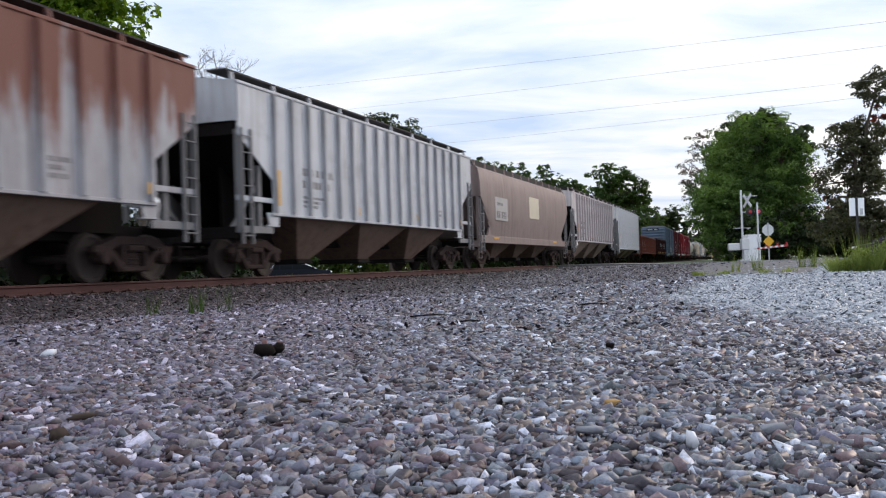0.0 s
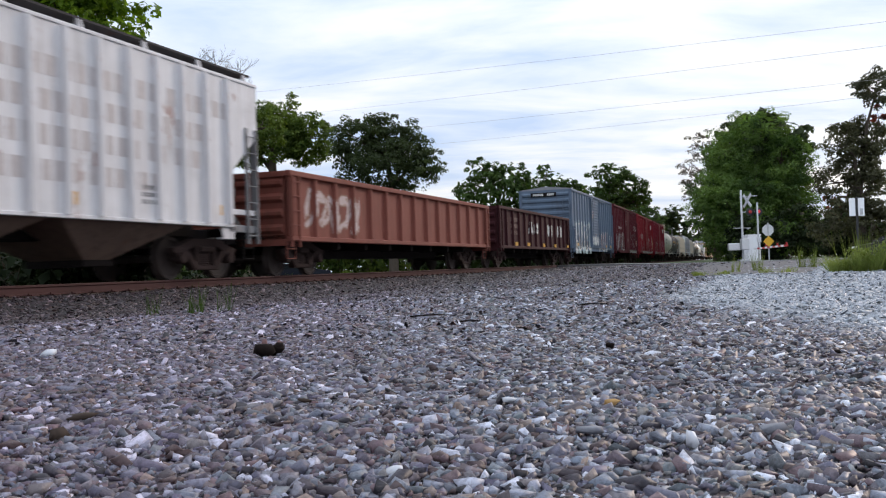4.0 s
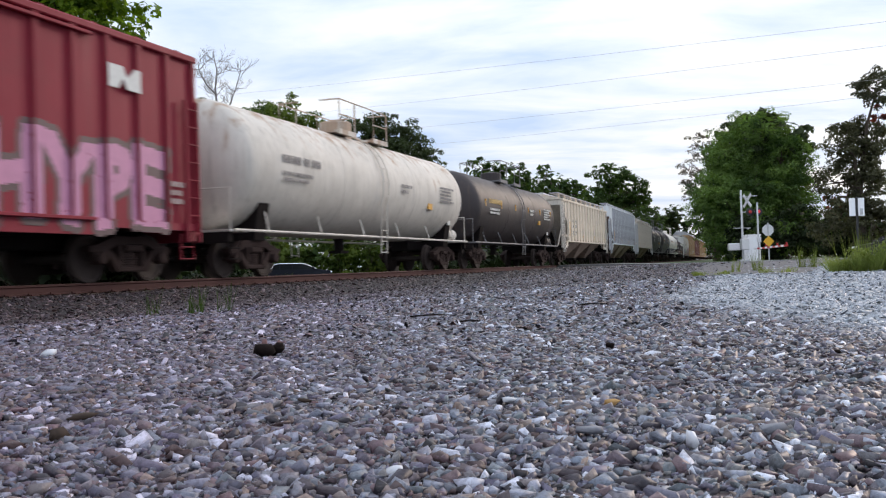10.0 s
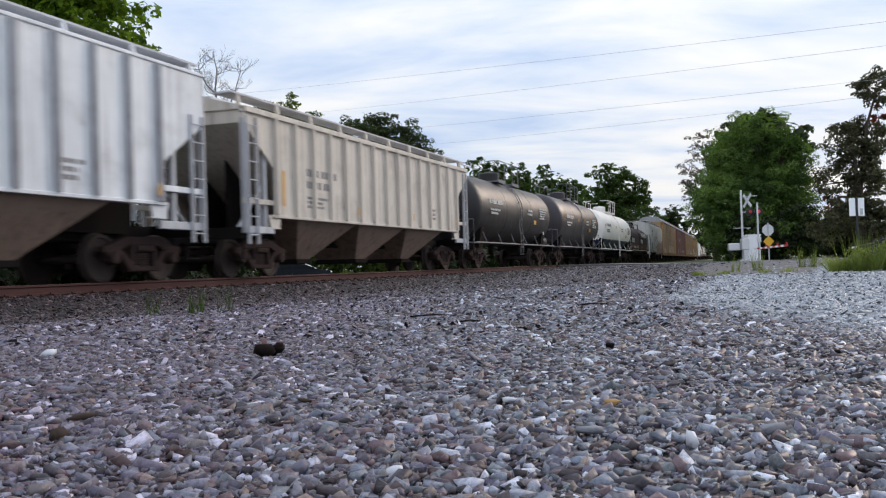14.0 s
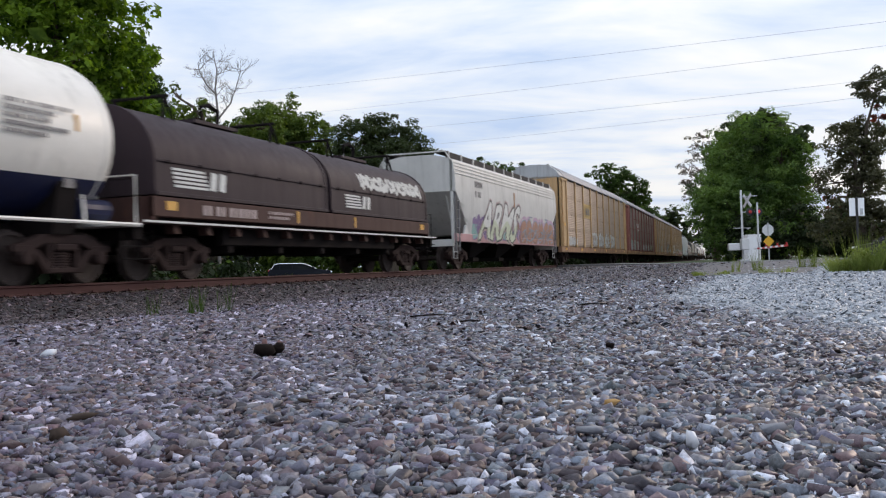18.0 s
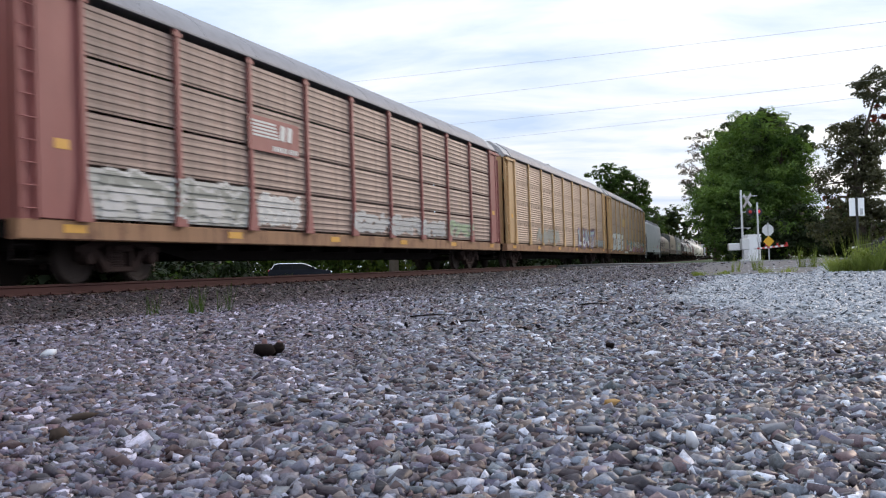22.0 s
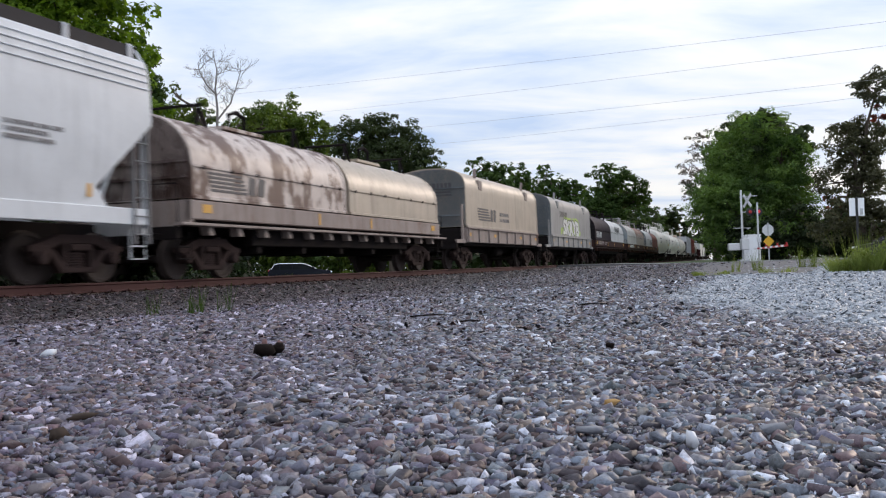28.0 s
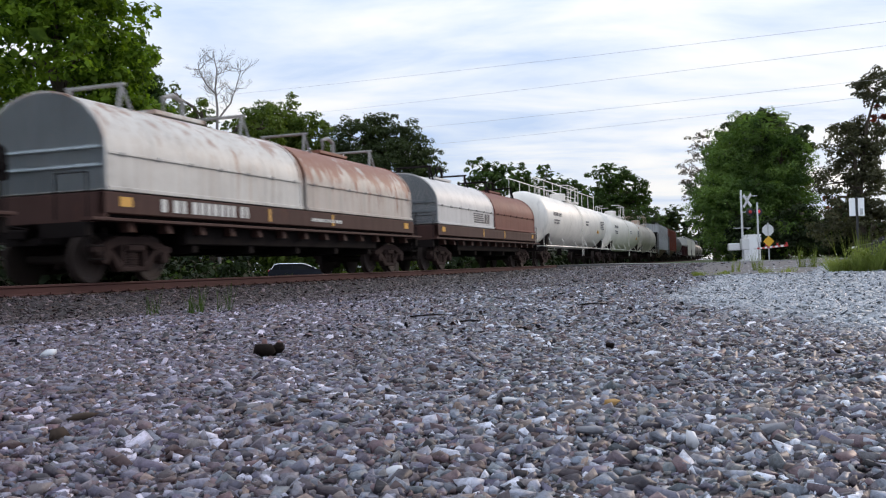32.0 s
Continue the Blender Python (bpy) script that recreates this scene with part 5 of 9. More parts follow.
def bolster_mesh():
    sh = Shape()
    sh.box(-0.24, 0.24, -1.14, 1.14, 0.57, 0.70, 0.03)
    sh.turn([(0.68, 0.2), (0.80, 0.2)], "z", n=14)
    for x in (-0.62, 0.62):
        sh.box(x - 0.05, x + 0.05, -0.85, 0.85, 0.38, 0.50, 0.02)
    for s in (-1, 1):
        for x in (-0.38, 0.38):
            sh.box(x - 0.04, x + 0.04, s * 0.755 - 0.06, s * 0.755 + 0.06, 0.33, 0.60, 0.01)
    return sh.mesh("truck", MAT_TRUCK)


ME_WHEEL, ME_FRAME, ME_SPRING, ME_BOLSTER = wheelset_mesh(), side_frame_mesh(), spring_mesh(), bolster_mesh()


def coupler_mesh():
    sh = Shape()
    sh.box(-0.75, 0.0, -0.09, 0.09, 0.80, 0.98, 0.02)
    sh.prism_z([(-0.02, -0.12), (0.10, -0.20), (0.26, -0.17), (0.28, -0.08), (0.13, -0.02), (0.14, 0.08), (0.27, 0.10), (0.24, 0.19), (0.08, 0.17), (-0.02, 0.12)], 0.74, 1.04)
    sh.tube([(-0.05, -0.33, 0.92), (0.10, -0.33, 0.70), (0.30, -0.30, 0.48), (0.52, -0.25, 0.44)], 0.025, 6)
    sh.tube([(-0.1, -0.55, 0.98), (-0.1, -0.95, 0.98), (-0.02, -1.35, 0.90)], 0.016, 5)
    return sh.mesh("coupler", MAT_UNDER)


ME_COUPLER = coupler_mesh()


def running_gear(car, L, inset, reach):
    """Trucks with wheelsets, and a coupler at either end. inset: truck centre from the end of the body; reach: body end to coupler face."""
    for s in (-1, 1):
        x = s * (L / 2 - inset)
        tk = part("truck", ME_BOLSTER, None, car, at=pose(x, 0, 0))
        for y in (-1.0, 1.0):
            part("side_frame", ME_FRAME, None, tk, at=pose(0, y, 0))
            part("spring_nest", ME_SPRING, None, tk, at=pose(0, y, 0))
        for a in (-0.89, 0.89):
            WHEELS.append((part("wheelset", ME_WHEEL, None, tk, at=pose(a, 0, 0.457)), car))
        part("coupler", ME_COUPLER, None, car, at=pose(s * (L / 2 + reach - 0.2), 0, 0, 0, 0, 0 if s > 0 else 180))


def ladder(car, x0, x1, y, z0, z1, n, mat, out=-1, name="ladder"):
    """A side ladder of two stiles and n rungs, standing off the side."""
    sh = Shape()
    yo = y + out * 0.07
    for x in (x0, x1):
        sh.box(x - 0.025, x + 0.025, min(y, yo), max(y, yo), z0, z1)
    for k in range(n):
        z = z0 + (k + 0.5) * (z1 - z0) / n
        sh.tube([(x0, yo, z), (x1, yo, z)], 0.014, 5)
    return part(name, sh, mat, car)


def end_ladder(car, x, y0, y1, z0, z1, n, mat):
    sh = Shape()
    s = 1 if x > 0 else -1
    for y in (y0, y1):
        sh.box(min(x, x + s * 0.06), max(x, x + s * 0.06), y - 0.02, y + 0.02, z0, z1)
    for k in range(n):
        z = z0 + (k + 0.5) * (z1 - z0) / n
        sh.tube([(x + s * 0.06, y0, z), (x + s * 0.06, y1, z)], 0.014, 5)
    return part("end_ladder", sh, mat, car)


def bars(car, x, z, w, h, rows, y, mat, name="lettering", label="worn painted lettering", split=3, seed=0):
    """Painted writing too worn to read: rows of short plain bars on the side at y."""
    r = random.Random(seed + int(x * 31 + z * 17))
    sh = Shape()
    step_h = h / rows
    for k in range(rows):
        a = x
        zz = z + h - (k + 1) * step_h
        tall, end = step_h * 0.60, x + w * (1.0 if k == 0 else r.uniform(0.6, 1.0))
        while a < end - 0.3 * tall:
            b = min(end, a + tall * r.uniform(0.5, 0.8))
            sh.box(a, b, min(y, y - 0.006), max(y, y - 0.006), zz, zz + tall)
            a = b + tall * (0.32 if r.random() < 0.82 else 0.85)
    return tagged(part(name, sh, mat, car), label, kind="stuff")


def reflectors(car, xs, z, y, h=0.45, w=0.11):
    for x in xs:
        part("reflector", Shape().box(x, x + w, y - 0.008, y, z, z + h), MAT_REFLECT, car, "yellow reflective strip")


def graffiti(car, x0, x1, z0, z1, depth, mats, seed, n, label, weight=0.16, cell=0.042, lean=0.15, round_=False):
    """Sprayed shapes that follow the relief of the side. mats: fill, outline, then accents; depth(x, z) gives the surface's y."""
    r = np.random.default_rng(seed)
    nx, nz = int((x1 - x0) / cell), int((z1 - z0) / cell)
    gx, gz = np.meshgrid(x0 + (np.arange(nx) + 0.5) * cell, z0 + (np.arange(nz) + 0.5) * cell, indexing="ij")
    dist = np.full(gx.shape, 9.0)
    idx = np.full(gx.shape, -1)
    w, h = (x1 - x0) / n, z1 - z0
    weight = min(weight, (0.115 if not round_ else 0.16) * h)
    rim = min(0.055, 0.6 * weight)
    jag = 0.05 * np.sin(gx * 9 + gz * 5) + 0.03 * np.sin(gx * 23 - gz * 17)
    for k in range(n):
        cx = x0 + (k + 0.5) * w
        edge = weight + rim
        segs = []
        flip = r.choice([-1, 1])
        # a looping stroke of no alphabet
        q, ph = (1, 2, 3) if k % 2 else (2, 1, 3), r.uniform(0, 6.28, 4)
        pl = []
        for t in np.linspace(0, 6.283 * r.uniform(0.72, 1.0), 26):
            zz = z0 + edge + (h - 2 * edge) * (0.5 + 0.40 * math.sin(q[0] * t + ph[0]) + 0.10 * math.sin(q[2] * t + ph[1]))
            pl.append((cx + flip * (0.34 * math.sin(q[1] * t + ph[2]) + 0.16 * math.sin(q[2] * t + ph[3])) * w * 1.2 + lean * (zz - z0 - h / 2), zz))
        segs += list(zip(pl[:-1], pl[1:]))
        near = np.full(gx.shape, 9.0)
        for (ax, az), (bx, bz) in segs:
            dx, dz = bx - ax, bz - az
            t = np.clip(((gx - ax) * dx + (gz - az) * dz) / (dx * dx + dz * dz + 1e-6), 0, 1)
            near = np.minimum(near, np.hypot(gx - ax - t * dx, gz - az - t * dz))
        near = near + 0.35 * jag * weight / 0.16
        idx[near < weight + rim] = 1
        body = near < weight
        idx[body] = 0
        tone, cut = r.integers(0, 6), z0 + h * r.uniform(0.35, 0.65)
        if len(mats) > 2 and tone in (0, 1, 2):
            idx[body & (gz < cut)] = 2
        if len(mats) > 3 and tone in (2, 3, 4):
            idx[body & (gz > cut)] = 3
        dist = np.minimum(dist, near)
    fill = dist < weight
    inner = np.full(gx.shape, 9.0)
    for k in range(n):
        q = [(x0 + (k + r.uniform(0.15, 0.85)) * w, z0 + h * r.uniform(0.15, 0.85)) for _ in range(3)]
        for (ax, az), (bx, bz) in zip(q[:-1], q[1:]):
            dx, dz = bx - ax, bz - az
            t = np.clip(((gx - ax) * dx + (gz - az) * dz) / (dx * dx + dz * dz + 1e-6), 0, 1)
            inner = np.minimum(inner, np.hypot(gx - ax - t * dx, gz - az - t * dz + 0.12 * np.sin(3.1 * t)))
    if mats[0] is not mats[1]:
        idx[fill & (inner < 0.038)] = 1
    # overspray worn thin
    worn = np.sin(gx * 41.3 + 3 * np.sin(gz * 17.1)) * np.sin(gz * 37.7 + 2 * np.sin(gx * 11.9)) > 0.93
    idx[worn] = -1
    return relief_cells("graffiti", car, x0, z0, cell, idx, depth, mats, label)


def letter_cells(text, gx, gz, x0, x1, z0, z1, lean, bold):
    """Which cells of a grid the letters of a word cover, drawn bold and slanted to fill the given field."""
    cu = bpy.data.curves.new("letters", "FONT")
    cu.body, cu.size, cu.offset, cu.resolution_u = text, 1.0, bold, 2
    tmp = bpy.data.objects.new("letters", cu)
    me = bpy.data.meshes.new_from_object(tmp)
    bpy.data.objects.remove(tmp)
    v = np.array([p.co[:2] for p in me.vertices])
    me.calc_loop_triangles()
    tri = [tuple(t.vertices) for t in me.loop_triangles]
    bpy.data.meshes.remove(me)
    lo, hi = v.min(axis=0), v.max(axis=0)
    v = (v - lo) / (hi - lo)
    slack = abs(lean) * (z1 - z0) / 2
    z = z0 + v[:, 1] * (z1 - z0)
    x = x0 + slack + v[:, 0] * (x1 - x0 - 2 * slack) + lean * (z - (z0 + z1) / 2)
    z = z + 0.05 * (z1 - z0) * np.sin(x * 2.3)
    cover = np.zeros(gx.shape, dtype=bool)
    for a, b, c in tri:
        d = (z[b] - z[c]) * (x[a] - x[c]) + (x[c] - x[b]) * (z[a] - z[c])
        if abs(d) < 1e-9:
            continue
        p = ((z[b] - z[c]) * (gx - x[c]) + (x[c] - x[b]) * (gz - z[c])) / d
        q = ((z[c] - z[a]) * (gx - x[c]) + (x[a] - x[c]) * (gz - z[c])) / d
        cover |= (p >= -0.01) & (q >= -0.01) & (p + q <= 1.01)
    return cover


def grown(cover, k):
    """The covered cells and those within k cells of them."""
    out = cover.copy()
    for a in range(-k, k + 1):
        for b in range(-k, k + 1):
            if a * a + b * b <= k * k + 1:
                out |= np.roll(np.roll(cover, a, 0), b, 1)
    return out


def relief_cells(name, car, x0, z0, cell, idx, depth, mats, label):
    """Paint laid on the relief of a side, cell by cell; idx picks the paint, -1 leaves a cell bare."""
    keep = np.argwhere(idx >= 0)
    if not len(keep):
        return None
    i, j = keep[:, 0], keep[:, 1]
    ax, az = x0 + i * cell, z0 + j * cell
    y = np.array([depth(a + cell / 2, b + cell / 2) for a, b in zip(ax, az)]) - 0.006
    v = np.stack([np.stack([ax, y, az], 1), np.stack([ax + cell, y, az], 1), np.stack([ax + cell, y, az + cell], 1), np.stack([ax, y, az + cell], 1)], 1).reshape(-1, 3)
    me = np_mesh(name, v, np.arange(len(v)).reshape(-1, 4), list(mats))
    me.polygons.foreach_set("material_index", idx[i, j].astype(np.int32))
    return tagged(part(name, me, None, car), label, kind="stuff")


def sprayed_word(car, text, x0, x1, z0, z1, depth, mats, label, lean=0.1, bold=0.03, cell=0.036, rim=2, halo=0):
    """A sprayed word. mats: fill, outline, lower fill, halo."""
    pad = 0.3
    nx, nz = int((x1 - x0 + 2 * pad) / cell), int((z1 - z0 + 2 * pad) / cell)
    bx, bz = x0 - pad, z0 - pad
    gx, gz = np.meshgrid(bx + (np.arange(nx) + 0.5) * cell, bz + (np.arange(nz) + 0.5) * cell, indexing="ij")
    cover = letter_cells(text, gx, gz, x0, x1, z0, z1, lean, bold)
    idx = np.full(gx.shape, -1)
    if halo and len(mats) > 3:
        idx[grown(cover, halo) & (np.sin(gx * 5.1 + 1.3 * np.sin(gz * 6.0)) + 0.7 * np.sin(gz * 4.3 + gx * 2.2) > -0.7)] = 3
    if rim:
        idx[grown(cover, rim)] = 1
    idx[cover] = 0
    if len(mats) > 2:
        idx[cover & (gz < z0 + (z1 - z0) * (0.42 + 0.12 * np.sin(gx * 3.1)))] = 2
    worn = np.sin(gx * 31.3 + 3 * np.sin(gz * 17.1)) * np.sin(gz * 27.7 + 2 * np.sin(gx * 11.9)) > 0.985
    idx[worn] = -1
    return relief_cells("graffiti", car, bx, bz, cell, idx, depth, mats, label)


BUBBLES = {
    "ring": ((0.5, 0.5, 0.34, 0.36),),
    "swirl": ((0.5, 0.68, 0.24, 0.18), (0.52, 0.28, 0.28, 0.16)),
    "bar": ((0.5, 0.5, 0.02, 0.36),),
    "pair": ((0.3, 0.5, 0.02, 0.36), (0.72, 0.5, 0.02, 0.36), (0.5, 0.2, 0.2, 0.02)),
    "arch": ((0.5, 0.42, 0.28, 0.44), (0.5, 0.4, 0.2, 0.03)),
}


def bubble_shapes(car, kinds, x0, x1, z0, z1, depth, mats, label, fat=0.17, rim=2, halo=0, cell=0.032, low=0.0):
    """A row of round sprayed shapes along a field. mats: fill, outline, inner shade, halo."""
    pad = 0.35
    bx, bz = x0 - pad, z0 - pad
    nx, nz = int((x1 - x0 + 2 * pad) / cell), int((z1 - z0 + 2 * pad) / cell)
    gx, gz = np.meshgrid(bx + (np.arange(nx) + 0.5) * cell, bz + (np.arange(nz) + 0.5) * cell, indexing="ij")
    idx = np.full(gx.shape, -1)
    wide = (x1 - x0) / len(kinds)
    all_, inner = np.zeros(gx.shape, dtype=bool), np.zeros(gx.shape, dtype=bool)
    edge = np.zeros(gx.shape, dtype=bool)
    for k, kind in enumerate(kinds):
        u = (gx - x0 - k * wide) / wide + 0.16 * (gz - (z0 + z1) / 2) * (1 if k % 2 else -0.4)
        v = (gz - z0) / (z1 - z0) + 0.05 * np.sin(k * 2.1 + gx * 2.0)
        near = np.full(gx.shape, 9.0)
        for cx, cz, rx, rz in BUBBLES[kind]:
            # distance from the line of an ellipse, in parts of a letter's width
            q = np.sqrt(((u - cx) / (rx + 1e-3)) ** 2 + ((v - cz) / (rz + 1e-3)) ** 2)
            near = np.minimum(near, np.where(min(rx, rz) < 0.05, np.maximum(np.abs(u - cx) - rx, 0) + np.maximum(np.abs(v - cz) - rz, 0), np.abs(q - 1) * min(rx, rz)))
        body = near < fat
        edge |= grown(body, rim) & ~body
        inner &= ~body
        edge &= ~(body & (near < fat * 0.8))
        all_ |= body
        inner |= body & (v < 0.45 + 0.1 * np.sin(gx * 4.0)) & (near > fat * 0.35) & (near < fat * 0.8)
    if halo:
        idx[grown(all_, halo) & (np.sin(gx * 4.1 + 1.3 * np.sin(gz * 5.0)) + 0.8 * np.sin(gz * 4.3 + gx * 2.2) > -0.8)] = 3
    idx[all_] = 0
    idx[inner] = 2
    idx[edge] = 1
    worn = np.sin(gx * 31.3 + 3 * np.sin(gz * 17.1)) * np.sin(gz * 27.7 + 2 * np.sin(gx * 11.9)) > 0.985
    idx[worn | (gz < low)] = -1
    return relief_cells("graffiti", car, bx, bz, cell, idx, depth, mats, label)


def painted_field(car, x0, x1, z0, z1, depth, mat, label, cell=0.045):
    """A plain painted field that follows the relief of the side, worn at its edges."""
    nx, nz = int((x1 - x0) / cell), int((z1 - z0) / cell)
    gx, gz = np.meshgrid(np.arange(nx), np.arange(nz), indexing="ij")
    idx = np.where(np.sin(gx * 1.7 + 2 * np.sin(gz * 0.9)) * np.sin(gz * 1.3 + 2 * np.sin(gx * 0.7)) > 0.86, -1, 0)
    return relief_cells("painted_field", car, x0, z0, cell, idx, depth, [mat], label)


def rail_emblem(car, x, z, w, h, y, mat, facing=1):
    """A railway's emblem as plain shapes: a fan of stripes and two slanted blocks."""
    sh = Shape()
    for k in range(5):
        zz = z + h * (0.82 - 0.2 * k)
        sh.prism_y([(x + 0.012 * k * w, zz), (x + 0.60 * w + 0.02 * k * w, zz), (x + 0.60 * w + 0.02 * k * w, zz + h * 0.12), (x + 0.012 * k * w, zz + h * 0.12)], y - 0.006, y)
    for k in range(2):
        a = x + (0.70 + 0.18 * k) * w
        sh.prism_y([(a, z + 0.08 * h), (a + 0.12 * w, z), (a + 0.15 * w, z + 0.9 * h), (a + 0.03 * w, z + 0.98 * h)], y - 0.006, y)
    return part("emblem", sh, mat, car, "plain striped railway emblem")


def end_gear(car, L, z_sill, half, mat):
    """End sills, their steps and grab irons, and a brake wheel at one end."""
    for s in (-1, 1):
        x = s * L / 2
        part("end_sill", Shape().box(min(x, x - s * 0.16), max(x, x - s * 0.16), -half, half, z_sill - 0.26, z_sill, 0.02), mat, car)
        for y in (-half + 0.02, half - 0.02):
            sh = Shape()
            a, b = x - s * 0.06, x - s * 0.50
            sh.tube([(a, y, z_sill - 0.1), (a, y, 0.42), (b, y, 0.42), (b, y, z_sill - 0.1)], 0.02, 5)
            sh.tube([(a, y, 0.66), (b, y, 0.66)], 0.018, 5)
            part("step", sh, mat, car)
    sh = Shape().turn([(0, 0.24), (0.03, 0.27), (0.06, 0.24)], "x", (-L / 2 - 0.14, 0.45, 2.3), 16)
    for k in range(3):
        a = math.pi * k / 3
        sh.tube([(-L / 2 - 0.11, 0.45 - 0.24 * math.cos(a), 2.3 - 0.24 * math.sin(a)), (-L / 2 - 0.11, 0.45 + 0.24 * math.cos(a), 2.3 + 0.24 * math.sin(a))], 0.012, 4)
    sh.box(-L / 2 - 0.1, -L / 2 + 0.02, 0.3, 0.6, 1.9, 2.2, 0.02)
    sh.tube([(-L / 2 - 0.05, 0.45, 1.0), (-L / 2 - 0.05, 0.45, 2.3)], 0.02, 5)
    part("brake_wheel", sh, MAT_UNDER, car)


def end_lettering(car, x, rows, mat):
    """Worn lettering on the leading end at x: rows of (y, z, width, height) as short plain bars."""
    sh = Shape()
    for y, z, w, h in rows:
        a = y
        while a < y + w - 0.3 * h:
            b = min(y + w, a + 0.62 * h)
            sh.box(x - 0.006, x, a, b, z, z + h)
            a = b + 0.2 * h
    return tagged(part("lettering", sh, mat, car), "worn painted lettering", kind="stuff")


def enter(car, F, R):
    CARS.append((car, (F + R) / 2))
    return car


def covered_hopper(F, R, body, label, top=4.35, bottom=1.5, ribs=17, bays=3, slope_top=3.2, cut=1.5, roof=0.18, walk_up=0.26, chord=False, walk_mat=None, frame_mat=None, slope_mat=None, bay_mat=None, rib_mat=None):
    """A covered hopper with ribbed sides, sloped ends over the trucks and funnel bays."""
    L, W = R - F, 1.56
    car = thing("covered_hopper_car", label, "hopper car", "cars of the train")
    frame_mat, slope_mat, walk_mat = frame_mat or MAT_LADDER, slope_mat or MAT_UNDER, walk_mat or MAT_GRATE
    h, b = L / 2, bottom
    part("slope_hull", Shape().prism_y([(-h + 0.05, top - 0.03), (-h + 0.05, slope_top), (-h + 2.9, b), (h - 2.9, b), (h - 0.05, slope_top), (h - 0.05, top - 0.03)], -W + 0.03, W - 0.03), slope_mat, car)
    for s in (-1, 1):
        y0, y1 = sorted((s * W, s * (W - 0.025)))
        part("side_sheet", Shape().prism_y([(-h, top), (-h, slope_top), (-h + cut, slope_top - 0.95), (-h + cut, b), (h - cut, b), (h - cut, slope_top - 0.95), (h, slope_top), (h, top)], y0, y1), body, car)
        part("side_sill", Shape().box(-h + cut - 0.1, h - cut + 0.1, *sorted((s * (W - 0.09), s * (W + 0.03))), b - 0.07, b, 0.01), body, car)
        part("top_chord", Shape().box(-h, h, *sorted((s * (W - 0.1), s * (W + (0.07 if chord else 0.03)))), top - (0.09 if chord else 0.03), top + 0.04, 0.01), body, car)
        for e in (-1, 1):
            xa = e * (h - cut - 0.05)
            part("jacking_pad", Shape().prism_y([(xa - 0.3, b - 0.005), (xa + 0.3, b - 0.005), (xa + 0.2, b - 0.3), (xa - 0.2, b - 0.3)], *sorted((s * (W - 0.05), s * (W - 0.02)))).box(xa - 0.24, xa + 0.24, *sorted((s * (W - 0.14), s * (W - 0.02))), b - 0.33, b - 0.29, 0.01), body, car)
            part("end_panel", Shape().box(*sorted((e * h, e * (h - 0.04))), *sorted((0, s * W)), slope_top + 0.3, top, 0.01), body, car)
            part("corner_post", Shape().box(*sorted((e * (h - 0.02), e * (h - 0.12))), *sorted((s * (W - 0.02), s * (W - 0.12))), 1.0, slope_top + 0.1, 0.01), frame_mat, car)
            part("inner_post", Shape().box(*sorted((e * (h - 0.95), e * (h - 1.05))), *sorted((s * (W - 0.06), s * (W - 0.16))), 1.0, slope_top - 0.62, 0.01), frame_mat, car)
            part("side_bar", Shape().box(*sorted((e * h, e * (h - cut))), *sorted((s * (W - 0.02), s * (W - 0.1))), b + 0.22, b + 0.34, 0.01), body, car)
            part("platform_edge", Shape().box(*sorted((e * h, e * (h - cut))), *sorted((s * (W - 0.02), s * (W - 0.1))), 1.0, 1.16, 0.01), frame_mat, car)
            ladder(car, e * (h - 0.10), e * (h - 0.50), s * (W - 0.02), 0.75, slope_top + 0.15, 7, frame_mat, s)
        for e in (-1, 1):
            part("brace", Shape().tube([(e * (h - 0.2), s * 1.2, 1.1), (e * (h - 1.5), s * 1.2, 2.3)], 0.04, 6), frame_mat, car)
            part("shear_web", Shape().prism_y([(e * (h - 1.0), 0.95), (e * (h - 3.3), 0.95), (e * (h - 3.3), b), (e * (h - 2.9), b), (e * (h - 1.0), b + (slope_top - b) * 0.66)], *sorted((s * 0.42, s * 0.46))), MAT_UNDER, car)
    rib = Shape()
    rib.prism_z([(-0.06, 0.0), (-0.05, -0.095), (0.05, -0.095), (0.06, 0.0)], b + 0.0, top - 0.05)
    mr = rib.mesh("rib", rib_mat or body)
    xs = [-h + cut + 0.07 + k * (L - 2 * cut - 0.14) / (ribs - 1) for k in range(ribs)]
    for s in (-1, 1):
        for x in xs:
            part("rib", mr, None, car, at=pose(x, s * W, 0, 0, 0, 0 if s < 0 else 180))
    # roof, hatch trough and walkways
    rp = [(-W, top + 0.0), (-W + 0.05, top + 0.05), (-0.5, top + roof), (0.5, top + roof), (W - 0.05, top + 0.05), (W, top + 0.0)]
    part("roof", Shape().prism(rp, -h, h), body, car)
    part("hatch_trough", Shape().box(-h + 0.6, h - 0.6, -0.36, 0.36, top + roof - 0.02, top + roof + 0.14, 0.03), walk_mat, car)
    for s in (-1, 1):
        part("running_board", Shape().box(-h - 0.12, h + 0.12, *sorted((s * 0.85, s * 1.35)), top + walk_up, top + walk_up + 0.04), walk_mat, car)
        n = 10
        for k in range(n):
            x = -h + 0.15 + k * (L - 0.3) / (n - 1)
            part("board_bracket", Shape().prism([(s * 1.42, top), (s * 1.36, top + walk_up), (s * 1.3, top + walk_up), (s * 1.3, top)], x - 0.03, x + 0.03), body, car)
    # funnel bays
    span_b = L - 2 * (cut + 1.25)
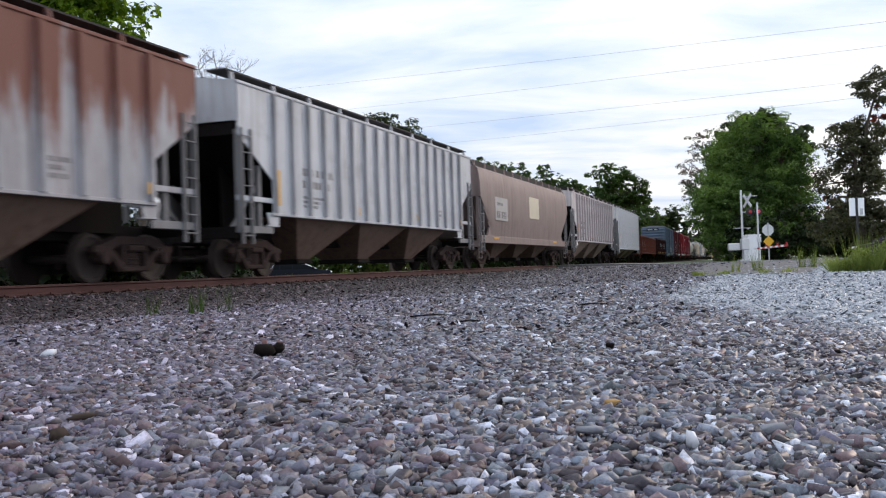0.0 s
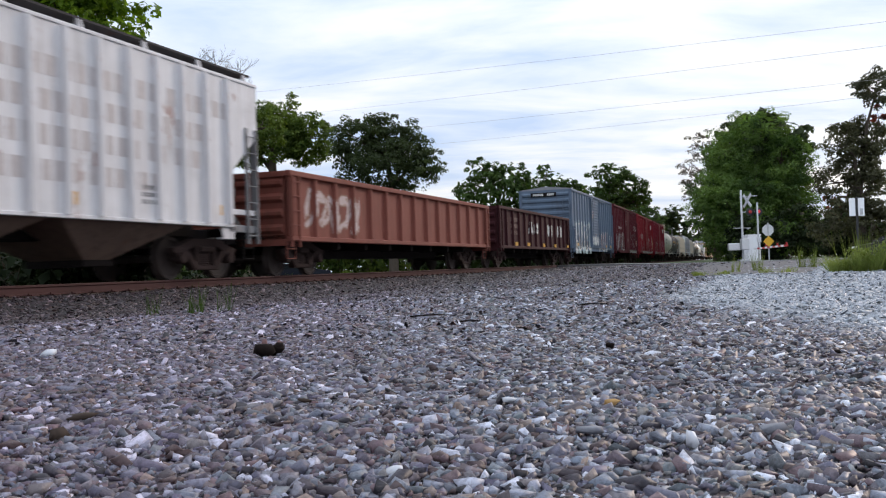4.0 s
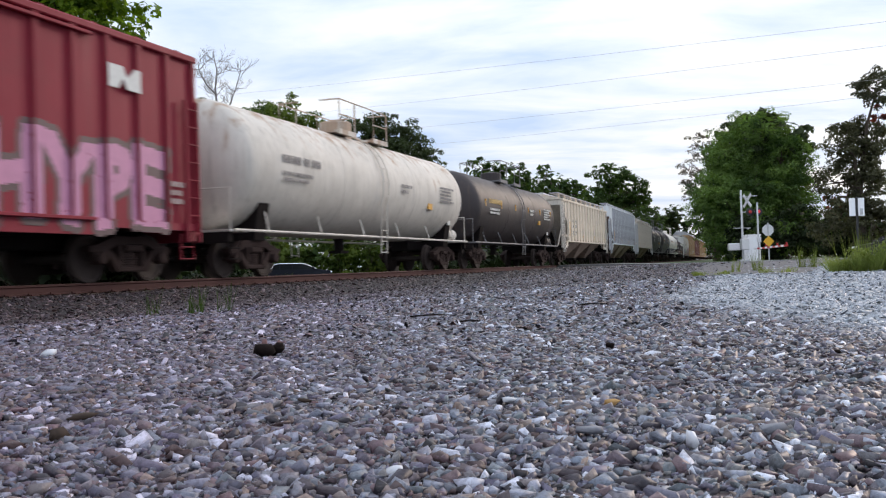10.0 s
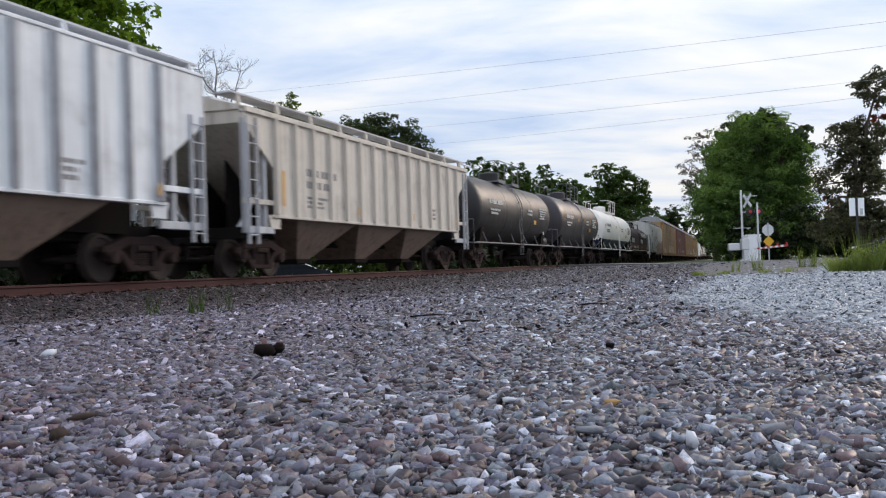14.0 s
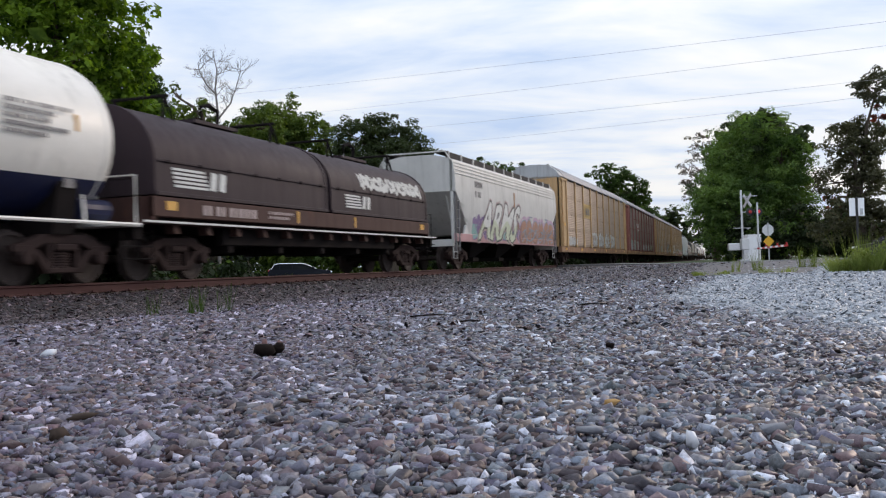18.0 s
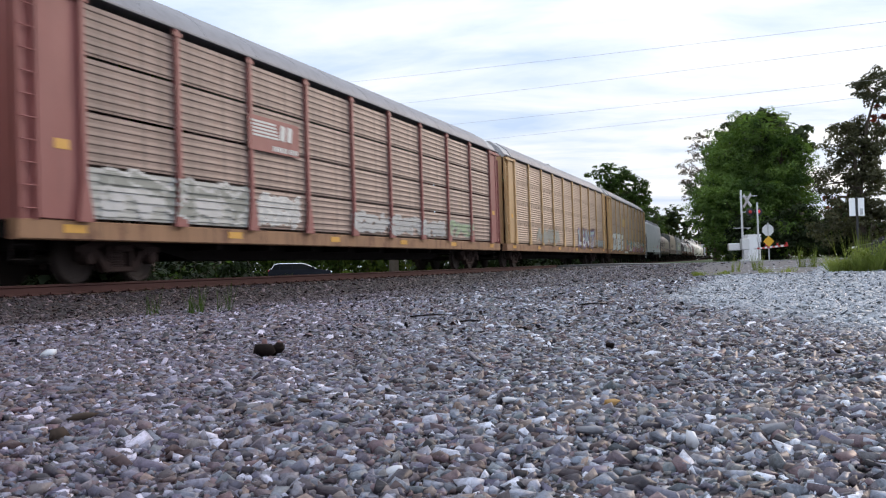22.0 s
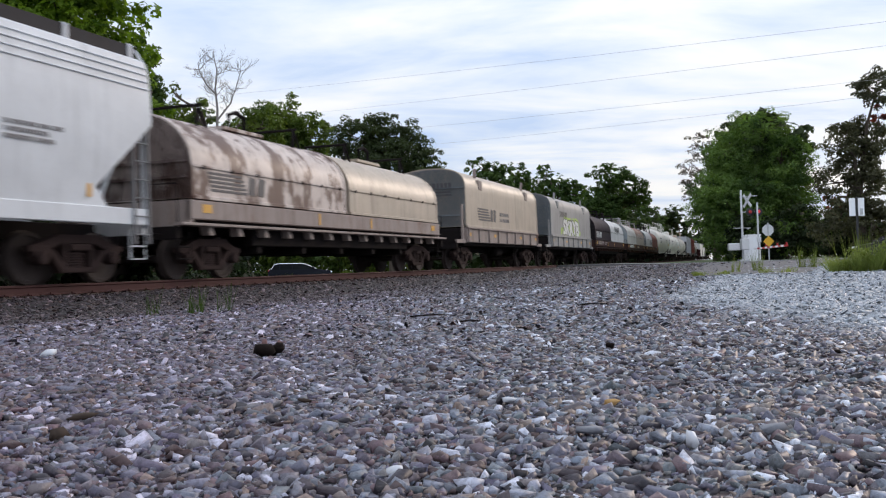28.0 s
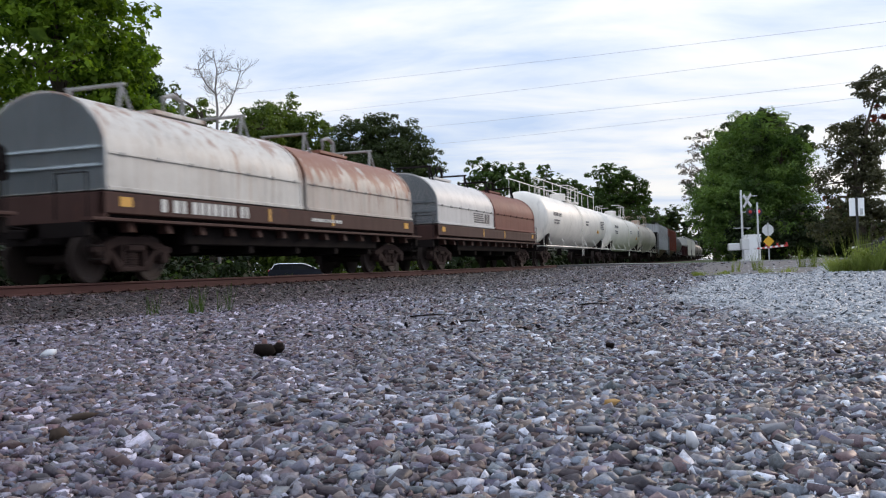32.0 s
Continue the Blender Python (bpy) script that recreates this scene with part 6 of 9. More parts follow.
    for k in range(bays):
        x0 = -span_b / 2 + k * span_b / bays
        x1 = x0 + span_b / bays
        xc = (x0 + x1) / 2
        a, t = 0.34, 0.02
        sh = Shape().loft([[(x0 + t, -W + 0.08, b), (x1 - t, -W + 0.08, b), (x1 - t, W - 0.08, b), (x0 + t, W - 0.08, b)],
                           [(xc - a, -0.62, 0.42), (xc + a, -0.62, 0.42), (xc + a, 0.62, 0.42), (xc - a, 0.62, 0.42)]])
        bay = part("bay", sh, bay_mat or body, car)
        part("outlet_gate", Shape().box(xc - 0.42, xc + 0.42, -0.68, 0.68, 0.30, 0.43, 0.02), MAT_UNDER, bay)
    part("center_sill", Shape().box(-h, h, -0.32, 0.32, 0.78, 1.12, 0.02), MAT_UNDER, car)
    end_gear(car, L, 1.14, 1.45, MAT_UNDER)
    running_gear(car, L, 1.45, 0.7)
    return enter(car, F, R), (lambda x, z: -W - (0.095 if min(abs(x - q) for q in xs) < 0.05 else 0.0))


def smooth_hopper(F, R, body, label, sill_mat=None, top=4.12, bands=True, long_mat=None):
    """A covered hopper with plain curved sides, a deep side sill and rounded shoulders."""
    L = R - F
    h = L / 2
    car = thing("covered_hopper_car", label, "hopper car", "cars of the train")
    sill_mat = sill_mat or body
    prof = [(1.47, 1.35), (1.52, 1.8), (1.565, 2.4), (1.575, 3.0), (1.56, 3.5), (1.52, 3.9), (1.46, top), (1.28, top + 0.10), (0.6, top + 0.24)]
    ring = [(-y, z) for y, z in prof] + [(y, z) for y, z in reversed(prof)]
    rings = []
    for x, cutz in ((-h, 2.95), (-h + 0.5, 2.55), (-h + 1.2, 1.95), (-h + 1.9, 1.35), (h - 1.9, 1.35), (h - 1.2, 1.95), (h - 0.5, 2.55), (h, 2.95)):
        rings.append([(x, y, max(z, cutz)) for y, z in ring])
    part("shell", Shape().loft(rings), body, car, smooth=True)
    for s in (-1, 1):
        part("side_sill", Shape().box(-h + 0.02, h - 0.02, *sorted((s * 1.38, s * 1.50)), 1.05, 1.36, 0.015), sill_mat, car)
        for e in (-1, 1):
            part("corner_post", Shape().box(*sorted((e * h, e * (h - 0.1))), *sorted((s * 1.46, s * 1.36)), 1.0, top, 0.01), body, car)
            ladder(car, e * (h - 0.08), e * (h - 0.50), s * 1.47, 0.7, 3.1, 7, MAT_LADDER, s)
            part("brace", Shape().tube([(e * (h - 0.1), s * 1.1, 3.0), (e * (h - 1.1), s * 1.1, 1.3)], 0.045, 6), body, car)
            part("gusset", Shape().prism_y([(e * (h - 1.2), 1.36), (e * (h - 2.2), 1.36), (e * (h - 1.5), 1.75)], *sorted((s * 1.40, s * 1.47))), body, car)
        if bands:
            for z, yy in ((3.62, 1.565), (3.76, 1.552), (3.90, 1.535), (4.03, 1.51)):
                part("seam", Shape().tube([(-h + 0.05, s * yy, z), (h - 0.05, s * yy, z)], 0.013, 5), body, car)
        part("running_board", Shape().box(-h, h, *sorted((s * 0.75, s * 1.22)), top + 0.30, top + 0.34), MAT_GRATE, car)
        part("board_edge", Shape().box(-h, h, *sorted((s * 1.22, s * 1.25)), top + 0.05, top + 0.34), MAT_GRATE, car)
        for k in range(12):
            x = -h + 0.2 + k * (L - 0.4) / 11
            part("board_bracket", Shape().box(x - 0.04, x + 0.04, *sorted((s * 1.18, s * 1.29)), top + 0.02, top + 0.36, 0.01), body, car)
    part("end_rail", Shape().tube([(-h, -1.4, top), (-h, -1.2, top + 0.34), (-h, 1.2, top + 0.34), (-h, 1.4, top)], 0.03, 6).tube([(h, -1.4, top), (h, -1.2, top + 0.34), (h, 1.2, top + 0.34), (h, 1.4, top)], 0.03, 6), body, car)
    for x in np.linspace(-h + 1.5, h - 1.5, 8):
        part("hatch", Shape().turn([(0, 0.38), (0.08, 0.38), (0.13, 0.2), (0.14, 0.02)], "z", (float(x), 0, top + 0.22), 16), body, car)
    n, span_b = 3, L - 5.6
    for k in range(n):
        x0 = -span_b / 2 + k * span_b / n
        x1, xc = x0 + span_b / n, x0 + span_b / n / 2
        bay = part("bay", Shape().loft([[(x0 + .05, -1.3, 1.34), (x1 - .05, -1.3, 1.34), (x1 - .05, 1.3, 1.34), (x0 + .05, 1.3, 1.34)], [(xc - .35, -.6, .45), (xc + .35, -.6, .45), (xc + .35, .6, .45), (xc - .35, .6, .45)]]), long_mat or MAT_UNDER, car)
        part("outlet_gate", Shape().box(xc - 0.4, xc + 0.4, -0.8, 0.8, 0.30, 0.46, 0.02), MAT_UNDER, bay)
    part("center_sill", Shape().box(-h, h, -0.32, 0.32, 0.78, 1.12, 0.02), MAT_UNDER, car)
    end_gear(car, L, 1.14, 1.42, body)
    running_gear(car, L, 1.5, 0.7)
    lv = sorted((z, y) for y, z in prof)

    def depth(x, z):
        if z < 1.36:
            return -1.50
        return -float(np.interp(z, [a for a, _ in lv], [b for _, b in lv]))
    return enter(car, F, R), depth


def boxcar(F, R, body, label, top=4.52, posts=7, door_mat=None, roof_mat=None, end_mat=None):
    L, W = R - F, 1.53
    h = L / 2
    car = thing("boxcar", label, "boxcar", "cars of the train")
    part("body", Shape().box(-h + 0.05, h - 0.05, -W, W, 1.02, top - 0.04, 0.01), body, car)
    dw, dc = 1.55, 0.1
    xs = []
    for k in range(posts):
        xs += [-h + 0.1 + k * (h + dc - dw - 0.2) / posts, h - 0.1 - k * (h - dc - dw - 0.2) / posts]
    mp = Shape().prism_z([(-0.07, 0.0), (-0.045, -0.075), (0.045, -0.075), (0.07, 0.0)], 1.1, top - 0.1).mesh("post", body)
    for s in (-1, 1):
        for x in xs:
            part("post", mp, None, car, at=pose(x, s * W, 0, 0, 0, 0 if s < 0 else 180))
        part("top_chord", Shape().box(-h, h, *sorted((s * (W - 0.05), s * (W + 0.09))), top - 0.11, top + 0.02, 0.02), body, car)
        part("side_sill", Shape().prism_y([(-h, 0.98), (-h + 2.6, 0.98), (-h + 3.2, 0.84), (h - 3.2, 0.84), (h - 2.6, 0.98), (h, 0.98), (h, 1.12), (-h, 1.12)], *sorted((s * (W - 0.06), s * (W + 0.06)))), body, car)
        dm = door_mat or body
        door = part("door", Shape().box(dc - dw, dc + dw, *sorted((s * (W + 0.02), s * (W + 0.10))), 1.16, top - 0.22, 0.01), dm, car)
        for k in range(17):
            z = 1.28 + k * (top - 1.6) / 16
            part("door_rib", Shape().prism([(s * (W + 0.10), z - 0.055), (s * (W + 0.135), z - 0.02), (s * (W + 0.135), z + 0.02), (s * (W + 0.10), z + 0.055)], dc - dw + 0.08, dc + dw - 0.08), dm, door)
        for x in (dc - dw + 0.06, dc + dw - 0.06):
            part("door_edge", Shape().box(x - 0.06, x + 0.06, *sorted((s * (W + 0.09), s * (W + 0.15))), 1.16, top - 0.22, 0.01), dm, door)
        for x in (dc - dw + 0.45, dc + dw - 0.5):
            part("lock_rod", Shape().tube([(x, s * (W + 0.16), 1.15), (x, s * (W + 0.16), top - 0.25)], 0.02, 5), dm, door)
        for z, w in ((1.12, 0.16), (top - 0.18, 0.13)):
            part("door_track", Shape().box(dc - dw - 0.3, min(h - 0.2, dc + 3 * dw), *sorted((s * (W + 0.02), s * (W + w))), z - 0.04, z + 0.02, 0.01), body, car)
        for e in (-1, 1):
            ladder(car, e * (h - 0.08), e * (h - 0.48), s * (W + 0.07), 0.75, 2.3 if e < 0 else 3.6, 5 if e < 0 else 8, body, s)
    for e in (-1, 1):
        em = end_mat or body
        part("end_wall", Shape().box(*sorted((e * (h - 0.06), e * h)), -W, W, 1.0, top, 0.01), em, car)
        for k in range(9):
            z = 1.22 + k * (top - 1.5) / 8
            part("end_corrugation", Shape().prism_y([(e * h, z - 0.13), (e * (h + 0.09), z - 0.05), (e * (h + 0.09), z + 0.05), (e * h, z + 0.13)], -W + 0.12, W - 0.12), em, car)
        end_ladder(car, e * (h + 0.03), -1.45, -1.05, 0.9, top - 0.6, 8, body)
        part("end_plate", Shape().box(*sorted((e * (h + 0.092), e * (h + 0.098))), -0.7, 0.85, top - 0.40, top - 0.16), MAT_UNDER, car, "dark end plate")
        end_lettering(car, e * (h + 0.099) + (0.006 if e > 0 else 0), [(-0.55, top - 0.35, 0.45, 0.13), (0.1, top - 0.35, 0.6, 0.13)], MAT_LETTER_W)
    rp = [(-W - 0.06, top), (-W - 0.06, top + 0.03), (0, top + 0.20), (W + 0.06, top + 0.03), (W + 0.06, top)]
    part("roof", Shape().prism(rp, -h, h), roof_mat or body, car)
    for k in range(13):
        x = -h + 0.5 + k * (L - 1) / 12
        part("roof_rib", Shape().prism([(-W, top + 0.03), (0, top + 0.19), (W, top + 0.03), (W, top + 0.075), (0, top + 0.235), (-W, top + 0.075)], x - 0.05, x + 0.05), roof_mat or body, car)
    part("center_sill", Shape().box(-h - 0.1, h + 0.1, -0.35, 0.35, 0.62, 1.02, 0.03), MAT_UNDER, car)
    for x in (-3.0, -1.0, 1.0, 3.0):
        part("crossbearer", Shape().box(x - 0.1, x + 0.1, -1.4, 1.4, 0.8, 1.02, 0.02), MAT_UNDER, car)
    part("brake_gear", Shape().turn([(-0.9, 0.1), (-0.85, 0.2), (0.0, 0.2), (0.05, 0.1)], "x", (0.3, -0.7, 0.75), 14).box(0.6, 0.9, -0.9, -0.55, 0.6, 0.95, 0.03), MAT_UNDER, car)
    end_gear(car, L, 1.02, 1.5, body)
    running_gear(car, L, 1.5, 0.65)

    bars(car, dc - dw + 0.2, 3.05, 0.75, 0.5, 3, -(W + 0.136), MAT_LETTER_P, seed=int(F))
    bars(car, dc - dw + 1.3, 1.75, 0.6, 0.3, 3, -(W + 0.136), MAT_LETTER_P, seed=int(F) + 1)
    bars(car, h - 0.95, 1.5, 0.5, 0.5, 3, -(W + 0.078), MAT_LETTER_P, seed=int(F) + 2)

    def depth(x, z):
        if dc - dw < x < dc + dw and z > 1.16:
            return -(W + 0.136)
        if z < 1.13:
            return -(W + 0.065)
        return -W - (0.075 if min(abs(x - q) for q in xs) < 0.062 else 0.0)
    return enter(car, F, R), depth


def gondola(F, R, body, label, top=2.62, ribs=14):
    L, W = R - F, 1.52
    h = L / 2
    car = thing("gondola_car", label, "gondola car", "cars of the train")
    xs = [-h + 0.25 + k * (L - 0.5) / (ribs - 1) for k in range(ribs)]
    mr = Shape().prism_z([(-0.09, 0.0), (-0.05, -0.10), (0.05, -0.10), (0.09, 0.0)], 0.92, top - 0.1).mesh("rib", body)
    for s in (-1, 1):
        part("side_sheet", Shape().box(-h, h, *sorted((s * W, s * (W - 0.04))), 0.9, top, 0.01), body, car)
        part("top_chord", Shape().box(-h, h, *sorted((s * (W - 0.06), s * (W + 0.12))), top - 0.14, top, 0.02), body, car)
        part("side_sill", Shape().box(-h, h, *sorted((s * (W - 0.05), s * (W + 0.10))), 0.84, 0.97, 0.02), body, car)
        for x in xs:
            part("rib", mr, None, car, at=pose(x, s * W, 0, 0, 0, 0 if s < 0 else 180))
        for e in (-1, 1):
            ladder(car, e * (h - 0.05), e * (h - 0.45), s * (W + 0.06), 0.7, top - 0.1, 5, body, s)
    for e in (-1, 1):
        part("end_wall", Shape().box(*sorted((e * (h - 0.05), e * h)), -W, W, 0.9, top - 0.05, 0.01), body, car)
        for k in range(4):
            z = 1.15 + k * 0.38
            part("end_corrugation", Shape().prism_y([(e * h, z - 0.12), (e * (h + 0.08), z - 0.04), (e * (h + 0.08), z + 0.04), (e * h, z + 0.12)], -W + 0.1, W - 0.1), body, car)
        part("end_chord", Shape().box(*sorted((e * (h - 0.06), e * (h + 0.08))), -W, W, top - 0.15, top - 0.02, 0.02), body, car)
    part("floor_plate", Shape().box(-h + 0.05, h - 0.05, -W + 0.05, W - 0.05, 1.0, 1.06), body, car)
    part("center_sill", Shape().prism_y([(-h, 0.72), (-h + 2.8, 0.72), (-h + 3.4, 0.45), (h - 3.4, 0.45), (h - 2.8, 0.72), (h, 0.72), (h, 1.0), (-h, 1.0)], -0.35, 0.35), MAT_UNDER, car)
    for x in np.linspace(-h + 3, h - 3, 7):
        part("crossbearer", Shape().box(float(x) - 0.08, float(x) + 0.08, -1.45, 1.45, 0.66, 1.0, 0.02), MAT_UNDER, car)
    end_gear(car, L, 1.0, 1.48, body)
    running_gear(car, L, 1.6, 0.75)
    return enter(car, F, R), (lambda x, z: -W - (0.10 if min(abs(x - q) for q in xs) < 0.07 else 0.0))


def tank_car(F, R, shell_mats, label, radius=1.56, split=None, rail_mat=None, housing_mat=None, long_rails=False, saddle=None):
    """A tank car: a shell with dished heads on stub sills, manway housing, platform and railings, side rails and ladders."""
    L = R - F
    h = L / 2
    zc = 1.06 + radius
    rail_mat, housing_mat = rail_mat or MAT_LADDER, housing_mat or shell_mats[0]
    car = thing("tank_car", label, "tank car", "cars of the train")
    ht = h - 0.25
    prof = []
    for k in range(9):
        a = math.pi / 2 * k / 8
        prof.append((-ht + 0.72 * (1 - math.sin(a)), max(0.02, radius * math.cos(math.pi / 2 - a))))
    prof = [(-ht, 0.02)] + [(-ht + 0.72 * (1 - math.cos(math.pi / 2 * k / 8)), radius * math.sin(math.pi / 2 * k / 8)) for k in range(1, 9)]
    prof = prof + [(-ht + 0.72 + (2 * ht - 1.44) * k / 6, radius) for k in range(1, 6)] + [(-a, r) for a, r in reversed(prof)]
    sh = Shape().turn(prof, "x", (0, 0, zc), 48)
    if split is not None:
        sh.m = [1 if sum(sh.v[i][2] for i in f) / len(f) < split else 0 for f in sh.f]
    part("shell", sh, shell_mats, car, smooth=True)
    for x in (-ht + 0.75, -ht * 0.33, ht * 0.33, ht - 0.75):
        part("weld_seam", Shape().turn([(-0.02, radius), (-0.012, radius + 0.007), (0.012, radius + 0.007), (0.02, radius)], "x", (x, 0, zc), 48), shell_mats[0] if split is None else rail_mat, car)
    for s in (-1, 1):
        e = s
        part("stub_sill", Shape().box(*sorted((e * h, e * (h - 3.4))), -0.32, 0.32, 0.74, 1.08, 0.03), MAT_UNDER, car)
        part("saddle", Shape().prism([(-1.15, 0.86), (1.15, 0.86), (1.30, 1.75), (0.9, 1.35), (0, 1.10), (-0.9, 1.35), (-1.30, 1.75)], e * (h - 1.75) - 0.25, e * (h - 1.75) + 0.25), saddle or MAT_UNDER, car)
        part("end_platform", Shape().box(*sorted((e * h, e * (h - 0.85))), -1.45, 1.45, 1.02, 1.08), rail_mat, car)
        part("end_rail", Shape().tube([(e * (h - 0.1), -1.4, 1.05), (e * (h - 0.1), -1.4, 2.0), (e * (h - 0.1), -0.5, 2.0), (e * (h - 0.1), -0.5, 1.05)], 0.022, 6), rail_mat, car)
        part("end_rail", Shape().tube([(e * (h - 0.1), 1.4, 1.05), (e * (h - 0.1), 1.4, 2.0), (e * (h - 0.1), 0.5, 2.0), (e * (h - 0.1), 0.5, 1.05)], 0.022, 6), rail_mat, car)
        y = s * 1.5
        part("side_rail", Shape().tube([(-h + 0.1, y, 1.06), (h - 0.1, y, 1.06)], 0.035, 6), rail_mat, car)
        for k in range(6):
            x = -h + 1.6 + k * (L - 3.2) / 5
            part("rail_post", Shape().tube([(x, y, 1.06), (x + 0.25, s * 1.25, 1.55)], 0.022, 5), rail_mat, car)
        sh = Shape()
        for x in (-0.22, 0.22):
            pts = [(x, s * 1.52, 0.55), (x, s * 1.56, 1.4)] + [(x, s * (radius + 0.08) * math.cos(a), zc + (radius + 0.08) * math.sin(a)) for a in np.linspace(-0.35, 1.2, 8)]
            sh.tube(pts, 0.02, 5)
        for z in np.arange(0.6, 1.7, 0.33):
            sh.tube([(-0.22, s * 1.55, z), (0.22, s * 1.55, z)], 0.014, 5)
        for a in np.linspace(-0.2, 1.1, 6):
            p = (s * (radius + 0.08) * math.cos(a), zc + (radius + 0.08) * math.sin(a))
            sh.tube([(-0.22, *p), (0.22, *p)], 0.014, 5)
        part("ladder", sh, rail_mat, car)
    top = zc + radius
    part("manway_housing", Shape().turn([(-0.1, 0.5), (0.42, 0.5), (0.46, 0.46), (0.5, 0.2), (0.5, 0.02)], "z", (0, 0, top), 20), housing_mat, car)
    for e in (-1, 1):
        part("platform", Shape().box(*sorted((e * 0.62, e * 1.8)), -0.95, 0.95, top - 0.12, top - 0.06).box(*sorted((e * 0.62, e * 1.8)), -1.0, -0.94, top - 0.16, top - 0.02).box(*sorted((e * 0.62, e * 1.8)), 0.94, 1.0, top - 0.16, top - 0.02), rail_mat, car)
    for s in (-1, 1):
        sh = Shape()
        for a, b in ((-1.75, -0.7), (0.7, 1.75)):
            sh.tube([(a, s * 0.98, top - 0.1), (a, s * 0.98, top + 0.85), (b, s * 0.98, top + 0.85), (b, s * 0.98, top - 0.1)], 0.024, 6)
            sh.tube([(a, s * 0.98, top + 0.4), (b, s * 0.98, top + 0.4)], 0.02, 5)
        for a in (-1.75, 1.75):
            sh.tube([(a, s * 0.98, top + 0.85), (a, s * 0.35, top + 0.85)], 0.022, 5)
        sh.tube([(-0.7, s * 0.98, top + 0.85), (0.7, s * 0.98, top + 0.85)], 0.02, 5)
        part("platform_railing", sh, rail_mat, car)
        if long_rails:
            sh = Shape()
            a, b = -ht + 1.0, ht - 1.0
            sh.tube([(a, s * 0.7, top - 0.2), (a, s * 0.7, top + 0.75), (b, s * 0.7, top + 0.75), (b, s * 0.7, top - 0.2)], 0.024, 6)
            for x in np.linspace(a, b, 9)[1:-1]:
                sh.tube([(float(x), s * 0.7, top - 0.2), (float(x), s * 0.7, top + 0.75)], 0.02, 5)
            part("top_railing", sh, rail_mat, car)
    part("valve", Shape().turn([(0, 0.12), (0.3, 0.12), (0.34, 0.05)], "z", (0.8, 0.3, top), 12), rail_mat, car)
    part("bottom_outlet", Shape().turn([(-0.35, 0.14), (0.1, 0.16)], "z", (0, 0, 1.02), 12).box(-0.3, 0.3, -0.2, 0.2, 0.62, 0.7), MAT_UNDER, car)
    part("air_reservoir", Shape().turn([(-0.45, 0.08), (-0.4, 0.2), (0.4, 0.2), (0.45, 0.08)], "x", (h - 0.9, -1.0, 1.32), 14), shell_mats[0] if split is None else shell_mats[1], car)
    end_gear(car, L, 1.04, 1.40, MAT_UNDER)
    running_gear(car, L, 1.65, 0.7)

    def depth(x, z):
        return -math.sqrt(max(0.01, radius * radius - (z - zc) ** 2)) - 0.004
    return enter(car, F, R), depth


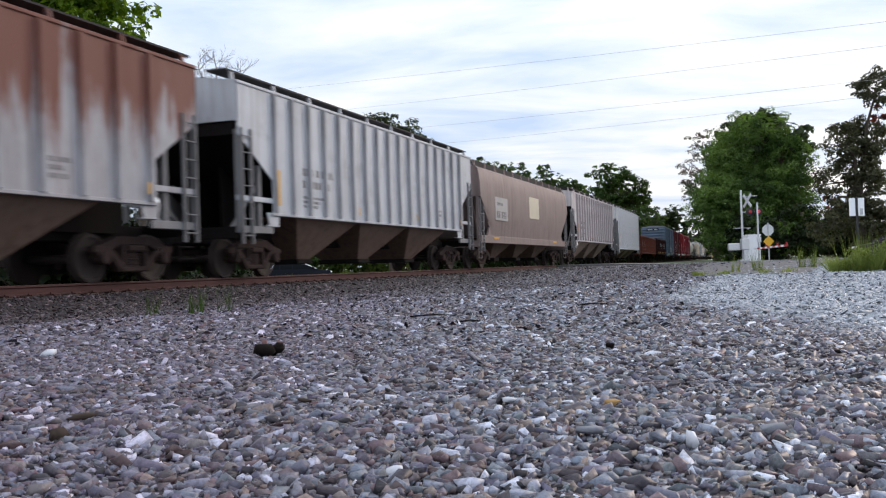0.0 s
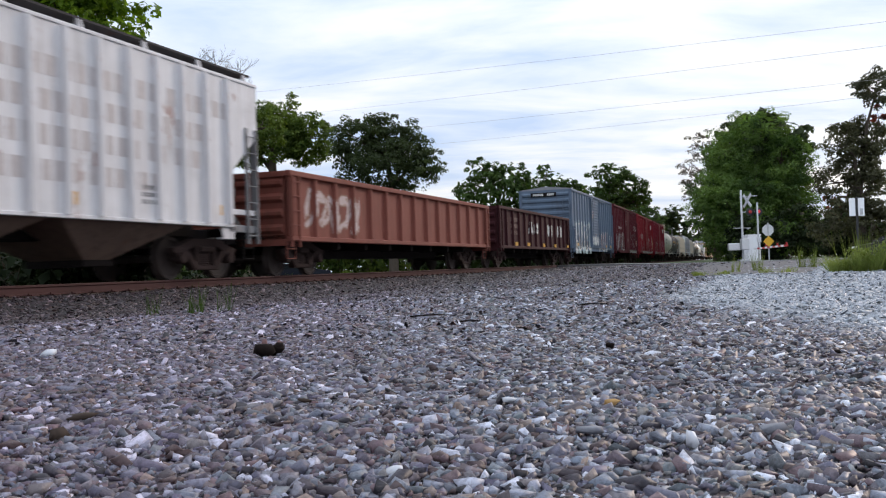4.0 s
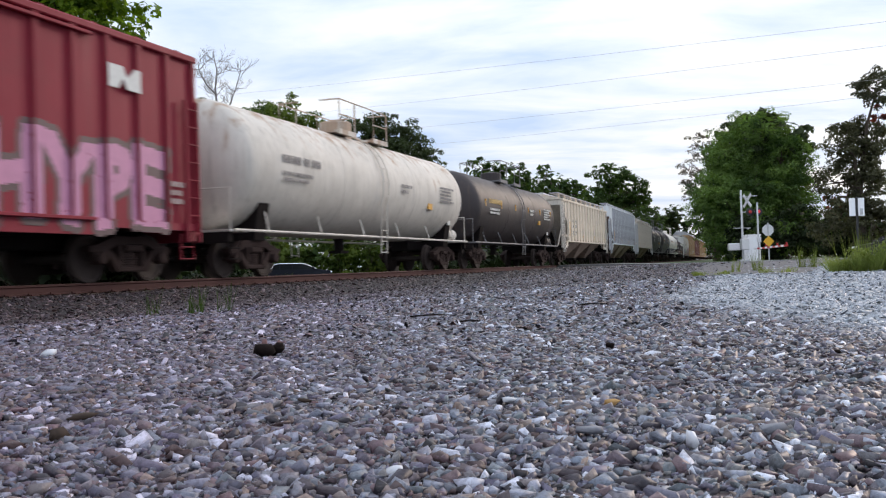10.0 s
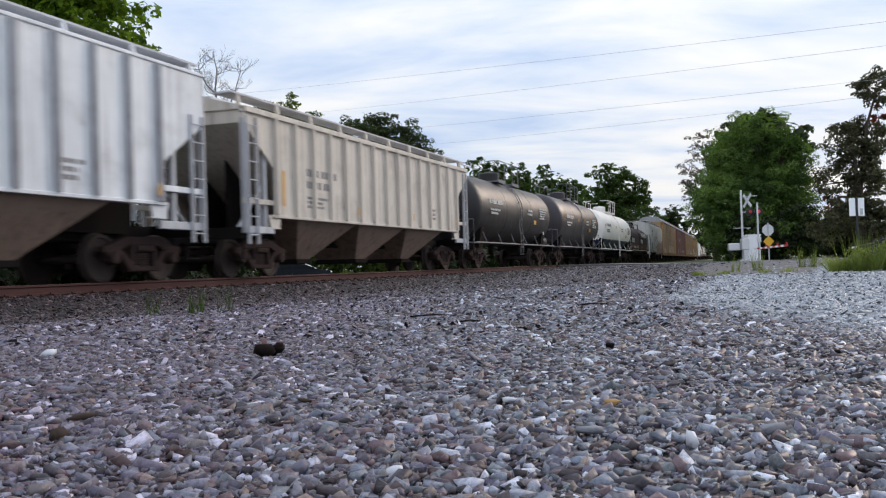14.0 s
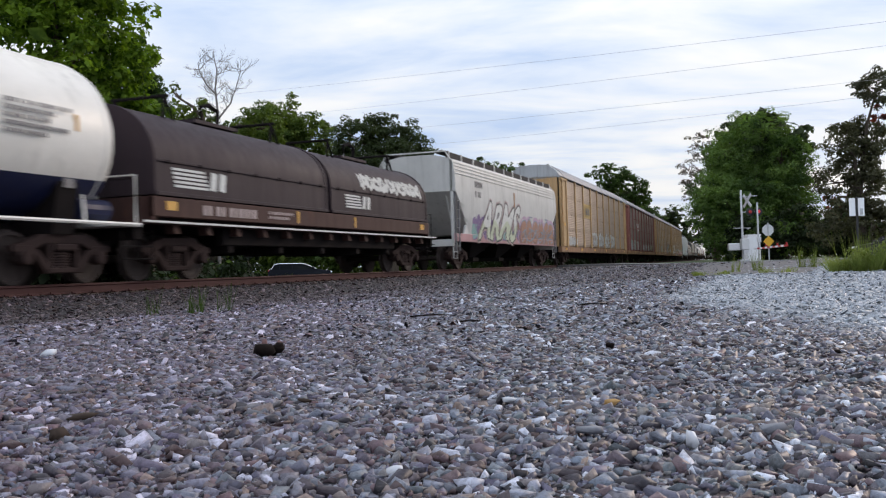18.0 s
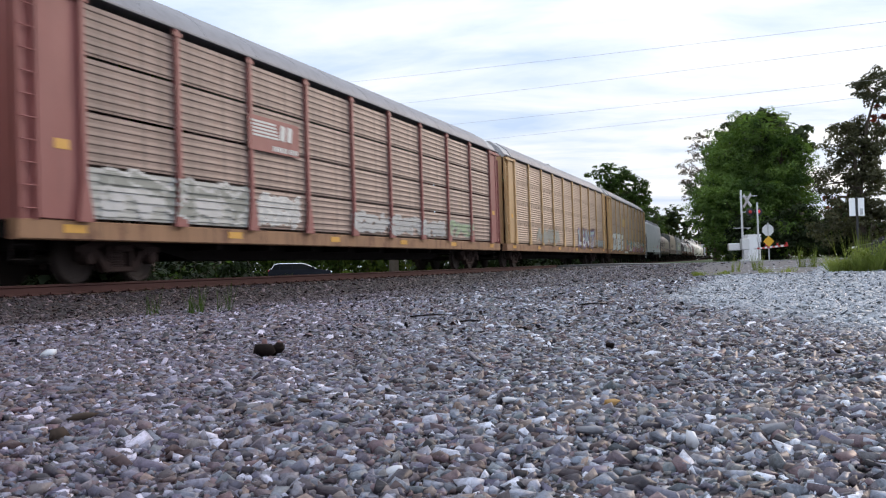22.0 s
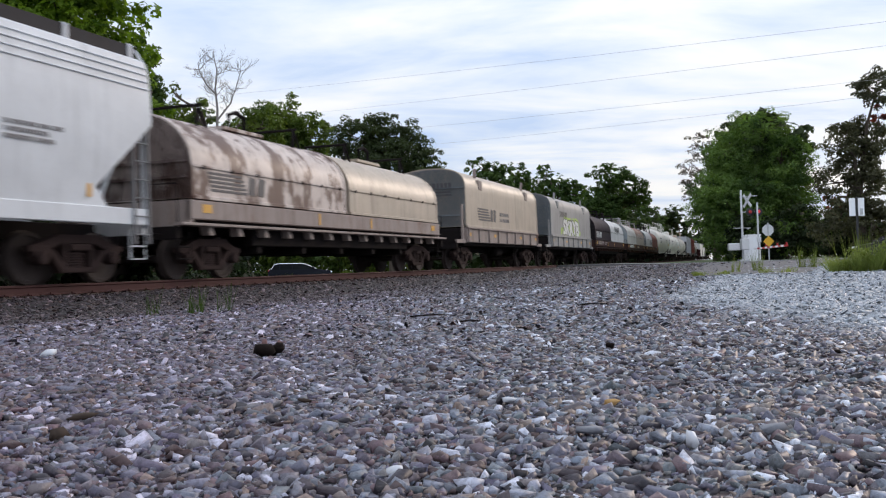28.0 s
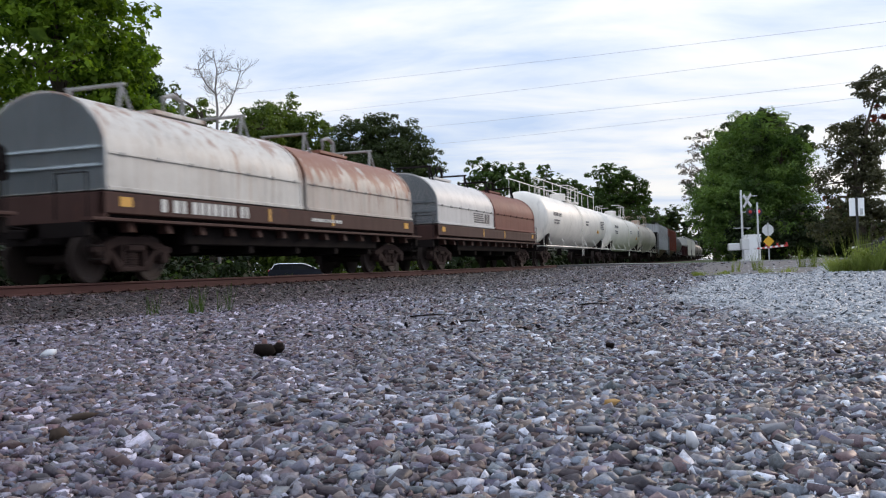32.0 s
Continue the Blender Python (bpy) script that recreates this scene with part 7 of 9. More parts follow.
def autorack(F, R, post_mat, panel_mat, roof_mat, deck_mat, label, rows=1, bays=9, post_label="", cap_mat=None, sprayed=()):
    """A two- or three-deck car carrier: flat car, steel posts, ribbed side panels, end doors and a rounded roof."""
    L, W = R - F, 1.56
    h = L / 2
    car = thing("autorack_car", label, "autorack car", "cars of the train")
    eave, apex, z0 = 4.98, 5.74, 1.12
    for s in (-1, 1):
        part("deck_sill", Shape().box(-h, h, *sorted((s * 1.30, s * 1.54)), 0.74, 1.07, 0.02), deck_mat, car)
        for x in np.linspace(-h + 1.0, h - 1.6, 6):
            part("sill_mark", Shape().box(float(x), float(x) + 0.55, *sorted((s * 1.54, s * 1.546)), 0.86, 1.0), MAT_REFLECT, car, "yellow sill marking")
    part("deck", Shape().box(-h, h, -1.32, 1.32, 0.95, 1.06), MAT_UNDER, car)
    part("center_sill", Shape().prism_y([(-h, 0.62), (-h + 5, 0.62), (-h + 6, 0.42), (h - 6, 0.42), (h - 5, 0.62), (h, 0.62), (h, 0.95), (-h, 0.95)], -0.5, 0.5), MAT_UNDER, car)
    for x in np.linspace(-h + 6, h - 6, 8):
        part("crossbearer", Shape().box(float(x) - 0.1, float(x) + 0.1, -1.3, 1.3, 0.62, 0.95, 0.02), MAT_UNDER, car)
    end_len = 1.45
    bw = (L - 2 * end_len) / bays
    rh = (eave - 0.08 - z0) / rows
    # one ribbed panel, shared by all bays
    tall = rh - (0.05 if rows > 1 else 0.0)
    if rows > 1:
        crests = [(k + 0.5) * tall / 6 for k in range(6)]
    else:
        crests = [g * tall / 4 + 0.12 + k * 0.104 for g in range(4) for k in range(7)]
    prof = [(0.0, 0.0)]
    for a in crests:
        prof += [(0.0, a - 0.034), (-0.015, a - 0.018), (-0.016, a - 0.004), (0.0, a + 0.054)]
    prof.append((0.0, tall))
    sh = Shape()
    w = bw - 0.10
    sh.loft([[(-w / 2, y, z) for y, z in prof], [(w / 2, y, z) for y, z in prof]], caps=False, closed=False)
    sh.box(-w / 2, w / 2, 0.012, 0.02, 0, tall)
    # rows of vent holes in the plain bands
    vents = [g * tall / 4 + 0.855 + q * 0.075 for g in range(4) for q in (0, 1)] if rows == 1 else [tall - 0.05]
    holes = 7 if rows == 1 else 4
    for z in vents:
        if z < tall - 0.02:
            for k in range(holes):
                x = (k + 0.5) / holes * w - w / 2
                sh.box(x - 0.02, x + 0.02, -0.004, 0.004, z - 0.016, z + 0.016, mat=1)
    mpan = sh.mesh("side_panel", [panel_mat, MAT_UNDER])
    mspray = sh.mesh("side_panel", [P_SPRAYED, MAT_UNDER])
    mpost = Shape().box(-0.06, 0.06, -0.07, 0.03, z0 - 0.05, eave, 0.012).prism_z([(-0.14, -0.075), (0.14, -0.075), (0.1, -0.03), (-0.1, -0.03)], eave - 0.14, eave - 0.06).prism_y([(-0.19, z0 - 0.07), (0.19, z0 - 0.07), (0.17, z0 + 0.06), (0.065, z0 + 0.62), (-0.065, z0 + 0.62), (-0.17, z0 + 0.06)], -0.082, -0.02).mesh("post", post_mat)
    for s in (-1, 1):
        for k in range(bays + 1):
            part("post", mpost, None, car, post_label if (k == 0 and s < 0) else "", at=pose(-h + end_len + k * bw, s * W, 0, 0, 0, 0 if s < 0 else 180))
        for k in range(bays):
            for q in range(rows):
                part("side_panel", mspray if (s, q) == (-1, 0) and k in sprayed else mpan, None, car, at=pose(-h + end_len + (k + 0.5) * bw, s * (W - 0.01), z0 + q * rh, 0, 0, 0 if s < 0 else 180))
        part("eave_rail", Shape().box(-h + 0.1, h - 0.1, *sorted((s * (W - 0.08), s * (W + 0.05))), eave + 0.012, eave + 0.07, 0.01), roof_mat, car)
        for e in (-1, 1):
            part("end_bay_sheet", Shape().box(*sorted((e * (h - 0.50), e * (h - end_len + 0.08))), *sorted((s * W, s * (W - 0.05))), z0 - 0.04, eave - 0.02, 0.01), post_mat, car)
            part("door_post", Shape().box(*sorted((e * (h - 0.40), e * (h - 0.54))), *sorted((s * (W + 0.03), s * (W - 0.1))), z0 - 0.04, eave, 0.015), post_mat, car)
            part("end_gable", Shape().box(*sorted((e * (h - 0.02), e * (h - 1.35))), *sorted((s * (W - 0.01), s * (W + 0.06))), eave - 0.16, eave - 0.04, 0.01), post_mat, car)
            part("corner_door", Shape().box(*sorted((e * (h - 0.03), e * (h - 0.40))), *sorted((s * (W - 0.10), s * (W - 0.06))), z0 - 0.1, eave - 0.03, 0.01), post_mat, car)
            ladder(car, e * (h - 0.05), e * (h - 0.38), s * (W - 0.06), 1.05, eave - 0.3, 10, post_mat, s)
            part("data_panel", Shape().box(*sorted((e * (h - 0.8), e * (h - 1.15))), *sorted((s * W, s * (W + 0.006))), 2.25, 2.42), MAT_REFLECT, car, "small yellow data panel")
    ring = [(-W, eave + 0.02), (-W + 0.02, eave + 0.10), (-1.33, eave + 0.40), (-0.85, apex), (0, apex + 0.05), (0.85, apex), (1.33, eave + 0.40), (W - 0.02, eave + 0.10), (W, eave + 0.02), (0, eave - 0.02)]
    part("roof", Shape().prism(ring, -h + 1.2, h - 1.2), roof_mat, car, smooth=True)
    for e in (-1, 1):
        part("roof_cap", Shape().prism([(y * 0.985, z - 0.03) for y, z in ring], *sorted((e * (h - 1.2), e * (h - 0.1)))), cap_mat or roof_mat, car, "pale roof end section", smooth=True)
        part("end_wall_panel", Shape().box(*sorted((e * (h - 0.16), e * (h - 0.10))), -1.36, 1.36, z0 - 0.1, eave + 0.05, 0.01), post_mat, car)
        for y in (-0.9, -0.45, 0.0, 0.45, 0.9):
            part("end_door_rib", Shape().box(*sorted((e * (h - 0.10), e * (h - 0.05))), y - 0.05, y + 0.05, z0, eave - 0.05, 0.01), post_mat, car)
    for k in range(1, 12):
        x = -h + 1.2 + k * (L - 2.4) / 12
        part("roof_seam", Shape().prism([(y * 1.001, z + 0.005) for y, z in ring], x - 0.02, x + 0.02), roof_mat, car)
    end_gear(car, L, 1.04, 1.35, MAT_UNDER)
    running_gear(car, L, 3.0, 0.55)

    def depth(x, z):
        q = (x + h - end_len) / bw
        if abs(q - round(q)) * bw < 0.065 + max(0.0, 0.11 * (z0 + 0.62 - z) / 0.6):
            return -W - 0.083
        if z < z0 - 0.04:
            return -1.546
        a = (z - z0) % rh
        return -W + 0.01 - (0.033 if min(abs(a - c) for c in crests) < 0.036 else 0.0)
    return enter(car, F, R), depth


def arch(half, z0, z1, top, n=14, p=2.0):
    """Hood section: upright sides from z0 to z1, then a curve to the top."""
    pts = [(-half, z0), (-half, z1)]
    for k in range(1, n):
        a = math.pi * k / n
        c, s = math.cos(a), math.sin(a)
        pts.append((-half * math.copysign(abs(c) ** (2 / p), c), z1 + (top - z1) * abs(s) ** (2 / p)))
    return pts + [(half, z1), (half, z0)]


def hood(car, x0, x1, mats, half, z0, z1, top, p, seams, label, stakes=True, bracket_mat=None, end_mat=None):
    sh = Shape().prism(arch(half, z0, z1, top, 18, p), x0, x1)
    ob = part("hood", sh, mats, car, label, smooth=True)
    bm_ = bracket_mat or MAT_UNDER
    if end_mat:
        for x, s in ((x0, -1), (x1, 1)):
            part("hood_end", Shape().prism([(y * 0.985, z) for y, z in arch(half, z0 + 0.01, z1, top - 0.02, 18, p)], *sorted((x, x + s * 0.02))), end_mat, ob)
            for z in (z0 + 0.45, z1 + 0.1):
                part("end_rib", Shape().box(*sorted((x, x + s * 0.06)), -half * 0.92, half * 0.92, z - 0.025, z + 0.025, 0.01), end_mat, ob)
    for x in (x0 + 0.03, x1 - 0.03):
        part("end_band", Shape().loft([[(x - 0.05, y * 1.012, z + 0.02 * (z > z1)) for y, z in arch(half, z0, z1, top, 18, p)], [(x + 0.05, y * 1.012, z + 0.02 * (z > z1)) for y, z in arch(half, z0, z1, top, 18, p)]]), mats if end_mat is None else mats, ob)
    for s in (-1, 1):
        if seams:
            part("seam_rail", Shape().box(x0 + 0.05, x1 - 0.05, *sorted((s * half, s * (half + 0.03))), z1 - 0.03, z1 + 0.02, 0.005), mats, ob)
            n = int((x1 - x0) / 0.95)
            for k in range(n):
                x = x0 + 0.4 + k * (x1 - x0 - 0.8) / max(1, n - 1)
                part("clip", Shape().box(x - 0.035, x + 0.035, *sorted((s * half, s * (half + 0.045))), z1 - 0.05, z1 + 0.02, 0.008), bm_, ob)
        part("bottom_rail", Shape().box(x0, x1, *sorted((s * (half - 0.02), s * (half + 0.05))), z0 - 0.02, z0 + 0.06, 0.01), mats, ob)
    if stakes:
        ln = x1 - x0
        for f in (0.2, 0.8):
            x = x0 + f * ln
            for s in (-1, 1):
                part("lifting_stake", Shape().tube([(x - 0.22, s * half * 0.50, z1 + (top - z1) * 0.80), (x, s * half * 0.44, top + 0.36)], 0.04, 6).tube([(x + 0.22, s * half * 0.50, z1 + (top - z1) * 0.80), (x, s * half * 0.44, top + 0.36)], 0.035, 6), bm_, ob)
            part("lifting_bar", Shape().tube([(x, -half * 0.5, top + 0.35), (x, half * 0.5, top + 0.35)], 0.04, 6), bm_, ob)
        m = (x0 + x1) / 2
        part("lifting_lug", Shape().tube([(m - 0.35, -0.25, top - 0.05), (m - 0.35, -0.25, top + 0.42), (m, -0.25, top + 0.52), (m + 0.35, -0.25, top + 0.42), (m + 0.35, -0.25, top - 0.05)], 0.06, 6), bm_, ob)
        part("roof_step", Shape().box(m - 0.9, m + 0.9, -0.45, 0.45, top - 0.02, top + 0.07, 0.01), mats, ob)
    return ob


def coil_car(F, R, hoods, deck_mat, label, half=1.42, z0=1.68, z1=2.36, top=3.55, p=2.0, seams=True, stake_mat=None, edge_mat=None):
    """A coil steel car: a trough frame with side sills and stake pockets under two lift-off hoods. hoods: (material, label, end material)."""
    L = R - F
    h = L / 2
    car = thing("coil_car", label, "coil car", "cars of the train")
    n = len(hoods)
    for k, (mt, lb, em) in enumerate(hoods):
        a, b = -h + k * L / n, -h + (k + 1) * L / n
        hood(car, a + (0.13 if k else 0), b - (0.13 if k < n - 1 else 0), mt, half, z0, z1, top - 0.03 * k, p, seams, lb, True, stake_mat, em)
    hd = h + 0.55
    for s in (-1, 1):
        part("side_sill", Shape().box(-h - 0.1, h + 0.1, *sorted((s * 1.30, s * 1.46)), 1.24, 1.64, 0.02), deck_mat, car)
        part("walkway", Shape().box(-hd, hd, *sorted((s * 1.25, s * 1.56)), 1.10, 1.16, 0.01), deck_mat, car)
        if edge_mat:
            part("edge_strip", Shape().box(-hd, hd, *sorted((s * 1.56, s * 1.566)), 1.115, 1.155), edge_mat, car, "worn white walkway edge")
        for x in np.linspace(-h + 0.6, h - 0.6, 13):
            part("stake_pocket", Shape().prism_y([(float(x) - 0.09, 1.10), (float(x) + 0.09, 1.10), (float(x) + 0.16, 0.92), (float(x) - 0.02, 0.92)], *sorted((s * 1.22, s * 1.44))), deck_mat, car)
        for x in (-h + 0.3, h - 0.75):
            part("reflector", Shape().box(x, x + 0.34, *sorted((s * 1.46, s * 1.468)), 1.38, 1.56), MAT_REFLECT, car, "orange reflective panel")
        for x in (-h * 0.25, h * 0.2):
            part("reflector", Shape().box(x, x + 0.1, *sorted((s * 1.46, s * 1.468)), 1.3, 1.6), MAT_REFLECT, car, "orange reflective strip")
        part("lower_chord", Shape().box(-h + 2.6, h - 2.6, *sorted((s * 1.05, s * 1.25)), 0.72, 1.10, 0.02), MAT_UNDER, car)
    part("trough", Shape().prism([(-1.32, 1.62), (-1.32, 1.2), (-0.5, 0.95), (0.5, 0.95), (1.32, 1.2), (1.32, 1.62), (0.9, 1.5), (0, 1.15), (-0.9, 1.5)], -h, h), MAT_UNDER, car)
    part("center_sill", Shape().box(-hd, hd, -0.4, 0.4, 0.70, 1.08, 0.02), MAT_UNDER, car)
    for e in (-1, 1):
        part("end_bulkhead", Shape().box(*sorted((e * (h + 0.02), e * (h + 0.10))), -1.44, 1.44, 1.1, 1.64, 0.02), deck_mat, car)
        part("end_handrail", Shape().tube([(e * (hd - 0.05), -1.4, 1.14), (e * (hd - 0.05), -1.4, 1.95), (e * (hd - 0.05), -0.7, 1.95), (e * (hd - 0.05), -0.7, 1.14)], 0.02, 6), MAT_UNDER, car)
    for x in np.linspace(-h + 3, h - 3, 5):
        part("crossbearer", Shape().box(float(x) - 0.1, float(x) + 0.1, -1.2, 1.2, 0.55, 0.95, 0.02), MAT_UNDER, car)
    end_gear(car, 2 * hd, 1.08, 1.40, MAT_UNDER)
    running_gear(car, L, 1.15, 1.2)
    return enter(car, F, R), (lambda x, z: -half - 0.0)


def tall_coil_car(F, R, mat, end_mat, label, deck_mat):
    """A short coil car under one tall square-shouldered hood."""
    L = R - F
    h, hd = L / 2, L / 2 + 1.1
    car = thing("coil_car", label, "coil car", "cars of the train")
    hood(car, -h, h, mat, 1.45, 1.66, 3.1, 3.98, 2.8, False, "single tall square-shouldered hood", False, None, end_mat)
    for x in (-h + 1.9, h - 2.2):
        part("lifting_post", Shape().tube([(x, -1.2, 3.55), (x, -1.25, 4.1)], 0.04, 6).tube([(x + 0.2, -1.2, 3.55), (x + 0.2, -1.25, 4.1)], 0.04, 6).box(x - 0.12, x + 0.32, -1.47, -1.3, 3.2, 3.6, 0.02), deck_mat, car)
    for s in (-1, 1):
        part("side_sill", Shape().box(-h, h, *sorted((s * 1.30, s * 1.47)), 1.04, 1.62, 0.02), deck_mat, car)
        part("sill_flange", Shape().box(-h, h, *sorted((s * 1.47, s * 1.54)), 1.58, 1.64, 0.01), deck_mat, car)
        for x in np.linspace(-h + 0.15, h - 0.15, 9):
            part("sill_rib", Shape().box(float(x) - 0.04, float(x) + 0.04, *sorted((s * 1.47, s * 1.53)), 1.06, 1.58, 0.01), deck_mat, car)
        for x in (-h + 0.25, -h * 0.35, h * 0.4, h - 0.6):
            part("reflector", Shape().box(x, x + 0.3, *sorted((s * 1.471, s * 1.48)), 1.3, 1.42), MAT_REFLECT, car, "yellow reflective panel")
        for e in (-1, 1):
            part("end_post", Shape().box(*sorted((e * (h + 0.25), e * (h + 0.33))), *sorted((s * 1.42, s * 1.34)), 1.0, 2.5, 0.01), deck_mat, car)
            part("end_bar", Shape().box(*sorted((e * h, e * hd)), *sorted((s * 1.42, s * 1.34)), 1.0, 1.14, 0.01), deck_mat, car)
    part("trough", Shape().box(-h, h, -1.32, 1.32, 0.92, 1.6, 0.02), MAT_UNDER, car)
    part("center_sill", Shape().box(-hd, hd, -0.4, 0.4, 0.70, 1.05, 0.02), MAT_UNDER, car)
    part("end_deck", Shape().box(-hd, -h, -1.4, 1.4, 1.0, 1.06).box(h, hd, -1.4, 1.4, 1.0, 1.06), MAT_UNDER, car)
    part("brake_cylinder", Shape().turn([(-0.5, 0.1), (-0.45, 0.2), (0.4, 0.2), (0.45, 0.1)], "x", (0.5, -0.8, 0.72), 14), MAT_UNDER, car)
    end_gear(car, 2 * hd, 1.05, 1.40, MAT_UNDER)
    running_gear(car, L, 0.6, 1.35)
    return enter(car, F, R), (lambda x, z: -1.45)

# ---- the cars in their order; front and rear of each body along the train ----
P_RUSTED = paint("rust_eaten_grey_paint", (0.42, 0.41, 0.43), 0.5, 0.4, 0.6, rust_color=(0.19, 0.072, 0.05), patch=(0.42, 0.66), fade=0.08, seed=1, high=(1.9, 3.9), runs=0.35, run_color=(0.20, 0.10, 0.08))
P_GREY = paint("pale_grey_paint", (0.53, 0.54, 0.57), 0.24, 0.35, 0.5, seed=2, runs=0.5, run_color=(0.28, 0.23, 0.20))
P_TAUPE = paint("taupe_paint", (0.26, 0.198, 0.185), 0.18, 0.4, 0.55, fade=0.06, seed=3, runs=0.3, run_color=(0.14, 0.10, 0.09))
P_PINKWHITE = paint("dirty_white_paint", (0.62, 0.57, 0.57), 0.32, 0.4, 0.55, rust_color=(0.24, 0.13, 0.10), seed=4, runs=0.5, run_color=(0.28, 0.18, 0.155), high=(2.0, 5.2))
P_WHITE_SPOT = paint("spotted_white_paint", (0.68, 0.66, 0.67), 0.4, 0.3, 0.5, rust_color=(0.27, 0.12, 0.08), patch=(0.60, 0.66), seed=5, runs=0.35, run_color=(0.32, 0.23, 0.21))
P_RUSTBROWN = paint("rusty_brown_paint", (0.21, 0.065, 0.048), 0.35, 0.45, 0.65, fade=0.05, seed=6)
P_MAROON = paint("dark_maroon_paint", (0.040, 0.009, 0.012), 0.25, 0.25, 0.7, dirt_color=(0.022, 0.012, 0.012), rust_color=(0.07, 0.025, 0.02), fade=0.03, seed=7)
P_BLUEGREY = paint("faded_blue_grey_paint", (0.125, 0.17, 0.235), 0.15, 0.35, 0.5, fade=0.07, seed=8, runs=0.4, run_color=(0.09, 0.11, 0.14))
P_DARKRED = paint("dark_red_paint", (0.105, 0.017, 0.024), 0.15, 0.25, 0.55, dirt_color=(0.035, 0.015, 0.017), fade=0.03, seed=9, runs=0.3, run_color=(0.05, 0.012, 0.015))
P_RED = paint("faded_red_paint", (0.285, 0.025, 0.036), 0.1, 0.22, 0.5, fade=0.045, seed=10, runs=0.22, run_color=(0.13, 0.02, 0.025))
P_RED2 = paint("maroon_red_paint", (0.253, 0.024, 0.041), 0.1, 0.22, 0.5, fade=0.04, seed=11, runs=0.22, run_color=(0.12, 0.02, 0.028))
P_CREAM = paint("cream_tank_paint", (0.64, 0.595, 0.535), 0.25, 0.3, 0.6, rust_color=(0.36, 0.22, 0.13), patch=(0.56, 0.72), seed=12, high=(2.4, 4.4), runs=0.25, run_color=(0.34, 0.27, 0.21))
P_DARKTANK = paint("dark_grey_tank_paint", (0.052, 0.044, 0.046), 0.15, 0.3, 0.5, fade=0.03, seed=13, runs=0.45, run_color=(0.10, 0.072, 0.058), spec=0.25)
P_BEIGE = paint("beige_paint", (0.78, 0.68, 0.56), 0.46, 0.3, 0.5, rust_color=(0.50, 0.28, 0.14), seed=14, runs=0.3, run_color=(0.42, 0.27, 0.16))
P_BLUEWHITE = paint("cold_white_paint", (0.79, 0.825, 0.88), 0.18, 0.25, 0.45, seed=15, runs=0.45, run_color=(0.32, 0.29, 0.29))
P_BEIGEGREY = paint("greyish_beige_paint", (0.66, 0.60, 0.525), 0.26, 0.35, 0.5, seed=16, runs=0.45, run_color=(0.28, 0.22, 0.18))
P_BLACKTANK = paint("black_tank_paint", (0.030, 0.028, 0.030), 0.12, 0.35, 0.4, fade=0.02, seed=17, spec=0.3)
P_PLUMTANK = paint("purplish_grey_tank_paint", (0.052, 0.046, 0.052), 0.12, 0.35, 0.38, fade=0.03, seed=18, runs=0.4, run_color=(0.085, 0.07, 0.065), spec=0.3)
P_WHITETANK = paint("clean_white_tank_paint", (0.82, 0.78, 0.72), 0.10, 0.25, 0.35, fade=0.06, seed=19)
P_NAVY = paint("navy_tank_paint", (0.014, 0.018, 0.055), 0.05, 0.3, 0.4, fade=0.02, seed=20)
P_COILBROWN = paint("dark_brown_hood_paint", (0.037, 0.025, 0.031), 0.1, 0.35, 0.6, dirt_color=(0.020, 0.015, 0.018), fade=0.02, seed=21, runs=0.3, run_color=(0.06, 0.038, 0.040), spec=0.18)
P_LIGHTGREY = paint("light_grey_paint", (0.582, 0.566, 0.538), 0.16, 0.3, 0.45, rust_color=(0.30, 0.16, 0.09), seed=22)
P_PINKSILL = paint("sprayed_pink_sill", (0.441, 0.250, 0.255), 0.3, 0.35, 0.55, seed=23)
P_YELLOW = paint("faded_yellow_steel", (0.54, 0.345, 0.165), 0.2, 0.35, 0.45, fade=0.06, seed=24, runs=0.3, run_color=(0.30, 0.18, 0.10), spec=0.4)
P_REDPOST = paint("faded_red_steel", (0.29, 0.10, 0.09), 0.2, 0.4, 0.5, fade=0.05, seed=25, spec=0.4)
P_PANEL = paint("weathered_galvanised_panel", (0.365, 0.27, 0.205), 0.34, 0.45, 0.5, fade=0.06, seed=26, metal=0.15, runs=0.35, run_color=(0.18, 0.125, 0.09), spec=0.35)
P_PANEL_RED = paint("weathered_brown_galvanised_panel", (0.255, 0.19, 0.165), 0.3, 0.45, 0.5, fade=0.05, seed=27, metal=0.15, runs=0.35, run_color=(0.15, 0.10, 0.085), spec=0.35)
P_ROOF = paint("dull_grey_roof", (0.27, 0.27, 0.29), 0.08, 0.3, 0.55, fade=0.05, seed=28, metal=0.2)
P_SPRAYED = paint("panel_coated_with_silver_spray", (0.40, 0.40, 0.375), 0.1, 0.4, 0.5, fade=0.08, seed=45)
P_CAP = paint("weathered_pale_cap", (0.43, 0.44, 0.455), 0.2, 0.5, 0.5, seed=29, runs=0.5, run_color=(0.15, 0.13, 0.12))
P_DECK = paint("faded_ochre_deck", (0.35, 0.20, 0.115), 0.62, 0.5, 0.6, fade=0.05, seed=30, rust_color=(0.12, 0.055, 0.04), runs=0.4, run_color=(0.12, 0.07, 0.05))
P_COOLWHITE = paint("white_hopper_paint", (0.660, 0.671, 0.693), 0.10, 0.22, 0.42, seed=31)
P_RUSTYEND = paint("rust_brown_hood_end", (0.20, 0.155, 0.145), 0.6, 0.5, 0.6, rust_color=(0.06, 0.035, 0.03), patch=(0.44, 0.56), seed=34, runs=0.5, run_color=(0.09, 0.055, 0.045))
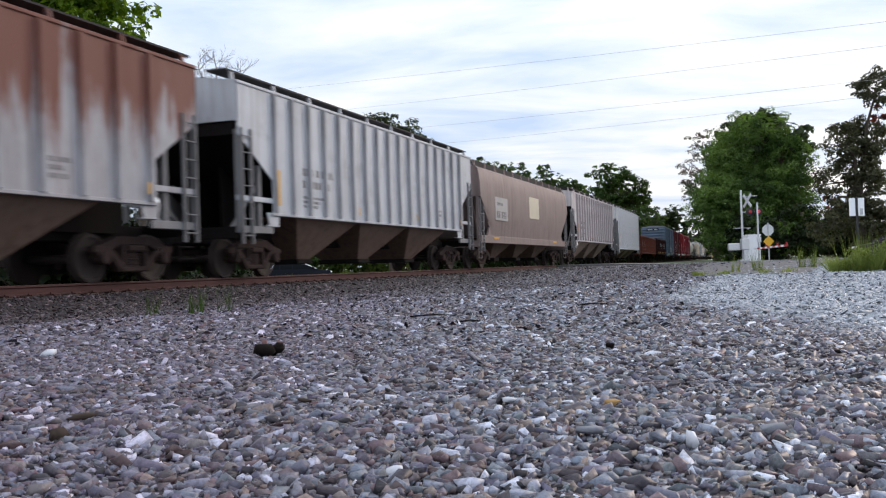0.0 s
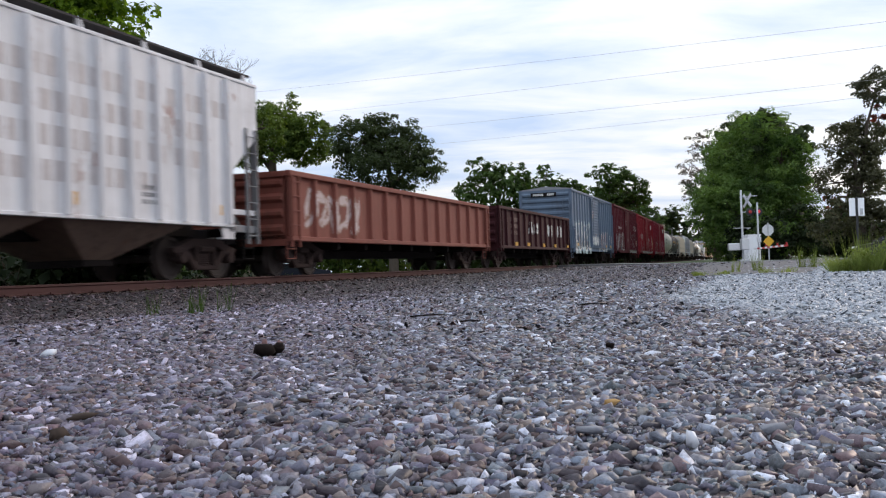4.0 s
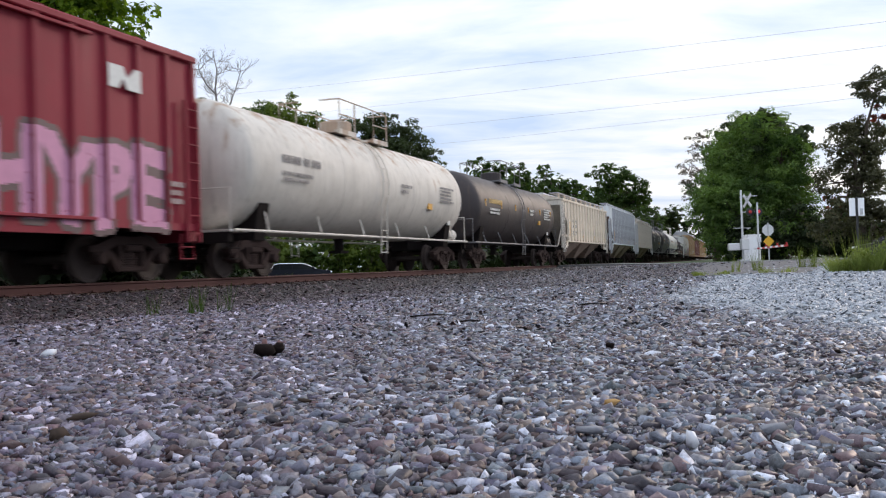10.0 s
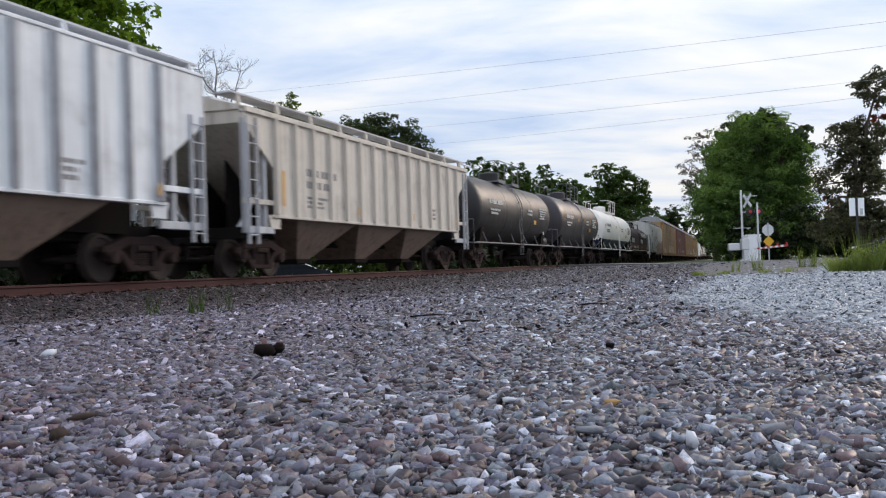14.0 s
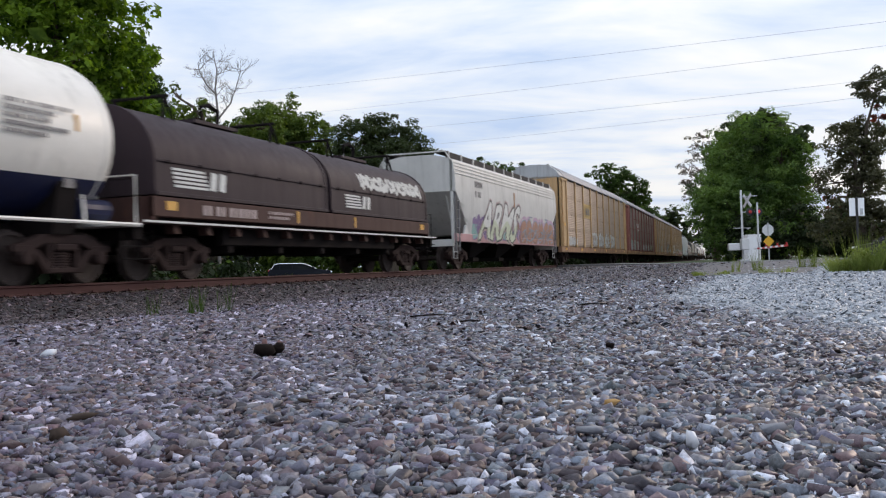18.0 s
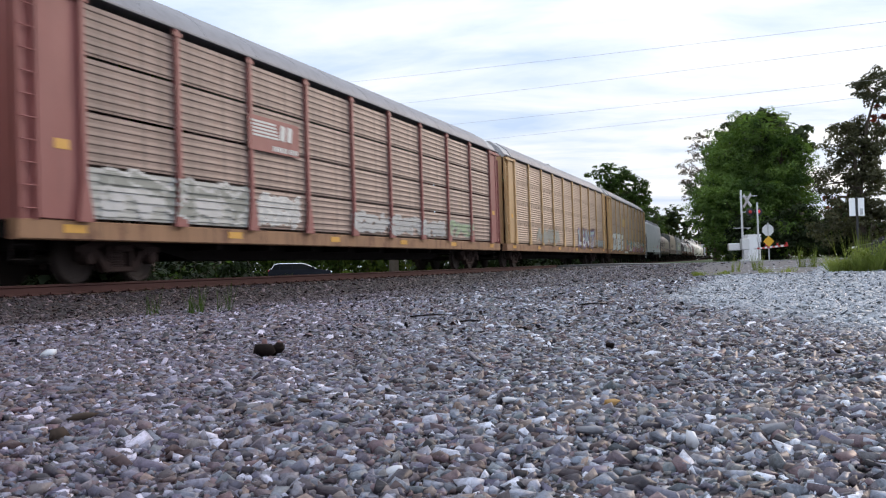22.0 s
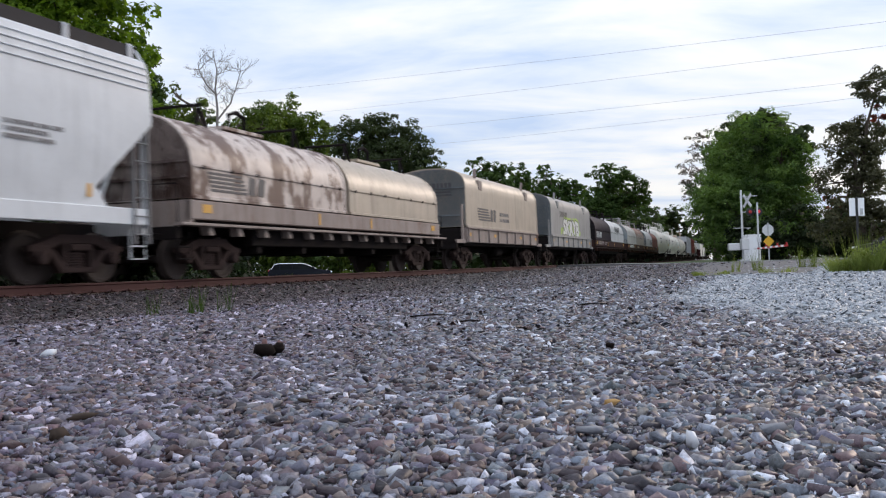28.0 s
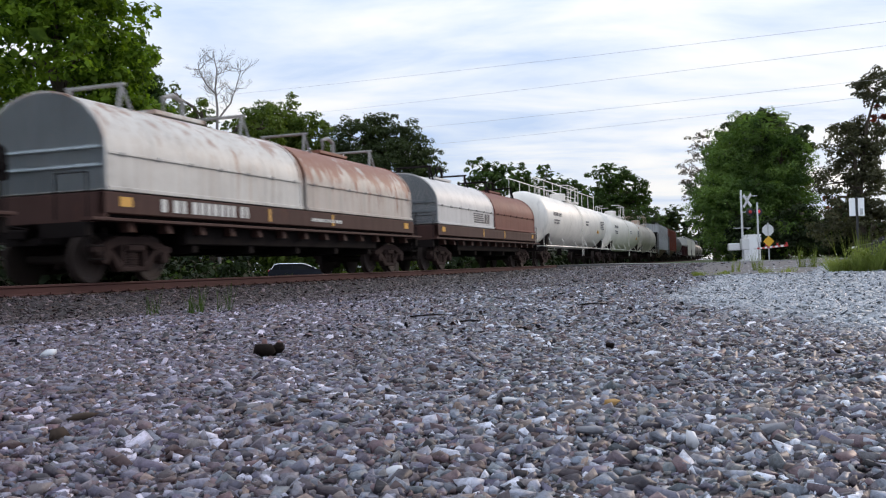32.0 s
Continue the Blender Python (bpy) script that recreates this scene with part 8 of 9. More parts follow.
P_RUSTYHOOD = paint("rust_stained_white_hood", (0.56, 0.48, 0.44), 0.5, 0.4, 0.45, rust_color=(0.11, 0.06, 0.045), patch=(0.47, 0.56), seed=32, runs=0.5, run_color=(0.26, 0.15, 0.10), spec=0.3)
P_TANHOOD = paint("tan_grey_hood", (0.43, 0.355, 0.28), 0.26, 0.4, 0.38, rust_color=(0.24, 0.15, 0.10), seed=33, runs=0.4, run_color=(0.24, 0.18, 0.13), spec=0.4)
P_GREYHOOD = paint("grey_hood", (0.30, 0.29, 0.28), 0.14, 0.4, 0.5, seed=34)
P_GREYEND = paint("slate_grey_hood_end", (0.17, 0.19, 0.21), 0.12, 0.3, 0.5, fade=0.05, seed=35)
P_WHITEHOOD = paint("white_hood_paint", (0.58, 0.565, 0.555), 0.12, 0.3, 0.42, seed=36)
P_STREAKHOOD = paint("rust_streaked_white_hood", (0.56, 0.54, 0.51), 0.35, 0.3, 0.45, rust_color=(0.26, 0.13, 0.08), seed=37, runs=0.5, run_color=(0.33, 0.22, 0.15), high=(1.4, 4.2), patch=(0.55, 0.72), spec=0.3)
P_RUSTTOP = paint("rust_covered_hood", (0.48, 0.43, 0.39), 0.5, 0.35, 0.5, rust_color=(0.23, 0.095, 0.06), patch=(0.46, 0.6), seed=44, high=(1.7, 3.5), runs=0.5, run_color=(0.30, 0.17, 0.11), spec=0.3)
P_PALEEND = paint("pale_blue_hood_end", (0.40, 0.46, 0.50), 0.2, 0.3, 0.5, seed=38)
P_REDHOOD = paint("rust_red_hood", (0.17, 0.062, 0.048), 0.3, 0.3, 0.55, fade=0.05, seed=39)
P_COILDECK = paint("dark_brown_deck", (0.070, 0.036, 0.031), 0.4, 0.4, 0.65, dirt_color=(0.03, 0.022, 0.02), fade=0.03, seed=40)
P_TANDECK = paint("dirty_tan_deck", (0.335, 0.275, 0.25), 0.42, 0.5, 0.6, fade=0.05, seed=41, runs=0.5, run_color=(0.16, 0.10, 0.08))
P_RIB_COLD = paint("grime_stained_cold_rib", (0.45, 0.46, 0.49), 0.4, 0.6, 0.55, rust_color=(0.22, 0.12, 0.08), seed=51, runs=0.75, run_color=(0.10, 0.085, 0.08))
P_RIB_PINK = paint("rust_stained_rib", (0.42, 0.36, 0.36), 0.5, 0.55, 0.55, rust_color=(0.19, 0.09, 0.07), seed=52, runs=0.7, run_color=(0.15, 0.085, 0.075))
P_RIB_GREY = paint("weathered_grey_rib", (0.40, 0.405, 0.43), 0.3, 0.5, 0.55, seed=53, runs=0.6, run_color=(0.18, 0.15, 0.13))
P_BAY = paint("grimy_bay_sheet", (0.195, 0.132, 0.105), 0.3, 0.5, 0.7, fade=0.03, seed=42, runs=0.5, run_color=(0.05, 0.038, 0.033))
P_BAY_LIGHT = paint("dusty_bay_sheet", (0.312, 0.230, 0.184), 0.35, 0.5, 0.65, fade=0.04, seed=43, runs=0.6, run_color=(0.08, 0.06, 0.05))


def hopper_marks(car, L, W, seed, dark=True, z=1.65):
    r = random.Random(seed)
    mt = MAT_LETTER_D if dark else MAT_LETTER_W
    bars(car, -L / 2 + 3.0, z + 0.55, 1.7, 0.62, 2, -W, mt, seed=seed)
    bars(car, -L / 2 + 3.0, z + 0.05, 1.2, 0.34, 3, -W, mt, seed=seed + 1)
    bars(car, L / 2 - 4.2, z + 0.1, 0.55, 0.42, 3, -W, mt, seed=seed + 2, split=2)
    reflectors(car, [-L / 2 + 1.56], z + 0.02, -W - 0.096, 0.85, 0.12)
    reflectors(car, [-L / 2 + 1.56 + k * (L - 3.3) / 3 for k in (1, 2, 3)], z - 0.02, -W - 0.096, 0.22, 0.07)


def build_train():
    # loaded grain hoppers at the head
    c, d = covered_hopper(-0.75, 16.39, P_RUSTED, "rust-eaten grey covered hopper car with ribbed sides", ribs=16, bay_mat=P_BAY)
    hopper_marks(c, 17.1, 1.56, 1)
    c, d = covered_hopper(17.96, 35.08, P_GREY, "pale grey covered hopper car with ribbed sides", top=4.36, ribs=17, bay_mat=P_BAY, rib_mat=P_RIB_GREY)
    hopper_marks(c, 17.1, 1.56, 2)
    c, d = smooth_hopper(36.29, 53.48, P_TAUPE, "taupe covered hopper car with plain curved sides", top=4.12, bands=False, long_mat=P_BAY)
    part("number_panel", Shape().box(-6.5, -4.5, -1.578, -1.566, 2.05, 3.05), plain("silvery_panel_paint", (0.36, 0.34, 0.34), 0.5, 0, 0.25, 2), c, "silvery painted panel with worn lettering")
    bars(c, -6.3, 2.15, 1.5, 0.5, 1, -1.579, MAT_LETTER_D, label="worn dark lettering", seed=3)
    bars(c, -6.2, 2.7, 0.9, 0.2, 1, -1.579, MAT_LETTER_D, label="worn dark lettering", seed=33)
    part("poster_panel", Shape().box(-0.5, 1.5, -1.585, -1.572, 2.35, 3.4), plain("pale_cream_panel", (0.60, 0.53, 0.40), 0.5, 0, 0.2, 2), c, "pale cream painted panel")
    reflectors(c, [-6.6, 5.0], 1.22, -1.50, 0.1, 0.8)
    c, d = covered_hopper(54.8, 72.09, P_PINKWHITE, "dirty white covered hopper car with ribbed sides", top=4.36, ribs=17, bay_mat=P_BAY_LIGHT, rib_mat=P_RIB_PINK)
    hopper_marks(c, 17.3, 1.56, 4)
    c, d = covered_hopper(73.41, 89.9, P_WHITE_SPOT, "spotted white covered hopper car with rust stains", top=4.36, bottom=1.17, ribs=18, slope_top=3.2, cut=1.2, bay_mat=P_BAY, slope_mat=P_GREYEND)
    hopper_marks(c, 16.5, 1.56, 5, z=1.35)
    bars(c, 0.5, 1.7, 6.5, 2.3, 4, -1.56, plain("faded_red_lettering", (0.47, 0.42, 0.415), 0.6, 0, 0.3), label="faded reddish lettering", seed=8, split=8)
    # gondolas
    c, d = gondola(91.29, 108.33, P_RUSTBROWN, "rusty brown gondola car with ribbed sides", top=2.58, ribs=15)
    graffiti(c, -7.6, -4.2, 1.0, 2.3, d, [G_ROSE, G_BROWN], 12, 5, "faded pale spray-painted shapes", 0.07)
    c, d = gondola(109.9, 124.78, P_MAROON, "dark maroon gondola car with ribbed sides", top=2.70, ribs=14)
    for k, (a, b) in enumerate(((-1.9, -1.0), (-0.8, 0.1), (2.2, 3.4), (4.6, 5.1), (5.3, 5.8))):
        graffiti(c, a, b, 1.55, 2.2, d, [G_WHITE, G_SILVER], 20 + k, 1 if k < 2 else 2, "white spray-painted scribble", 0.06)
    bars(c, -5.2, 1.5, 1.8, 0.9, 3, -1.52, plain("faded_pinkish_lettering", (0.11, 0.055, 0.05), 0.6), label="faded pinkish lettering", seed=4)
    for x in (-4.9, -2.6, 0.6, 3.3, 6.6):
        part("reflector", Shape().box(x, x + 0.42, -1.65, -1.63, 0.98, 1.14), MAT_REFLECT, c, "yellow reflective panel")
    # boxcars
    c, d = boxcar(125.8, 141.72, P_BLUEGREY, "faded blue-grey boxcar with white graffiti", top=4.52, roof_mat=P_ROOF)
    sprayed_word(c, "HVK", -7.0, -1.6, 0.98, 2.45, d, [G_SLATE, G_WHITE, G_SMOKE, G_MINT], "large grey letters with white outline and mint halo", 0.12, 0.045, rim=3, halo=9)
    graffiti(c, -1.4, 1.6, 1.2, 1.9, d, [G_WHITE, G_SILVER], 32, 4, "white spray-painted shapes", 0.11)
    graffiti(c, 1.5, 5.5, 0.8, 2.3, d, [G_ROSE, G_WHITE, G_SILVER, G_BROWN], 33, 4, "rosy white bubble graffiti", 0.28, round_=True)
    bars(c, 6.4, 1.6, 0.5, 0.5, 3, -1.53, MAT_LETTER_W, seed=9, split=1)
    reflectors(c, [-6.6, 4.5, 6.6], 1.15, -1.61, 0.16, 0.42)
    c, d = boxcar(142.92, 158.65, P_DARKRED, "dark red boxcar with white and teal graffiti", top=4.52)
    graffiti(c, -7.0, -1.9, 0.95, 2.6, d, [G_WHITE, G_BLACK, G_TEAL, G_SILVER], 41, 7, "white and teal spray-painted shapes", 0.15, round_=True)
    graffiti(c, 2.4, 6.9, 0.95, 2.7, d, [G_BLACK, G_SILVER, G_DUSK], 42, 5, "dark graffiti with silver outlines", 0.16)
    graffiti(c, 1.8, 7.0, 0.80, 1.08, d, [G_SILVER, G_SILVER], 44, 8, "silver paint splashed along the side sill", 0.03)
    graffiti(c, 5.4, 7.4, 2.7, 3.4, d, [G_WHITE, G_WHITE], 43, 4, "thin white spray-painted scribble", 0.05)
    words(c, "CUSHION CAR", -5.65, 2.72, 0.22, -1.62, MAT_LETTER_P)
    reflectors(c, [-7.5, 6.8], 1.5, -1.61, 0.6)
    c, d = boxcar(160.26, 176.13, P_RED, "faded red boxcar with white bubble graffiti", top=4.52)
    graffiti(c, -7.3, -1.7, 1.0, 2.4, d, [G_SLATE, G_DUSK, G_TEAL, G_ROSE], 51, 6, "mixed blue and silver spray-painted shapes", 0.15)
    bubble_shapes(c, ("swirl", "pair", "bar", "ring"), 1.3, 7.1, 0.98, 2.6, d, [G_WHITE, G_BLACK, G_ROSE], "white bubble graffiti with black outline", 0.17, 3, low=0.9)
    graffiti(c, 0.4, 7.0, 0.86, 1.1, d, [G_WHITE, G_WHITE], 54, 20, "white paint splashed along the side sill", 0.03)
    graffiti(c, -4.0, 4.4, 0.86, 1.12, d, [G_SILVER, G_WHITE], 53, 9, "pale spray along the side sill", 0.10)
    for x in (-5.6, -4.2):
        part("painted_panel", Shape().box(x, x + 0.5, -1.618, -1.612, 2.3, 2.75), MAT_LETTER_P, c, "faded pale painted panel")
    part("owner_mark", Shape().prism_y([(5.1, 3.45), (5.35, 3.45), (5.5, 3.65), (5.6, 3.45), (6.05, 3.45), (6.05, 3.9), (5.85, 3.9), (5.6, 3.68), (5.5, 3.9), (5.1, 3.9)], -1.62, -1.612), MAT_LETTER_W, c, "plain white owner mark")
    reflectors(c, [-7.4, 7.2], 1.35, -1.61, 1.1)
    c, d = boxcar(177.39, 193.23, P_RED2, "maroon red boxcar with teal and pink graffiti", top=4.52)
    bubble_shapes(c, ("arch", "pair", "swirl", "bar", "arch"), -6.9, -2.2, 0.95, 2.45, d, [G_GHOST, G_SMOKE, G_ROSE, G_TEAL], "grey and teal spray-painted shapes", 0.15, 2, 4, low=0.86)
    sprayed_word(c, "HYPE", 2.2, 6.9, 1.0, 2.5, d, [G_PINK, G_DUSK, G_PINK, G_TEAL], "large pink letters with dark outline", 0.05, 0.05, rim=3)
    part("owner_mark", Shape().prism_y([(5.2, 3.5), (5.45, 3.5), (5.6, 3.7), (5.7, 3.5), (6.1, 3.5), (6.1, 3.92), (5.95, 3.92), (5.7, 3.72), (5.6, 3.92), (5.2, 3.92)], -1.62, -1.612), MAT_LETTER_W, c, "plain white owner mark")
    reflectors(c, [-7.3], 1.2, -1.61, 0.6)
    # tank cars and hoppers
    c, d = tank_car(194.6, 211.5, [P_CREAM], "cream tank car with rust-stained shell and top platform", 1.58, rail_mat=P_CREAM)
    tank_marks(c, 16.9, d, 1)
    c, d = tank_car(212.4, 227.9, [P_DARKTANK], "dark grey tank car with reflective strips", 1.52)
    tank_marks(c, 15.5, d, 2, MAT_REFLECT)
    c, d = covered_hopper(228.95, 244.91, P_BEIGE, "beige covered hopper car with ribbed sides", top=3.76, bottom=1.42, ribs=15, slope_top=3.45, cut=1.3, roof=0.32, walk_up=0.34, chord=True, walk_mat=P_GREY, frame_mat=P_BEIGEGREY, slope_mat=P_BEIGEGREY, bay_mat=P_BAY_LIGHT)
    hopper_marks(c, 16.0, 1.56, 13)
    c, d = covered_hopper(246.55, 263.41, P_BLUEWHITE, "cold white covered hopper car with ribbed sides", top=4.22, bottom=1.52, ribs=16, roof=0.2, walk_mat=P_GREY, frame_mat=P_GREY, slope_mat=P_BAY, bay_mat=P_BAY_LIGHT, rib_mat=P_RIB_COLD)
    hopper_marks(c, 16.9, 1.56, 14, dark=True)
    c, d = covered_hopper(264.96, 281.21, P_BEIGEGREY, "greyish beige covered hopper car with ribbed sides", top=3.82, bottom=1.45, ribs=15, slope_top=3.5, cut=1.3, roof=0.32, walk_up=0.34, chord=True, walk_mat=P_GREY, frame_mat=P_GREY, slope_mat=P_BEIGEGREY, bay_mat=P_BAY_LIGHT)
    hopper_marks(c, 16.3, 1.56, 15)
    c, d = tank_car(282.4, 296.9, [P_BLACKTANK], "black tank car with white lettering bars", 1.50)
    tank_marks(c, 14.5, d, 3)
    c, d = tank_car(298.0, 312.1, [P_PLUMTANK], "purplish dark grey tank car with yellow strips", 1.54)
    tank_marks(c, 14.1, d, 4, MAT_REFLECT)
    c, d = tank_car(313.0, 330.8, [P_WHITETANK, P_NAVY], "white tank car with navy blue lower half", 1.52, split=1.80, rail_mat=P_WHITETANK)
    tank_marks(c, 17.8, d, 5, MAT_REFLECT)
    # coil car and graffiti hopper
    c, d = coil_car(331.27, 346.37, [(P_COILBROWN, "dark brown hood", None), (P_COILBROWN, "dark brown hood", None)], P_COILDECK, "dark brown coil car with two rounded hoods", edge_mat=MAT_LETTER_W)
    graffiti(c, 2.1, 7.1, 2.42, 2.95, lambda x, z: -1.42 * math.sqrt(max(0.0, 1 - ((z - 2.33) / 1.2) ** 2)) - 0.015, [G_WHITE, G_WHITE], 70, 15, "row of small white spray-painted marks", 0.035, 0.028)
    rail_emblem(c, -7.0, 1.85, 1.9, 0.42, -1.425, MAT_LETTER_W)
    bars(c, -6.0, 1.33, 2.2, 0.34, 1, -1.465, MAT_LETTER_P, seed=41)
    bars(c, -3.3, 1.36, 1.2, 0.22, 2, -1.465, MAT_LETTER_P, seed=42)
    end_lettering(c, -7.56, [(-1.0, 3.0, 0.9, 0.16), (-1.1, 2.3, 0.8, 0.06), (-1.1, 2.2, 0.7, 0.06), (-1.1, 2.1, 0.8, 0.06)], MAT_LETTER_W)
    rail_emblem(c, 1.0, 1.85, 1.7, 0.40, -1.425, MAT_LETTER_W)
    c, d = smooth_hopper(349.21, 366.67, P_LIGHTGREY, "light grey covered hopper car with colourful graffiti", sill_mat=P_PINKSILL, top=4.12)
    graffiti(c, -6.6, 1.2, 1.10, 2.2, d, [G_PURPLE, G_PURPLE, G_TEAL, G_BROWN], 75, 9, "dark spray-painted underlayer", 0.13)
    sprayed_word(c, "ARMS", -5.9, 0.9, 1.2, 2.75, lambda x, z: d(x, z) - 0.012, [G_WHITE, G_BLACK, G_PALE, G_ROSE], "pale slanted letters with black outline and rosy halo", 0.6, 0.03, rim=2, halo=4)
    bubble_shapes(c, ("swirl", "arch", "ring", "pair", "arch", "swirl"), 0.9, 8.0, 1.12, 2.1, d, [G_RUST, G_SLATE, G_BROWN, G_MAUVE], "rusty brown graffiti with slate outline and mauve halo", 0.22, 2, 7, low=1.13)
    graffiti(c, 1.2, 7.9, 1.15, 1.95, lambda x, z: d(x, z) - 0.01, [G_SLATE, G_SLATE], 74, 6, "thin slate spray-painted strokes", 0.022)
    bars(c, -6.3, 2.85, 1.1, 0.8, 2, -1.575, MAT_LETTER_D, seed=6, split=2)
    part("rust_run", Shape().box(-0.35, -0.12, -1.583, -1.578, 2.7, 3.4), plain("rust_run", (0.34, 0.19, 0.10), 0.7, 0, 0.3, 3), c, "brown rust run")
    # car carriers
    c, d = autorack(367.69, 395.1, P_YELLOW, P_PANEL, P_ROOF, P_DECK, "yellow autorack car with ribbed metal side panels", cap_mat=P_CAP)
    graffiti(c, -3.5, 6.8, 1.12, 2.15, d, [G_SILVER, G_WHITE], 81, 13, "thin silver spray-painted scribble", 0.05)
    graffiti(c, -11.8, -9.4, 1.12, 1.7, d, [G_SILVER, G_WHITE], 82, 4, "thin silver spray-painted scribble", 0.06)
    painted_field(c, -6.7, -4.05, 2.95, 3.85, d, MAT_FIELD, "faded yellow painted field")
    bars(c, -6.1, 3.15, 1.5, 0.7, 1, -1.625, MAT_LETTER_D, label="plain dark owner mark", seed=14)
    c, d = autorack(396.52, 424.09, P_REDPOST, P_PANEL_RED, P_ROOF, P_DECK, "red-posted autorack car with ribbed metal side panels", rows=4, cap_mat=P_CAP, sprayed=(0, 1))
    graffiti(c, -11.9, -7.0, 1.12, 2.1, d, [G_GHOST, G_SILVER, G_SILVER], 83, 5, "silver spray-painted shapes", 0.30)
    graffiti(c, -6.6, -4.5, 1.12, 2.0, d, [G_SILVER, G_WHITE], 84, 3, "silver spray-painted shapes", 0.16)
    graffiti(c, -1.5, 6.5, 1.12, 1.8, d, [G_SILVER, G_SILVER], 85, 8, "thin silver spray-painted scribble", 0.09)
    graffiti(c, 6.8, 9.7, 1.15, 1.85, d, [G_GREEN, G_GHOST], 86, 2, "pale green spray-painted shape", 0.32)
    part("owner_panel", Shape().box(-7.0, -4.6, -1.622, -1.614, 2.9, 3.7), P_REDPOST, c, "dark red owner panel")
    rail_emblem(c, -6.9, 3.22, 1.9, 0.4, -1.624, MAT_LETTER_W)
    bars(c, -5.9, 2.95, 1.2, 0.2, 1, -1.624, MAT_LETTER_W, seed=16)
    c, d = autorack(425.12, 452.37, P_YELLOW, P_PANEL, P_ROOF, P_DECK, "yellow autorack car with weathered side panels", cap_mat=P_CAP)
    sprayed_word(c, "LEAST", 3.0, 8.6, 1.15, 2.15, d, [G_MINT, G_PURPLE, G_WHITE, G_DUSK], "pale letters with purple outline", 0.0, 0.03, rim=2, halo=5)
    graffiti(c, 8.9, 12.2, 1.14, 1.65, d, [G_SILVER, G_GHOST], 188, 8, "small silver spray-painted shapes", 0.06)
    graffiti(c, -8.0, -2.5, 1.12, 2.0, d, [G_GHOST, G_GHOST], 88, 5, "faded greenish spray-painted shapes", 0.13)
    c, d = autorack(453.65, 480.97, P_YELLOW, P_PANEL, P_ROOF, P_DECK, "yellow autorack car with white block graffiti", cap_mat=P_CAP)
    sprayed_word(c, "ZEESE", -11.9, -5.2, 1.0, 2.3, d, [G_WHITE, G_BLACK], "large white block letters", 0.05, 0.07, rim=1)
    graffiti(c, -2.5, 12.2, 0.85, 1.95, d, [G_WHITE, G_BLACK, G_PINK, G_TEAL], 90, 12, "white and pink outlined graffiti", 0.09)
    painted_field(c, -5.3, -3.4, 2.95, 3.6, d, MAT_FIELD, "faded yellow painted owner mark")
    bars(c, -4.0, 0.79, 2.3, 0.3, 1, -1.545, MAT_LETTER_W, seed=18)
    c, d = smooth_hopper(482.98, 502.27, P_COOLWHITE, "white covered hopper car with plain curved sides", top=4.15)
    bars(c, 6.0, 2.3, 1.3, 0.35, 3, -1.575, MAT_LETTER_D, seed=7)
    bars(c, -2.0, 1.15, 2.6, 0.16, 1, -1.50, MAT_LETTER_D, seed=8)
    graffiti(c, 4.2, 5.2, 1.5, 1.95, d, [G_PINK, G_PINK], 91, 2, "small reddish scribble", 0.05)
    reflectors(c, [-4.5, -0.6, 2.6, 7.9], 1.5, -1.50, 0.5)
    # coil cars
    c, d = coil_car(503.76, 518.72, [(P_RUSTYHOOD, "rust-stained white hood", P_RUSTYEND), (P_TANHOOD, "tan hood", None)], P_TANDECK, "rust-stained coil car with two rounded hoods")
    rail_emblem(c, -6.9, 1.85, 2.3, 0.45, -1.425, MAT_EMBLEM)
    c, d = tall_coil_car(522.01, 533.72, P_TANHOOD, P_GREYEND, "tan-grey coil car with one tall square hood", P_TANDECK)
    rail_emblem(c, -4.3, 1.95, 2.6, 0.55, -1.455, MAT_EMBLEM)
    end_lettering(c, -5.925, [(-0.9, 3.2, 1.0, 0.2), (-0.9, 3.0, 0.9, 0.07), (-0.9, 2.88, 1.0, 0.07)], MAT_EMBLEM)
    bars(c, -1.0, 2.0, 1.6, 0.5, 2, -1.455, MAT_LETTER_D, seed=10)
    c, d = tall_coil_car(536.96, 548.91, P_GREYHOOD, P_GREYEND, "grey coil car with white graffiti on its hood", P_GREYHOOD)
    rail_emblem(c, -3.6, 2.75, 1.9, 0.32, -1.455, MAT_EMBLEM)
    sprayed_word(c, "SKRYB", -2.75, 2.05, 1.72, 2.62, lambda x, z: -1.452, [G_WHITE, G_BLACK, G_WHITE, G_LIME], "white block letters with dark outline and lime halo", 0.0, 0.05, 0.03, rim=2, halo=6)
    graffiti(c, -3.4, -2.6, 1.72, 2.2, d, [G_LIME, G_LIME], 92, 1, "lime green spray patch", 0.15)
    graffiti(c, 1.9, 2.6, 1.75, 2.2, d, [G_LIME, G_LIME], 93, 1, "lime green spray patch", 0.15)
    c, d = coil_car(551.07, 565.92, [(P_COILBROWN, "dark brown hood", P_BLACKTANK), (P_WHITEHOOD, "white hood", None)], P_COILDECK, "coil car with one dark and one white hood", stake_mat=None)
    rail_emblem(c, -6.9, 1.85, 2.2, 0.42, -1.425, MAT_LETTER_W)
    bars(c, -6.4, 1.36, 2.3, 0.40, 1, -1.465, MAT_LETTER_P, seed=11)
    bars(c, -3.5, 1.36, 1.3, 0.26, 2, -1.465, MAT_LETTER_P, seed=21)
    end_lettering(c, -7.45, [(-1.0, 3.0, 0.9, 0.16), (-1.1, 2.25, 0.8, 0.06), (-1.1, 2.15, 0.7, 0.06), (-1.1, 2.05, 0.8, 0.06), (-0.9, 1.78, 0.7, 0.08), (-0.2, 1.78, 0.5, 0.08)], MAT_LETTER_W)
